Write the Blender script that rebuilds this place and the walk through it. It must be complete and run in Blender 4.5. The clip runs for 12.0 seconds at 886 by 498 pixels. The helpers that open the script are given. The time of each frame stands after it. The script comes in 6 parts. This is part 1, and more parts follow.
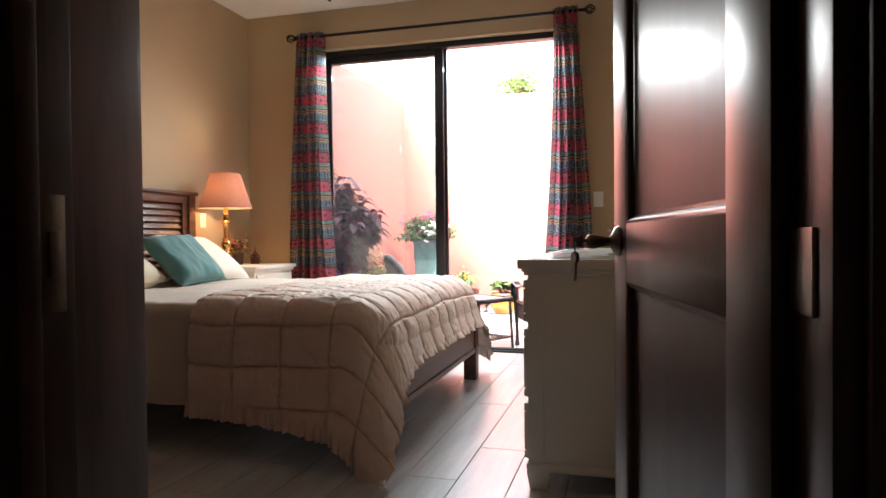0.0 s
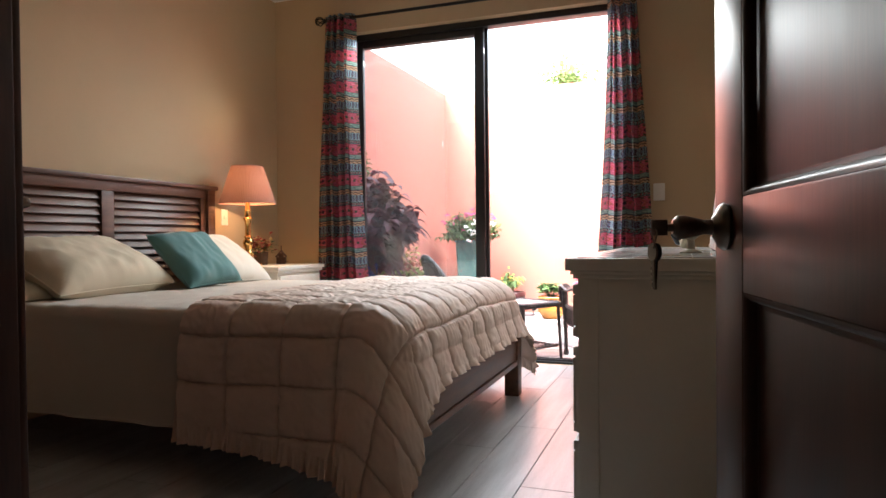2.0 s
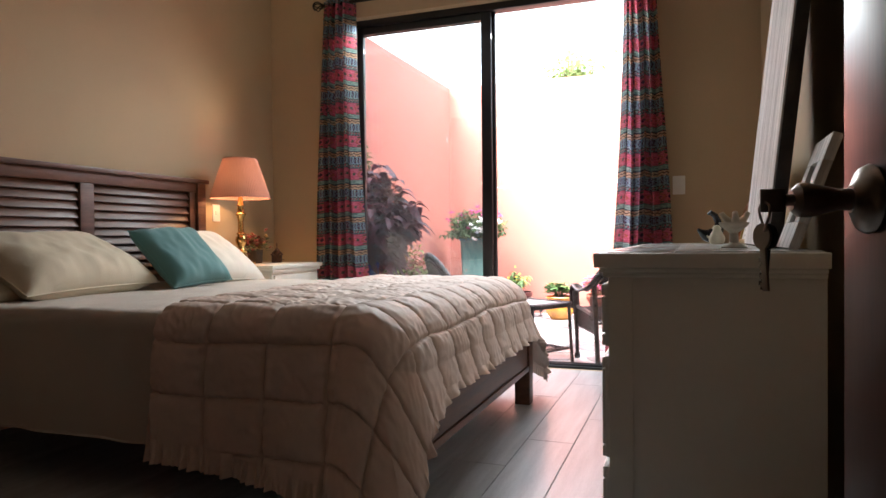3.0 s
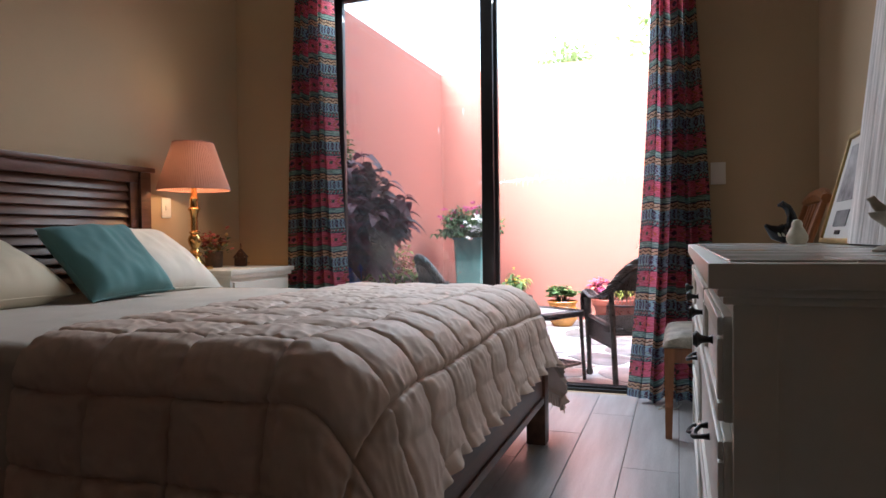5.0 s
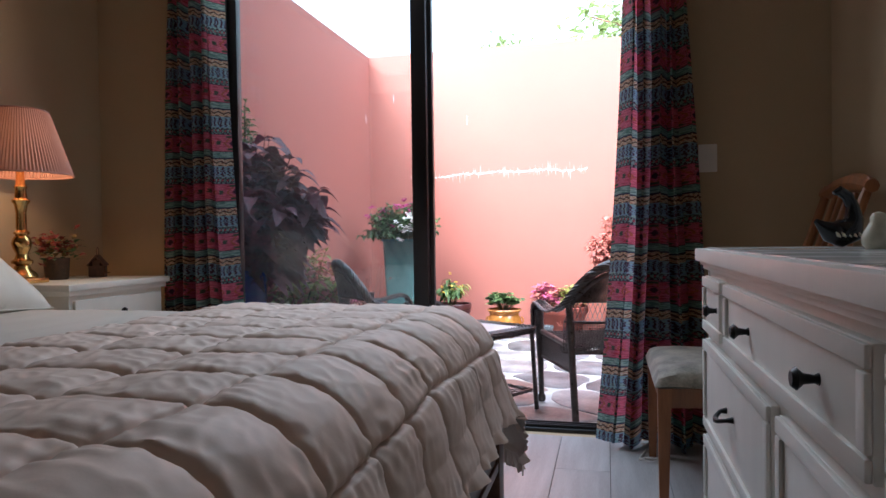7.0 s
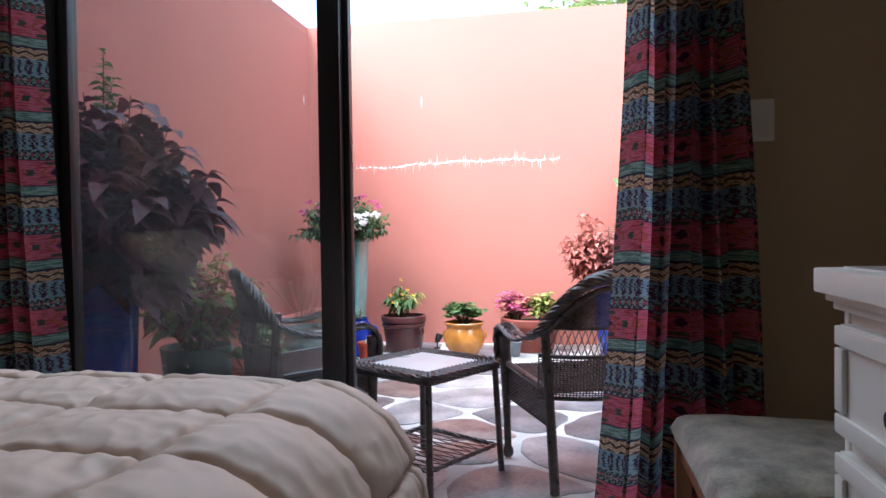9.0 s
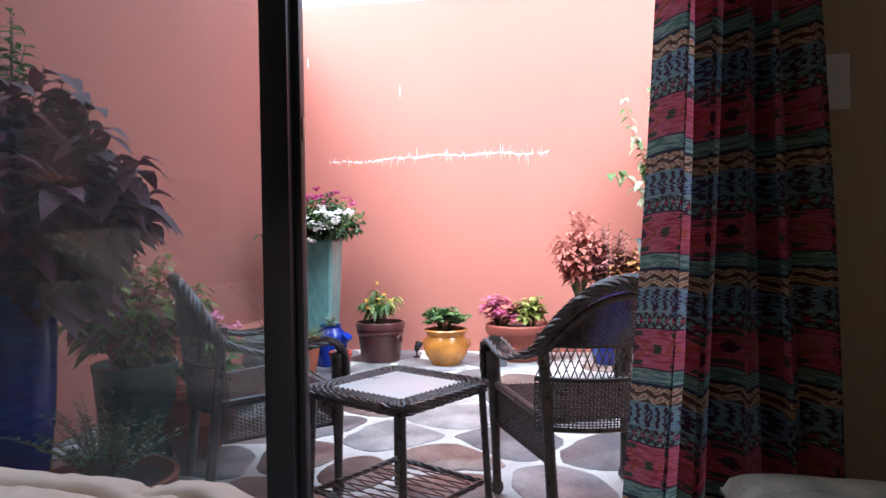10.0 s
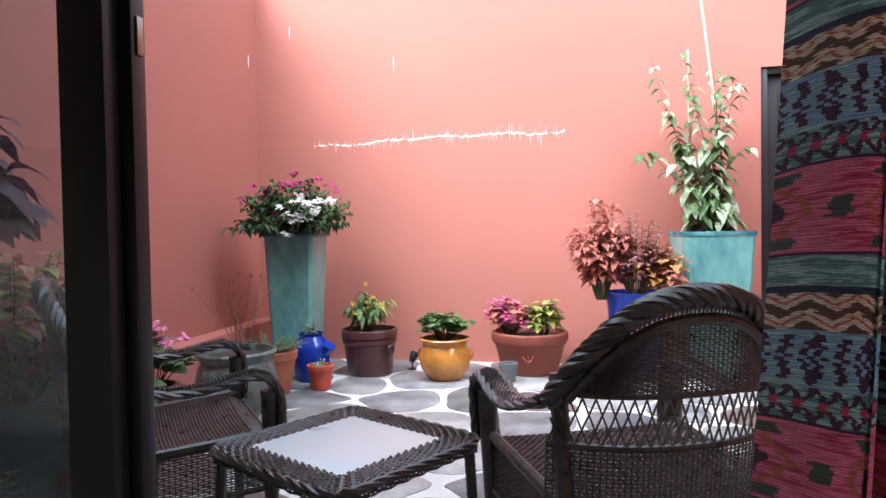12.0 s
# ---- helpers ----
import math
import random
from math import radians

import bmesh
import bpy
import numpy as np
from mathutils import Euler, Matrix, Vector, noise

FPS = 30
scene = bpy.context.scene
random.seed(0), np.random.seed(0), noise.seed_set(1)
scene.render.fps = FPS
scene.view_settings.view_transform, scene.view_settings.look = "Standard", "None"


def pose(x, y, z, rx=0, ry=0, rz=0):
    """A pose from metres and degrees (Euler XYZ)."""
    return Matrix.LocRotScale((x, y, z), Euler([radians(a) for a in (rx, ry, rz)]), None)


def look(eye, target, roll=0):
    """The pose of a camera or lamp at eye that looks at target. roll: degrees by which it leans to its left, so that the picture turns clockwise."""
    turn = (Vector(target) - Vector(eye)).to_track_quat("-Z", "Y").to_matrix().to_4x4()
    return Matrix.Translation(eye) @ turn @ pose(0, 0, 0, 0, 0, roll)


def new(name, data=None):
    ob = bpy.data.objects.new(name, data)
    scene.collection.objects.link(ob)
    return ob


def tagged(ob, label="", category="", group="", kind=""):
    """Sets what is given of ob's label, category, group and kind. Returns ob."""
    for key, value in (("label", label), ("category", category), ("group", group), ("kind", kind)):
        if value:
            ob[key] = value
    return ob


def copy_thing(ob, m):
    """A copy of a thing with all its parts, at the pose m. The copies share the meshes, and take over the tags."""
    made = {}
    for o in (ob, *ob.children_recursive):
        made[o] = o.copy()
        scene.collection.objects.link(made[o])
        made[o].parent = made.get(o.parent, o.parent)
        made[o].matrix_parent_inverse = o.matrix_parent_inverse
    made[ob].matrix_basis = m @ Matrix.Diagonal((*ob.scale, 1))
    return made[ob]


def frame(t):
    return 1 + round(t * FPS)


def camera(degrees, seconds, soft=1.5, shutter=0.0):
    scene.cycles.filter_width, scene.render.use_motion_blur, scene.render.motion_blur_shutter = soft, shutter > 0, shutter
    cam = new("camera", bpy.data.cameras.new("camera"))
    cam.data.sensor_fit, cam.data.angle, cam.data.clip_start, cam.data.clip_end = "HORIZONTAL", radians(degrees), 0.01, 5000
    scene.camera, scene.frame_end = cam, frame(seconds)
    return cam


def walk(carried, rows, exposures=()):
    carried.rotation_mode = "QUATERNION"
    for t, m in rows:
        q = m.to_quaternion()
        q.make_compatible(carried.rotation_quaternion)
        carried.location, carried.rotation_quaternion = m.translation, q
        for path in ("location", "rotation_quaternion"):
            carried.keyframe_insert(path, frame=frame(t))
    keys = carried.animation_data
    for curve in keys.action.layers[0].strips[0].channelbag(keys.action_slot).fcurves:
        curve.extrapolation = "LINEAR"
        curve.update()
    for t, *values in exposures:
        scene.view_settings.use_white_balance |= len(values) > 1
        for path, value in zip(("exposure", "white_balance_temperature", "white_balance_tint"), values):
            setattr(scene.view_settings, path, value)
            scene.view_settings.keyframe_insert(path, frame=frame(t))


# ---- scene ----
cam = camera(67.41, 12.0)
PATH = [
    (0.0, -0.0026, 0.0045, 0.9574, 88.980, 0.556, 15.771),
    (0.5, -0.0290, 0.1323, 0.9488, 89.005, 0.621, 15.968),
    (1.0, -0.0469, 0.2852, 0.9507, 89.029, 0.651, 16.882),
    (1.5, -0.0545, 0.3968, 0.9462, 89.075, 0.596, 18.954),
    (2.0, -0.0809, 0.5130, 0.9323, 89.125, 0.566, 19.970),
    (2.5, -0.1381, 0.6540, 0.9228, 89.114, 0.582, 20.266),
    (3.0, -0.1882, 0.7808, 0.9121, 89.103, 0.588, 20.272),
    (5.0, -0.4517, 1.4585, 0.9123, 89.026, 0.688, 19.476),
    (5.5, -0.5318, 1.6708, 0.9143, 89.073, 0.698, 17.562),
    (6.0, -0.5986, 1.8411, 0.9088, 89.053, 0.739, 15.337),
    (6.5, -0.6542, 2.0682, 0.9141, 89.058, 0.734, 14.374),
    (7.0, -0.6722, 2.2874, 0.9133, 89.060, 0.780, 13.825),
    (9.0, -0.7734, 3.3303, 0.9268, 88.901, 0.769, 10.906),
    (9.5, -0.8009, 3.5839, 0.9167, 88.873, 0.887, 10.362),
    (10.0, -0.8433, 3.7898, 0.9196, 88.915, 0.782, 9.369),
    (10.5, -0.8504, 3.9850, 0.9147, 88.815, 0.453, 9.240),
    (11.0, -0.8470, 4.1779, 0.9137, 88.701, 0.337, 9.569),
    (11.5, -0.8463, 4.3818, 0.9111, 88.538, 0.615, 9.987),
    (12.0, -0.8547, 4.5731, 0.9047, 88.512, 0.916, 10.666),
]
EXPOSURES = [(t, e, k, 6) for t, e, k in ((0.0, 4.62, 6050), (1.5, 4.4, 6050), (3.0, 4.17, 5950), (5.0, 3.57, 5520), (7.0, 2.96, 5260), (9.0, 2.72, 5250), (10.5, 2.56, 5330), (12.0, 2.36, 5450))]
walk(cam, [(t, pose(x, y, z, rx, ry, rz)) for t, x, y, z, rx, ry, rz in PATH], EXPOSURES)

# ---- world and sun ----
world = bpy.data.worlds.new("sky")
scene.world = world
world.use_nodes = True
wn = world.node_tree.nodes
sky = wn.new("ShaderNodeTexSky")
sky.sky_type = "NISHITA"
sky.sun_disc = False
sky.sun_elevation, sky.sun_rotation = radians(50), radians(216)
sky.air_density, sky.dust_density, sky.ozone_density = 1.6, 8.0, 0.3
wn["Background"].inputs["Strength"].default_value = 0.15
haze = wn.new("ShaderNodeHueSaturation")
haze.inputs["Saturation"].default_value = 0.4
world.node_tree.links.new(sky.outputs["Color"], haze.inputs["Color"])
world.node_tree.links.new(haze.outputs["Color"], wn["Background"].inputs["Color"])
sun = new("sun", bpy.data.lights.new("sun", "SUN"))
sun.data.energy, sun.data.angle, sun.data.color = 1.4, radians(48), (1.0, 0.985, 0.98)
sun.matrix_world = look((0, 0, 20), (-0.40, 0.55, 19.20))

LAMP_W, DAY_FILL_W = 0.8, 1.5
CHAIR_A, CHAIR_B = 203.6, 127

# ---- plan ----
LEFT, RIGHT, BACK, ENTRY, CEIL = -3.34, 0.24, 5.36, 0.76, 2.95
OPEN_L, OPEN_R, OPEN_T = -2.655, -0.52, 2.61
PATIO, FAR, PATIO_L, PATIO_R, PATIO_TOP = -0.11, 9.71, -3.37, 1.75, 3.05


# added fill lamp under the patio door's head, to boost daylight indoors
day = new("opening_fill", bpy.data.lights.new("opening_fill", "AREA"))
day.data.shape, day.data.size, day.data.size_y, day.data.energy, day.data.color = "RECTANGLE", 2.0, 0.22, DAY_FILL_W, (1.0, 0.96, 0.90)
day.data.spread = radians(125)
day.matrix_world = look(((OPEN_L + OPEN_R) / 2, BACK + 0.05, OPEN_T - 0.16), ((OPEN_L + OPEN_R) / 2, BACK - 1.5, OPEN_T - 0.16 - 1.6))


# ---- materials ----
def mat(name, base, rough=0.6, metal=0.0, vary=0.12, scale=8.0, fine=90.0, bump=0.15, stretch=(1, 1, 1), spec=0.5, second=None, coat=0.0, sheen=0.0, trans=0.0):
    """A surface with broad stains, fine grain and relief at real size."""
    m = bpy.data.materials.new(name)
    m.use_nodes = True
    n, l = m.node_tree.nodes, m.node_tree.links
    b = n["Principled BSDF"]
    co = n.new("ShaderNodeTexCoord")
    mp = n.new("ShaderNodeMapping")
    mp.inputs["Scale"].default_value = stretch
    l.new(co.outputs["Object"], mp.inputs["Vector"])
    big, small = n.new("ShaderNodeTexNoise"), n.new("ShaderNodeTexNoise")
    for t, s, d in ((big, scale, 4), (small, fine, 3)):
        t.inputs["Scale"].default_value, t.inputs["Detail"].default_value = s, d
        l.new(mp.outputs["Vector"], t.inputs["Vector"])
    add = n.new("ShaderNodeMath")
    add.operation = "MULTIPLY_ADD"
    add.inputs[1].default_value = 0.35
    l.new(small.outputs["Fac"], add.inputs[0])
    l.new(big.outputs["Fac"], add.inputs[2])
    ramp = n.new("ShaderNodeValToRGB")
    lo, hi = [c * (1 - vary) for c in base], [min(1, c * (1 + vary)) for c in (second or base)]
    ramp.color_ramp.elements[0].position, ramp.color_ramp.elements[1].position = 0.4, 0.95
    ramp.color_ramp.elements[0].color, ramp.color_ramp.elements[1].color = (*lo, 1), (*hi, 1)
    l.new(add.outputs[0], ramp.inputs["Fac"])
    info = n.new("ShaderNodeObjectInfo")
    hsv = n.new("ShaderNodeHueSaturation")
    rng = n.new("ShaderNodeMapRange")
    rng.inputs["To Min"].default_value, rng.inputs["To Max"].default_value = 1 - vary * 0.6, 1 + vary * 0.6
    l.new(info.outputs["Random"], rng.inputs["Value"])
    l.new(rng.outputs["Result"], hsv.inputs["Value"])
    l.new(ramp.outputs["Color"], hsv.inputs["Color"])
    l.new(hsv.outputs["Color"], b.inputs["Base Color"])
    rr = n.new("ShaderNodeMapRange")
    rr.inputs["To Min"].default_value, rr.inputs["To Max"].default_value = max(0.02, rough - 0.08), min(1, rough + 0.08)
    l.new(big.outputs["Fac"], rr.inputs["Value"])
    l.new(rr.outputs["Result"], b.inputs["Roughness"])
    if bump:
        bp = n.new("ShaderNodeBump")
        bp.inputs["Strength"].default_value, bp.inputs["Distance"].default_value = bump, 0.004
        l.new(add.outputs[0], bp.inputs["Height"])
        l.new(bp.outputs["Normal"], b.inputs["Normal"])
    b.inputs["Metallic"].default_value = metal
    b.inputs["Specular IOR Level"].default_value = spec
    b.inputs["Coat Weight"].default_value = coat
    b.inputs["Sheen Weight"].default_value = sheen
    if trans:
        tr, mix = n.new("ShaderNodeBsdfTranslucent"), n.new("ShaderNodeMixShader")
        mix.inputs["Fac"].default_value = trans
        l.new(hsv.outputs["Color"], tr.inputs["Color"])
        l.new(b.outputs[0], mix.inputs[1])
        l.new(tr.outputs[0], mix.inputs[2])
        l.new(mix.outputs[0], n["Material Output"].inputs["Surface"])
    return m


def glass(name, tint=(0.95, 0.97, 0.97), dust_haze=0.013):
    m = bpy.data.materials.new(name)
    m.use_nodes = True
    n, l = m.node_tree.nodes, m.node_tree.links
    tr, gl, mx, fr, pw = n.new("ShaderNodeBsdfTransparent"), n.new("ShaderNodeBsdfGlossy"), n.new("ShaderNodeMixShader"), n.new("ShaderNodeLayerWeight"), n.new("ShaderNodeMath")
    tr.inputs["Color"].default_value = (*tint, 1)
    gl.inputs["Roughness"].default_value = 0.02
    pw.operation = "POWER"
    pw.inputs[1].default_value = 4.0
    rg = n.new("ShaderNodeMapRange")
    rg.inputs["To Min"].default_value, rg.inputs["To Max"].default_value = 0.034, 0.75
    l.new(fr.outputs["Facing"], pw.inputs[0])
    l.new(pw.outputs[0], rg.inputs["Value"])
    l.new(rg.outputs["Result"], mx.inputs["Fac"])
    l.new(tr.outputs[0], mx.inputs[1])
    l.new(gl.outputs[0], mx.inputs[2])
    # a film of dust, which also stands in for the pale haze of reflections
    du, dt, dm, m2 = n.new("ShaderNodeBsdfTranslucent"), n.new("ShaderNodeBsdfDiffuse"), n.new("ShaderNodeMixShader"), n.new("ShaderNodeMixShader")
    dm.inputs["Fac"].default_value, m2.inputs["Fac"].default_value = 0.5, dust_haze
    l.new(du.outputs[0], dm.inputs[1])
    l.new(dt.outputs[0], dm.inputs[2])
    l.new(mx.outputs[0], m2.inputs[1])
    l.new(dm.outputs[0], m2.inputs[2])
    l.new(m2.outputs[0], n["Material Output"].inputs["Surface"])
    return m


WALL = mat("beige_paint", (0.51, 0.385, 0.235), 0.75, vary=0.05, scale=1.5, fine=160, bump=0.12)
WHITE_PAINT = mat("white_ceiling_paint", (0.80, 0.79, 0.76), 0.8, vary=0.03, scale=2, fine=150, bump=0.08)
CORAL = mat("coral_stucco", (0.40, 0.143, 0.107), 0.8, vary=0.07, scale=1.1, fine=120, bump=0.25)
DARK_WOOD = mat("dark_lacquered_wood", (0.040, 0.0135, 0.009), 0.34, vary=0.35, scale=3, fine=30, stretch=(6, 6, 0.5), bump=0.05, spec=0.36, second=(0.065, 0.024, 0.015))
BED_WOOD = mat("brown_stained_wood", (0.10, 0.043, 0.024), 0.42, vary=0.35, scale=4, fine=40, stretch=(7, 0.7, 7), bump=0.1, second=(0.15, 0.068, 0.038))
CHAIR_WOOD = mat("honey_stained_wood", (0.30, 0.12, 0.045), 0.42, vary=0.3, scale=4, fine=40, stretch=(7, 7, 0.7), bump=0.08)
CREAM = mat("cream_painted_wood", (0.76, 0.71, 0.60), 0.45, vary=0.05, scale=3, fine=60, stretch=(1, 4, 1), bump=0.06)
DRESSER_PAINT = mat("pale_painted_wood", (0.82, 0.795, 0.73), 0.4, vary=0.04, scale=3, fine=60, stretch=(1, 4, 1), bump=0.06)
TILE_TOP = mat("white_glazed_tile", (0.66, 0.66, 0.64), 0.16, vary=0.05, scale=5, fine=40, bump=0.02)
SHEET = mat("white_cotton", (0.56, 0.50, 0.42), 0.85, vary=0.04, scale=3, fine=260, bump=0.2, sheen=0.2)
QUILT = mat("taupe_satin_quilt", (0.70, 0.545, 0.445), 0.62, vary=0.06, scale=9, fine=70, bump=0.2, sheen=0.15)
PILLOW = mat("cream_pillowcase", (0.68, 0.60, 0.44), 0.85, vary=0.04, scale=5, fine=260, bump=0.2, sheen=0.2)
PILLOW_WHITE = mat("ivory_pillowcase", (0.72, 0.68, 0.58), 0.85, vary=0.04, scale=5, fine=260, bump=0.2, sheen=0.2)
TEAL_CLOTH = mat("teal_cotton", (0.095, 0.22, 0.22), 0.85, vary=0.12, scale=6, fine=300, bump=0.3, sheen=0.2)
BLACK_METAL = mat("black_aluminium", (0.012, 0.012, 0.013), 0.38, vary=0.2, scale=5, fine=80, bump=0.03)
IRON = mat("dark_iron", (0.02, 0.018, 0.017), 0.45, metal=0.6, vary=0.3, scale=20, fine=150, bump=0.1)
PEWTER = mat("aged_pewter", (0.28, 0.25, 0.22), 0.32, metal=1.0, vary=0.2, scale=25, fine=150, bump=0.05)
BRASS = mat("polished_brass", (0.60, 0.38, 0.13), 0.22, metal=1.0, vary=0.15, scale=15, fine=120, bump=0.04)
SWITCH = mat("white_plastic", (0.80, 0.78, 0.72), 0.35, vary=0.03, scale=10, fine=100, bump=0.0)
FLOOR_TILE = mat("grey_wood_look_tile", (0.35, 0.34, 0.335), 0.31, vary=0.11, scale=2.2, fine=35, stretch=(9, 0.8, 1), bump=0.015, spec=0.55, second=(0.48, 0.475, 0.465))
GROUT = mat("dark_grout", (0.10, 0.09, 0.08), 0.9, vary=0.2, bump=0.1)
STONE = mat("grey_flagstone", (0.10, 0.11, 0.12), 0.42, vary=0.5, scale=5, fine=60, bump=0.5, second=(0.21, 0.21, 0.215))
RUST_STONE = mat("rust_flagstone", (0.13, 0.05, 0.033), 0.42, vary=0.5, scale=6, fine=60, bump=0.5, second=(0.22, 0.17, 0.15))
MORTAR = mat("pale_mortar", (0.60, 0.59, 0.56), 0.85, vary=0.2, scale=5, fine=80, bump=0.5)
HALL = mat("hall_paint", (0.42, 0.32, 0.22), 0.8, vary=0.05, scale=2, fine=150, bump=0.1)
GLASS = glass("clear_glass")


# ---- mesh helpers ----
def bm_box(bm, lo, hi, bevel=0.0, m=None):
    made = bmesh.ops.create_cube(bm, size=1)
    c, s = [(a + b) / 2 for a, b in zip(lo, hi)], [b - a for a, b in zip(lo, hi)]
    for v in made["verts"]:
        v.co = Vector((c[i] + v.co[i] * s[i] for i in range(3)))
    if bevel:
        edges = {e for v in made["verts"] for e in v.link_edges}
        out = bmesh.ops.bevel(bm, geom=list(edges), offset=bevel, segments=2, profile=0.6, affect="EDGES")
        vs = list({v for f in out["faces"] for v in f.verts} | {v for v in made["verts"] if v.is_valid})
    else:
        vs = made["verts"]
    if m is not None:
        bmesh.ops.transform(bm, matrix=m, verts=vs)
    return bm


def box(lo, hi, bevel=0.0, m=None):
    return bm_box(bmesh.new(), lo, hi, bevel, m)


def lathe(rings, n=32, cx=0, cy=0, bm=None, square=False):
    """A turned solid from (radius, z) pairs."""
    bm = bm or bmesh.new()
    loops = []
    for r, z in rings:
        loops.append([bm.verts.new((cx + r * math.cos(math.tau * i / n), cy + r * math.sin(math.tau * i / n), z)) for i in range(n)])
    for a, b in zip(loops, loops[1:]):
        for i in range(n):
            bm.faces.new((a[i], a[(i + 1) % n], b[(i + 1) % n], b[i]))
    if rings[0][0] > 1e-4:
        bm.faces.new(loops[0][::-1])
    if rings[-1][0] > 1e-4:
        bm.faces.new(loops[-1])
    return bm


def tube(points, radius, n=8, bm=None, closed=False):
    """A rod along points; radius may be one number or one for each point."""
    bm = bm or bmesh.new()
    ps = [Vector(p) for p in points]
    rs = radius if isinstance(radius, (list, tuple)) else [radius] * len(ps)
    loops, side = [], None
    for i, p in enumerate(ps):
        a = ps[i - 1] if (i or closed) else p
        b = ps[(i + 1) % len(ps)] if (i < len(ps) - 1 or closed) else p
        d = (b - a).normalized()
        if side is None:
            side = d.orthogonal().normalized()
        side = (side - d * side.dot(d)).normalized()
        up = d.cross(side)
        loops.append([bm.verts.new(p + rs[i] * (side * math.cos(math.tau * k / n) + up * math.sin(math.tau * k / n))) for k in range(n)])
    pairs = list(zip(loops, loops[1:])) + ([(loops[-1], loops[0])] if closed else [])
    for a, b in pairs:
        for i in range(n):
            bm.faces.new((a[i], a[(i + 1) % n], b[(i + 1) % n], b[i]))
    if not closed:
        bm.faces.new(loops[0][::-1])
        bm.faces.new(loops[-1])
    return bm


def grid(fn, nu, nv, bm=None):
    """A sheet: fn(u, v) gives a point for u, v in 0..1."""
    bm = bm or bmesh.new()
    vs = [[bm.verts.new(fn(i / nu, j / nv)) for j in range(nv + 1)] for i in range(nu + 1)]
    for i in range(nu):
        for j in range(nv):
            bm.faces.new((vs[i][j], vs[i + 1][j], vs[i + 1][j + 1], vs[i][j + 1]))
    return bm


def prism(poly, z0, z1, bm=None):
    """An upright prism over a polygon in x, y."""
    bm = bm or bmesh.new()
    a, b = [bm.verts.new((x, y, z0)) for x, y in poly], [bm.verts.new((x, y, z1)) for x, y in poly]
    n = len(poly)
    bm.faces.new(b)
    bm.faces.new(a[::-1])
    for i in range(n):
        bm.faces.new((a[i], a[(i + 1) % n], b[(i + 1) % n], b[i]))
    return bm


def solid(bm, thick):
    """Gives a sheet thickness."""
    bmesh.ops.recalc_face_normals(bm, faces=bm.faces)
    bmesh.ops.solidify(bm, geom=bm.faces[:], thickness=thick)
    return bm


WORLD_BUILT = set()


def thing(name, label, category, at=(0, 0, 0), rz=0, group="", kind="", world_built=True):
    """A top-level thing: an Empty at its base that parents its parts. Parts are given in world places, or in its own."""
    ob = new(name)
    ob.empty_display_size = 0.1
    ob.matrix_basis = pose(*at, 0, 0, rz)
    if world_built:
        WORLD_BUILT.add(ob)
    return tagged(ob, label, category, group, kind)


def to_mesh(name, bm, material, smooth=True):
    me = bpy.data.meshes.new(name)
    bmesh.ops.recalc_face_normals(bm, faces=bm.faces)
    bm.to_mesh(me)
    bm.free()
    me.materials.append(material)
    if smooth:
        me.shade_smooth()
        me.set_sharp_from_angle(angle=radians(38))
    return me


def part(name, bm, material, parent, label="", smooth=True):
    root = parent
    while root.parent:
        root = root.parent
    if root in WORLD_BUILT:
        bm.transform(root.matrix_basis.inverted())
    ob = new(name, to_mesh(name, bm, material, smooth))
    ob.parent = parent
    if label:
        ob["label"] = label
    return ob


def lone(name, bm, material, label, category, kind="", group="", smooth=True):
    """A thing that is one mesh."""
    return tagged(new(name, to_mesh(name, bm, material, smooth)), label, category, group, kind)


# ---- structure ----
T = 0.16
def wall(name, lo, hi, material, label):
    return lone(name, box(lo, hi), material, label, "wall", "structure", smooth=False)


floor = lone("floor", box((LEFT, -2.2, -0.12), (RIGHT + 0.9, BACK, -0.006)), GROUT, "grey wood-look plank tile floor", "floor", "structure", smooth=False)
ceiling = lone("ceiling", box((LEFT - T, ENTRY - T, CEIL), (RIGHT + T, BACK + T, CEIL + 0.14)), WHITE_PAINT, "white painted plaster ceiling", "ceiling", "structure", smooth=False)
wall("wall_left", (LEFT - T, ENTRY, -0.12), (LEFT, BACK, CEIL), WALL, "beige painted bedroom wall behind the bed")
wall("wall_right", (RIGHT, ENTRY, -0.12), (RIGHT + T, BACK, CEIL), WALL, "beige painted bedroom wall beside the dresser")
bm = box((LEFT - T, BACK, -0.12), (OPEN_L, BACK + T, CEIL))
bm_box(bm, (OPEN_R, BACK, -0.12), (RIGHT + T, BACK + T, CEIL))
bm_box(bm, (OPEN_L, BACK, OPEN_T), (OPEN_R, BACK + T, CEIL))
bm_box(bm, (OPEN_L, BACK, -0.3), (OPEN_R, BACK + T, -0.006))
lone("wall_back", bm, WALL, "beige painted wall with a wide patio door opening", "wall", "structure", smooth=False)
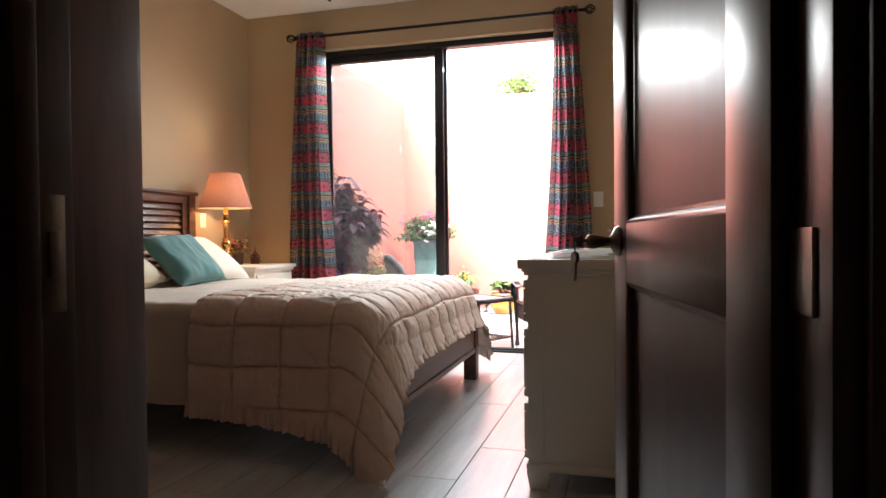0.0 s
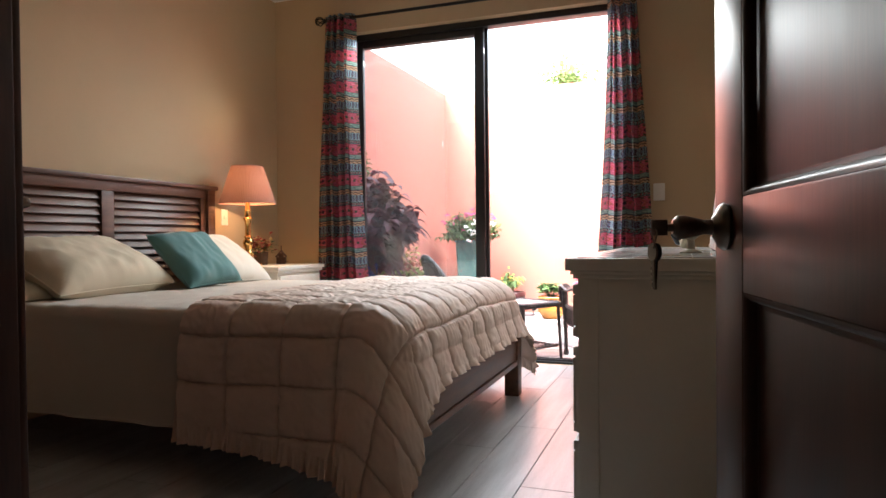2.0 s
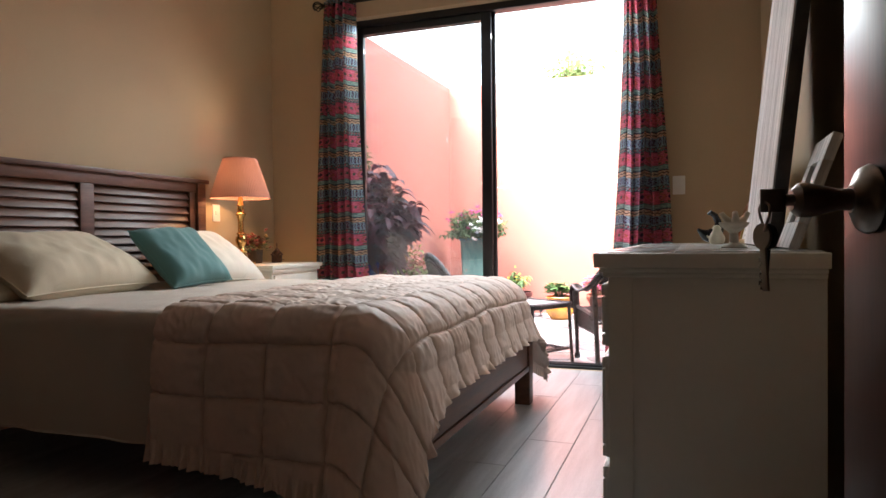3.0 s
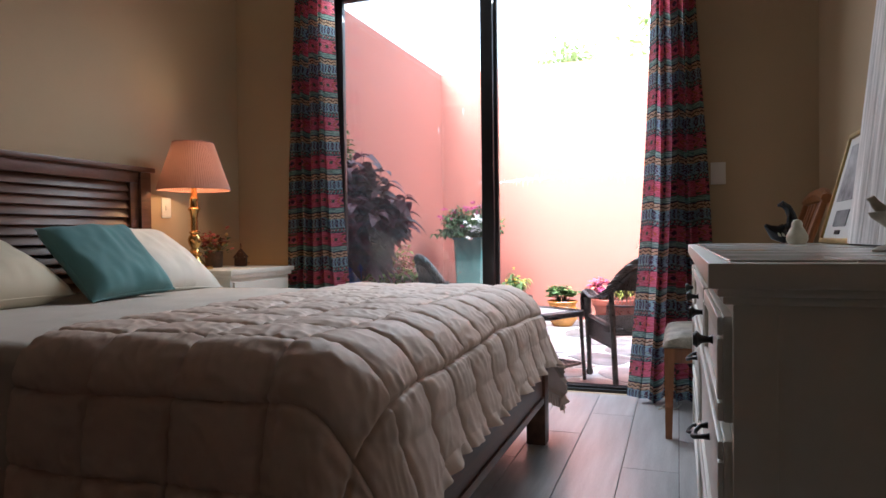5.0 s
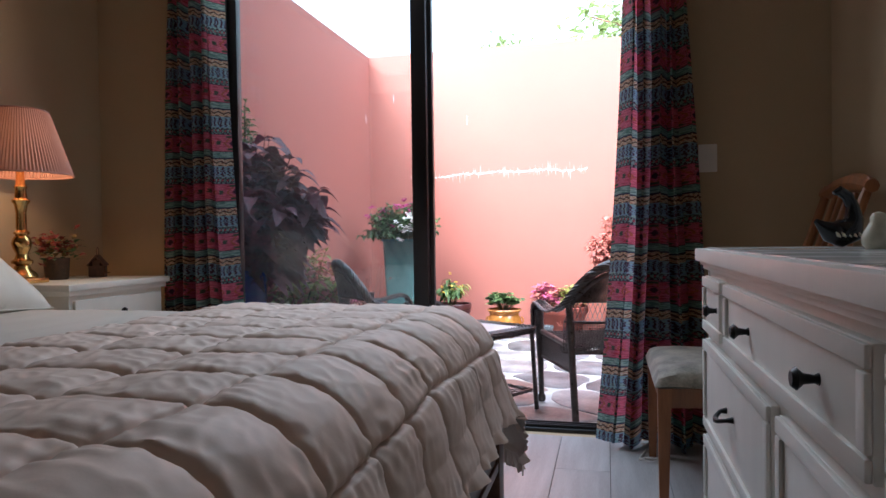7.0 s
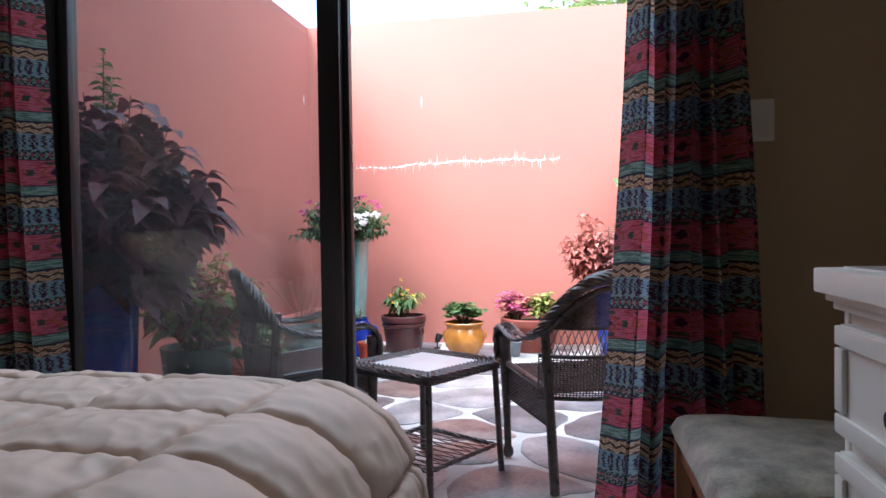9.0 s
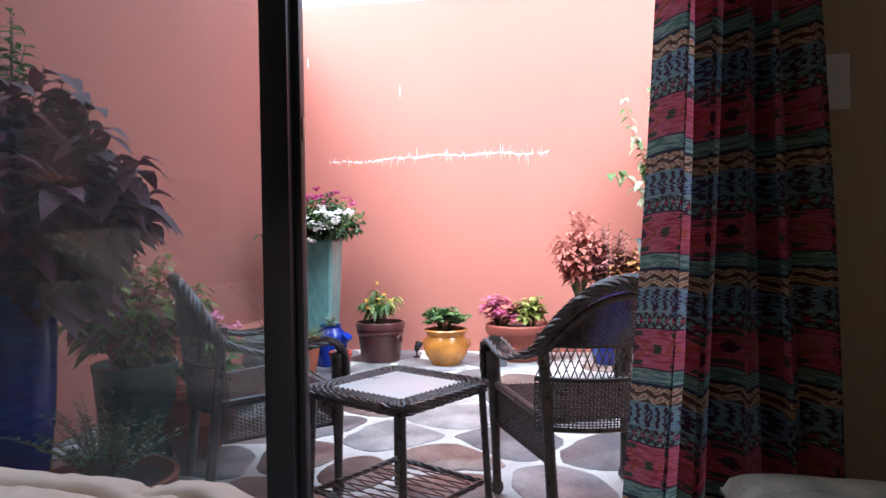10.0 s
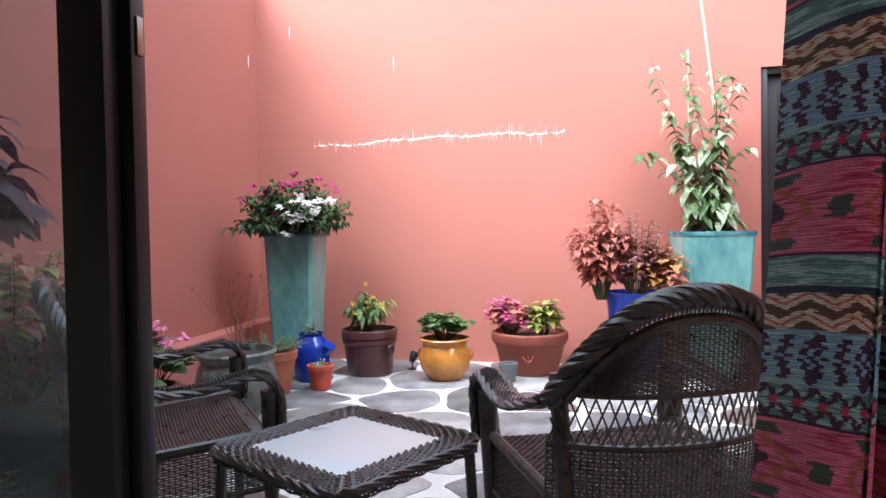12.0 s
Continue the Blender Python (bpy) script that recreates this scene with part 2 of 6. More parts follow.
# entry wall with the doorway, and the dim hall behind
JAMB_L, JAMB_R, DOOR_T = -0.79, 0.178, 2.12
bm = box((LEFT - T, ENTRY - T, -0.12), (JAMB_L, ENTRY, CEIL))
bm_box(bm, (JAMB_R, ENTRY - T, -0.12), (RIGHT + 0.9, ENTRY, CEIL))
bm_box(bm, (JAMB_L, ENTRY - T, DOOR_T), (JAMB_R, ENTRY, CEIL))
lone("wall_entry", bm, WALL, "beige painted wall with the bedroom doorway", "wall", "structure", smooth=False)
wall("wall_hall_left", (-1.5, -2.2, -0.12), (-1.34, ENTRY - T, CEIL), HALL, "plain hall wall")
wall("wall_hall_right", (RIGHT + 0.74, -2.2, -0.12), (RIGHT + 0.9, ENTRY - T, CEIL), HALL, "plain hall wall")
wall("wall_hall_end", (-1.5, -2.36, -0.12), (RIGHT + 0.9, -2.2, CEIL), HALL, "plain wall closing the hall")
lone("ceiling_hall", box((-1.5, -2.36, CEIL), (RIGHT + 0.9, ENTRY - T, CEIL + 0.14)), WHITE_PAINT, "white hall ceiling", "ceiling", "structure", smooth=False)
# patio
ground = lone("patio_floor", box((PATIO_L - 0.2, BACK + T, -0.4), (PATIO_R + 0.2, FAR + 0.2, PATIO - 0.008)), MORTAR, "pale mortar bed of the flagstone patio", "patio floor", "structure", smooth=False)
wall("wall_patio_left", (PATIO_L - 0.18, BACK + T, -0.4), (PATIO_L, FAR + 0.18, PATIO_TOP), CORAL, "coral stucco patio wall")
DOOR2_L, DOOR2_R, DOOR2_T = 0.515, 1.35, 2.05
bm = box((PATIO_L, FAR, -0.4), (DOOR2_L, FAR + 0.18, PATIO_TOP))
bm_box(bm, (DOOR2_R, FAR, -0.4), (PATIO_R + 0.18, FAR + 0.18, PATIO_TOP))
bm_box(bm, (DOOR2_L, FAR, DOOR2_T), (DOOR2_R, FAR + 0.18, PATIO_TOP))
lone("wall_patio_far", bm, CORAL, "coral stucco wall closing the patio", "wall", "structure", smooth=False)
wall("wall_patio_right", (PATIO_R, BACK + T, -0.4), (PATIO_R + 0.18, FAR, PATIO_TOP), CORAL, "coral stucco patio wall")
wall("wall_house_outer", (RIGHT + T, BACK, -0.4), (PATIO_R + 0.18, BACK + T, CEIL + 0.14), CORAL, "coral stucco house wall")
# unseen wall, added so that the far wall grows darker downwards
wall("wall_house_upper", (LEFT - T, BACK - 0.02, CEIL + 0.145), (PATIO_R + 0.18, BACK + T, 7.0), CORAL, "unseen coral stucco wall added above the house to block sun")
lone("backdrop_ground", box((-60, FAR + 0.4, -0.6), (60, 120, -0.45)), mat("dry_grass", (0.10, 0.10, 0.05), 0.9, vary=0.3, scale=0.5), "dry open ground beyond the wall", "ground", "structure", smooth=False)


# ---- curtain cloth: woven bands ----
def woven(name):
    m = bpy.data.materials.new(name)
    m.use_nodes = True
    n, l = m.node_tree.nodes, m.node_tree.links
    b = n["Principled BSDF"]
    co, sep = n.new("ShaderNodeTexCoord"), n.new("ShaderNodeSeparateXYZ")
    l.new(co.outputs["UV"], sep.inputs[0])

    def math_node(op, a, c=None):
        k = n.new("ShaderNodeMath")
        k.operation = op
        for i, v in enumerate((a, c)):
            if v is None:
                continue
            if isinstance(v, (int, float)):
                k.inputs[i].default_value = v
            else:
                l.new(v, k.inputs[i])
        return k.outputs[0]

    def mixc(fac, a, c):
        k = n.new("ShaderNodeMix")
        k.data_type = "RGBA"
        for src, key in ((fac, "Factor"), (a, "A"), (c, "B")):
            if isinstance(src, tuple):
                k.inputs[key].default_value = (*src, 1)
            elif isinstance(src, (int, float)):
                k.inputs[key].default_value = src
            else:
                l.new(src, k.inputs[key])
        return k.outputs["Result"]

    def both(a, c):
        return math_node("MULTIPLY", a, c)

    def noise_at(su, sv, detail=2.0):
        mp, t = n.new("ShaderNodeMapping"), n.new("ShaderNodeTexNoise")
        mp.inputs["Scale"].default_value = (su, sv, 1.0)
        t.inputs["Scale"].default_value, t.inputs["Detail"].default_value = 1.0, detail
        l.new(co.outputs["UV"], mp.inputs["Vector"])
        l.new(mp.outputs["Vector"], t.inputs["Vector"])
        return t.outputs["Fac"]

    # weft rows 3.5 mm high, each pulled sideways a little, so that every figure has feathered edges
    row = n.new("ShaderNodeTexWhiteNoise")
    row.noise_dimensions = "1D"
    l.new(math_node("FLOOR", math_node("DIVIDE", sep.outputs["Y"], 0.0035)), row.inputs["W"])
    pull = math_node("ADD", math_node("MULTIPLY", math_node("SUBTRACT", row.outputs["Value"], 0.5), 0.009), math_node("MULTIPLY", noise_at(30, 300), 0.008))
    u = math_node("ADD", sep.outputs["X"], pull)
    v = math_node("ADD", sep.outputs["Y"], math_node("MULTIPLY", noise_at(14, 5), 0.006))
    fr = math_node("FRACT", math_node("DIVIDE", math_node("SUBTRACT", v, 0.085), 0.247))

    def inside(lo, hi):
        return both(math_node("GREATER_THAN", fr, lo), math_node("LESS_THAN", fr, hi))

    def centred(lo, hi):
        return math_node("ABSOLUTE", math_node("DIVIDE", math_node("SUBTRACT", fr, (lo + hi) / 2), (hi - lo) / 2))

    def tri_wave(period):
        return both(math_node("PINGPONG", math_node("DIVIDE", u, period), 0.5), 2.0)

    def less(a, c):
        return math_node("LESS_THAN", a, c)

    def more(a, c):
        return math_node("GREATER_THAN", a, c)

    pink, crimson, plum, green, teal, pale_teal, blue, gold, tan, navy, rust = (0.76, 0.20, 0.29), (0.56, 0.075, 0.12), (0.09, 0.045, 0.08), (0.10, 0.13, 0.09), (0.16, 0.30, 0.26), (0.40, 0.58, 0.52), (0.30, 0.45, 0.60), (0.76, 0.58, 0.36), (0.82, 0.71, 0.52), (0.05, 0.06, 0.10), (0.56, 0.16, 0.09)
    # streaked teal
    col = mixc(more(noise_at(22, 190), 0.5), teal, pale_teal)
    # red field with stepped diamonds
    c, w = centred(0.13, 0.49), tri_wave(0.13)
    s_ = math_node("ADD", w, both(c, 0.75))
    red = mixc(more(noise_at(18, 240), 0.56), pink, crimson)
    red = mixc(both(more(s_, 0.52), less(s_, 0.66)), red, rust)
    red = mixc(less(s_, 0.27), red, plum)
    red = mixc(both(both(more(c, 0.60), less(c, 0.84)), less(w, 0.42)), red, green)
    red = mixc(both(less(c, 0.22), more(w, 0.84)), red, green)
    red = mixc(more(c, 0.93), red, plum)
    col = mixc(inside(0.13, 0.49), col, red)
    # small dark zigzag with red dots
    c = centred(0.49, 0.62)
    zig = less(math_node("ABSOLUTE", math_node("SUBTRACT", c, tri_wave(0.022))), 0.30)
    dots = mixc(zig, mixc(more(noise_at(25, 200), 0.5), pale_teal, teal), plum)
    dots = mixc(both(less(c, 0.25), less(tri_wave(0.022), 0.4)), dots, crimson)
    col = mixc(inside(0.49, 0.62), col, dots)
    # blue band with dark medallions, wide and narrow by turns
    c, w, w2 = centred(0.62, 0.84), tri_wave(0.052), tri_wave(0.026)
    oval = less(math_node("ADD", math_node("POWER", math_node("DIVIDE", w, 0.40), 2.0), math_node("POWER", c, 2.0)), 0.86)
    bar = both(both(more(w, 0.82), less(c, 0.8)), 1.0)
    med = mixc(math_node("MAXIMUM", oval, bar), mixc(more(noise_at(20, 260), 0.55), blue, pale_teal), plum)
    med = mixc(both(less(w, 0.10), less(c, 0.38)), med, blue)
    col = mixc(inside(0.62, 0.84), col, med)
    # gold band with brown waves
    wv = math_node("ADD", both(fr, 75.0), both(tri_wave(0.045), 3.4))
    golden = mixc(more(math_node("SINE", wv), 0.25), mixc(more(noise_at(20, 220), 0.5), gold, tan), (0.16, 0.085, 0.06))
    golden = mixc(less(math_node("SINE", wv), -0.93), golden, rust)
    col = mixc(inside(0.84, 0.99), col, golden)
    col = mixc(inside(0.985, 1.0), col, navy)
    col = mixc(inside(0.0, 0.012), col, navy)
    # worn thread
    wear = n.new("ShaderNodeMapRange")
    wear.inputs["From Min"].default_value, wear.inputs["From Max"].default_value = 0.3, 0.7
    wear.inputs["To Min"].default_value, wear.inputs["To Max"].default_value = 0.74, 1.42
    l.new(noise_at(45, 420, 3.0), wear.inputs["Value"])
    dark = n.new("ShaderNodeHueSaturation")
    l.new(wear.outputs["Result"], dark.inputs["Value"])
    l.new(col, dark.inputs["Color"])
    thread = n.new("ShaderNodeTexWave")
    thread.bands_direction = "Y"
    thread.inputs["Scale"].default_value, thread.inputs["Distortion"].default_value, thread.inputs["Detail"].default_value = 110, 6.0, 3
    l.new(co.outputs["UV"], thread.inputs["Vector"])
    fine = n.new("ShaderNodeMix")
    fine.data_type = "RGBA"
    fine.blend_type = "MULTIPLY"
    fine.inputs["Factor"].default_value = 0.35
    l.new(dark.outputs["Color"], fine.inputs["A"])
    l.new(thread.outputs["Color"], fine.inputs["B"])
    l.new(fine.outputs["Result"], b.inputs["Base Color"])
    bp = n.new("ShaderNodeBump")
    bp.inputs["Strength"].default_value, bp.inputs["Distance"].default_value = 0.4, 0.002
    l.new(thread.outputs["Fac"], bp.inputs["Height"])
    l.new(bp.outputs["Normal"], b.inputs["Normal"])
    b.inputs["Roughness"].default_value = 0.9
    b.inputs["Sheen Weight"].default_value = 0.3
    tr, mix = n.new("ShaderNodeBsdfTranslucent"), n.new("ShaderNodeMixShader")
    mix.inputs["Fac"].default_value = 0.66
    l.new(fine.outputs["Result"], tr.inputs["Color"])
    l.new(b.outputs[0], mix.inputs[1])
    l.new(tr.outputs[0], mix.inputs[2])
    l.new(mix.outputs[0], n["Material Output"].inputs["Surface"])
    return m


WOVEN = woven("woven_banded_cloth")
SHADE = mat("pleated_pink_shade", (0.52, 0.28, 0.22), 0.8, vary=0.05, fine=200, bump=0.1, trans=0.10)
SEAT_CLOTH = mat("mottled_beige_velvet", (0.19, 0.165, 0.12), 0.7, vary=0.5, scale=14, fine=120, bump=0.2, sheen=0.4, second=(0.33, 0.295, 0.23))
BLACK_GLAZE = mat("black_glaze", (0.012, 0.012, 0.014), 0.12, vary=0.2, bump=0.02)
PALE_CERAMIC = mat("pale_ceramic", (0.62, 0.58, 0.44), 0.4, vary=0.12, scale=25, bump=0.1)
BATH_STONE = mat("weathered_cream_resin", (0.52, 0.46, 0.36), 0.8, vary=0.25, scale=30, bump=0.4)
GOLD_FRAME = mat("gold_leaf_moulding", (0.50, 0.36, 0.14), 0.35, metal=0.8, vary=0.2, scale=30, bump=0.15)
WASHED = mat("whitewashed_rough_wood", (0.52, 0.50, 0.47), 0.75, vary=0.35, scale=4, fine=60, stretch=(10, 10, 0.7), bump=0.5, second=(0.72, 0.70, 0.68))
CANVAS_EDGE = mat("dark_weathered_edge", (0.05, 0.04, 0.035), 0.7, vary=0.5, scale=12, fine=60, bump=0.5)
PAPER = mat("white_mount_paper", (0.75, 0.74, 0.70), 0.7, vary=0.02, bump=0.02)
GREY_PRINT = mat("grey_photographic_print", (0.16, 0.16, 0.17), 0.5, vary=0.7, scale=9, fine=40, bump=0.0, second=(0.34, 0.33, 0.33))
WICKER_BASKET = mat("brown_woven_basket", (0.07, 0.04, 0.022), 0.7, vary=0.4, scale=60, fine=200, bump=0.6)
RUST_METAL = mat("rusty_dark_metal", (0.09, 0.04, 0.025), 0.65, metal=0.3, vary=0.4, scale=40, bump=0.3)

# ---- floor planks ----
PW, PL = 0.213, 1.2
plank_mesh = {}
x0 = -0.8785 - PW * 12
for i in range(23):
    xa = x0 + i * PW
    shift = (4.92 if i % 3 == 0 else 5.14 + 0.2 if i % 3 == 1 else 5.1 - 0.55) - PL * 7
    for j in range(10):
        ya, xb, yb = shift + j * PL, xa + PW, shift + (j + 1) * PL
        ca, cb, cc, cd = max(xa, LEFT), min(xb, RIGHT + 0.72), max(ya, -2.2), min(yb, BACK)
        if cb - ca < 0.02 or cd - cc < 0.02:
            continue
        key = (round(cb - ca, 3), round(cd - cc, 3))
        if key not in plank_mesh:
            w, h = key[0] / 2 - 0.0012, key[1] / 2 - 0.0012
            bm = bmesh.new()
            lo = [bm.verts.new((sx * w, sy * h, -0.006)) for sx, sy in ((-1, -1), (1, -1), (1, 1), (-1, 1))]
            mi = [bm.verts.new((sx * w, sy * h, -0.001)) for sx, sy in ((-1, -1), (1, -1), (1, 1), (-1, 1))]
            hi = [bm.verts.new((sx * (w - 0.0015), sy * (h - 0.0015), 0)) for sx, sy in ((-1, -1), (1, -1), (1, 1), (-1, 1))]
            bm.faces.new(hi)
            for a, b_ in ((lo, mi), (mi, hi)):
                for k in range(4):
                    bm.faces.new((a[k], a[(k + 1) % 4], b_[(k + 1) % 4], b_[k]))
            plank_mesh[key] = to_mesh("plank", bm, FLOOR_TILE, smooth=False)
        ob = new("plank", plank_mesh[key])
        ob.parent = floor
        ob.location = ((ca + cb) / 2, (cc + cd) / 2, 0)

# ---- sliding patio door ----
FY = BACK + 0.11
win = thing("sliding_patio_door", "black aluminium sliding glass patio door standing half open", "patio door", ((OPEN_L + OPEN_R) / 2, FY, 0), kind="structure")
win.name = "door_patio"
bm = box((OPEN_L, BACK + 0.07, OPEN_T - 0.05), (OPEN_R, BACK + 0.18, OPEN_T), 0.004)
part("head_rail", bm, BLACK_METAL, win)
part("side_frame", box((OPEN_L, BACK + 0.07, 0.0), (OPEN_L + 0.045, BACK + 0.18, OPEN_T - 0.05), 0.004), BLACK_METAL, win)
part("side_frame", box((OPEN_R - 0.045, BACK + 0.07, 0.0), (OPEN_R, BACK + 0.18, OPEN_T - 0.05), 0.004), BLACK_METAL, win)
bm = box((OPEN_L + 0.045, BACK + 0.06, -0.005), (OPEN_R - 0.045, BACK + 0.19, 0.012), 0.003)
for yy in (0.08, 0.106, 0.141):
    bm_box(bm, (OPEN_L + 0.045, BACK + yy, 0.012), (OPEN_R - 0.045, BACK + yy + 0.008, 0.026), 0.002)
part("threshold_track", bm, BLACK_METAL, win)


def leaf(name, xa, xb, y, wide_r):
    p = part(name, box((xa, y, 0.026), (xa + 0.05, y + 0.035, OPEN_T - 0.05), 0.004), BLACK_METAL, win)
    part("stile", box((xb - wide_r, y, 0.026), (xb, y + 0.035, OPEN_T - 0.05), 0.004), BLACK_METAL, p)
    part("bottom_rail", box((xa + 0.05, y + 0.001, 0.026), (xb - wide_r, y + 0.034, 0.10), 0.004), BLACK_METAL, p)
    part("top_rail", box((xa + 0.05, y + 0.001, OPEN_T - 0.105), (xb - wide_r, y + 0.034, OPEN_T - 0.05), 0.004), BLACK_METAL, p)
    g = part("pane", box((xa + 0.05, y + 0.014, 0.10), (xb - wide_r, y + 0.02, OPEN_T - 0.105)), GLASS, p, "clear glass pane with faint reflections", smooth=False)
    g.visible_shadow = False
    return p


leaf("fixed_leaf", OPEN_L + 0.045, -1.527, BACK + 0.092, 0.078)
slid = leaf("sliding_leaf", OPEN_L + 0.028, -1.507, BACK + 0.13, 0.055)
bm = box((-1.507, BACK + 0.14, 1.185), (-1.503, BACK + 0.155, 1.245), 0.001)
part("latch", bm, PEWTER, slid, "small dull metal latch")

# ---- curtains and rod ----
RZ, RY = 2.70, BACK - 0.10
rod = thing("curtain_rod", "black iron curtain rod with round cage finials", "curtain rod", (-1.58, RY, RZ))
part("pole", tube([(-2.80, RY, RZ), (-0.345, RY, RZ)], 0.0125, 12), IRON, rod)
for ex, sg in ((-2.80, -1), (-0.345, 1)):
    cage = lathe([(0.012, 0), (0.02, 0.006), (0.012, 0.012)], 12)
    cage.transform(pose(ex, RY, RZ, 0, 90 * sg, 0))
    for k in range(6):
        a = math.tau * k / 6
        pts = []
        for s in range(9):
            th = math.pi * s / 8
            r = 0.034 * math.sin(th)
            pts.append((ex + sg * (0.05 - 0.036 * math.cos(th)), RY + r * math.cos(a + th * 0.6), RZ + r * math.sin(a + th * 0.6)))
        tube(pts, 0.0042, 6, cage)
    part("finial", cage, IRON, rod)
for bx in (-2.72, -0.42):
    bm = tube([(bx, BACK, RZ - 0.03), (bx, BACK - 0.05, RZ - 0.035), (bx, RY, RZ - 0.016)], 0.006, 8)
    bm_box(bm, (bx - 0.014, BACK - 0.006, RZ - 0.07), (bx + 0.014, BACK, RZ + 0.01), 0.002)
    part("bracket", bm, IRON, rod)


def curtain(label, xa_t, xb_t, xa_b, xb_b, folds, seed, lead):
    """Hanging cloth from the rod, drawn aside, with deep pleats that widen to the hem."""
    rnd = random.Random(seed)
    ph = [rnd.uniform(0, 6.28) for _ in range(6)]
    top, hem = RZ + 0.035, 0.015
    nu, nv = 150, 60
    uvs = {}

    def f(u, v):
        w = v ** 0.8
        wl = v ** 1.85
        wa, wb = (w, wl) if lead > 0 else (wl, w)
        xa, xb = xa_t + (xa_b - xa_t) * wa, xb_t + (xb_b - xb_t) * wb
        uu = u + 0.022 * math.sin(folds * 3.1 * u + ph[0]) + 0.012 * math.sin(4 * v + ph[1]) * math.sin(9 * u)
        ang = math.tau * folds * uu
        depth = 0.040 + 0.030 * w
        y = RY + depth * math.sin(ang) + 0.014 * math.sin(2.3 * ang + ph[2] + 1.5 * v) * w + 0.01 * math.sin(5 * v + ph[3])
        x = xa + (xb - xa) * u + 0.012 * math.sin(2 * ang + ph[4]) * (0.4 + w) + 0.008 * math.sin(7 * v + ph[5] + 8 * u)
        z = top + (hem - top) * v + 0.012 * w * math.sin(ang * 0.5 + ph[1])
        e = (1 - u if lead > 0 else u) / 0.20
        if e < 1:
            k = 1 - e
            ex = (xb if lead > 0 else xa) - lead * (0.008 + (0.06 + 0.05 * w) * e)
            ey = RY - 0.035 - 0.02 * w + 0.085 * k * k + 0.008 * math.sin(7 * e + 2 * v)
            s_ = min(1.0, k * 3.0)
            x, y = x + (ex - x) * s_, y + (ey - y) * s_
        if v < 0.012:
            y = RY + (y - RY) * 0.6
        return Vector((x, min(y, BACK - 0.012), z))

    bm = grid(f, nu, nv)
    uv = bm.loops.layers.uv.new("cloth")
    bm.verts.index_update()
    length = folds * 0.155
    for face in bm.faces:
        for lp in face.loops:
            k = lp.vert.index
            i, j = k // (nv + 1), k % (nv + 1)
            lp[uv].uv = (i / nu * length, (1 - j / nv) * 2.72)
    c = thing("curtain", label, "curtain", ((xa_b + xb_b) / 2, RY, 0), group="patio door curtains")
    part("cloth", bm, WOVEN, c)
    for k in range(8):
        rx = xa_t + (xb_t - xa_t) * (k + 0.5) / 8
        part("curtain_ring", tube([(rx, RY + 0.0175 * math.cos(a), RZ + 0.0175 * math.sin(a)) for a in [math.tau * q / 12 for q in range(12)]], 0.003, 6, closed=True), IRON, c)
    return c


curtain("woven curtain with red, navy and gold bands, gathered beside the bed", -2.80, -2.535, -2.92, -2.395, 5, 3, 1)
curtain("woven curtain with red, navy and gold bands, gathered by the switch", -0.588, -0.385, -0.735, -0.245, 5, 8, -1)

# ---- entry door, frame and wardrobe ----
frm = thing("door_frame", "dark lacquered wooden door frame with moulded casing", "door frame", (JAMB_L / 2, ENTRY, 0), kind="structure")
frm.name = "trim_door_frame"
for xa, xb in ((JAMB_L, JAMB_L + 0.035), (JAMB_R - 0.028, JAMB_R)):
    part("jamb", box((xa, ENTRY - T - 0.01, 0.001), (xb, ENTRY + 0.002, DOOR_T - 0.035), 0.003), DARK_WOOD, frm)
part("head_jamb", box((JAMB_L, ENTRY - T - 0.01, DOOR_T - 0.035), (JAMB_R, ENTRY + 0.002, DOOR_T), 0.003), DARK_WOOD, frm)
for yy, dy in ((ENTRY - T - 0.012, -0.022), (ENTRY + 0.004, 0.022)):
    for xa, xb in ((JAMB_L - 0.075, JAMB_L + 0.012), (JAMB_R - 0.008, JAMB_R + 0.075)):
        bm = box((xa, min(yy, yy + dy), 0.001), (xb, max(yy, yy + dy), DOOR_T + 0.07), 0.005)
        bm_box(bm, (xa + 0.012, min(yy, yy + dy * 1.5), 0.001), (xa + 0.032, max(yy, yy + dy * 1.5), DOOR_T + 0.06), 0.004)
        part("casing", bm, DARK_WOOD, frm)
    part("head_casing", box((JAMB_L - 0.075, min(yy, yy + dy), DOOR_T - 0.012), (JAMB_R + 0.075, max(yy, yy + dy) - 0.001, DOOR_T + 0.075), 0.005), DARK_WOOD, frm)
bm = box((JAMB_L + 0.035, 0.66, 0.0), (JAMB_L + 0.048, 0.695, DOOR_T - 0.035), 0.002)
part("door_stop", bm, DARK_WOOD, frm)
bm = box((JAMB_L + 0.034, 0.705, 0.86), (JAMB_L + 0.0375, 0.745, 1.02), 0.001)
bm_box(bm, (JAMB_L + 0.0365, 0.715, 0.91), (JAMB_L + 0.042, 0.735, 0.97), 0.001)
part("strike_plate", bm, PEWTER, frm, "dull metal strike plate on the jamb")
for hz in (0.25, 0.885, 1.75):
    part("hinge_leaf", box((JAMB_R - 0.032, 0.635, hz), (JAMB_R - 0.027, 0.755, hz + 0.078), 0.001), PEWTER, frm, "dull metal hinge leaf")

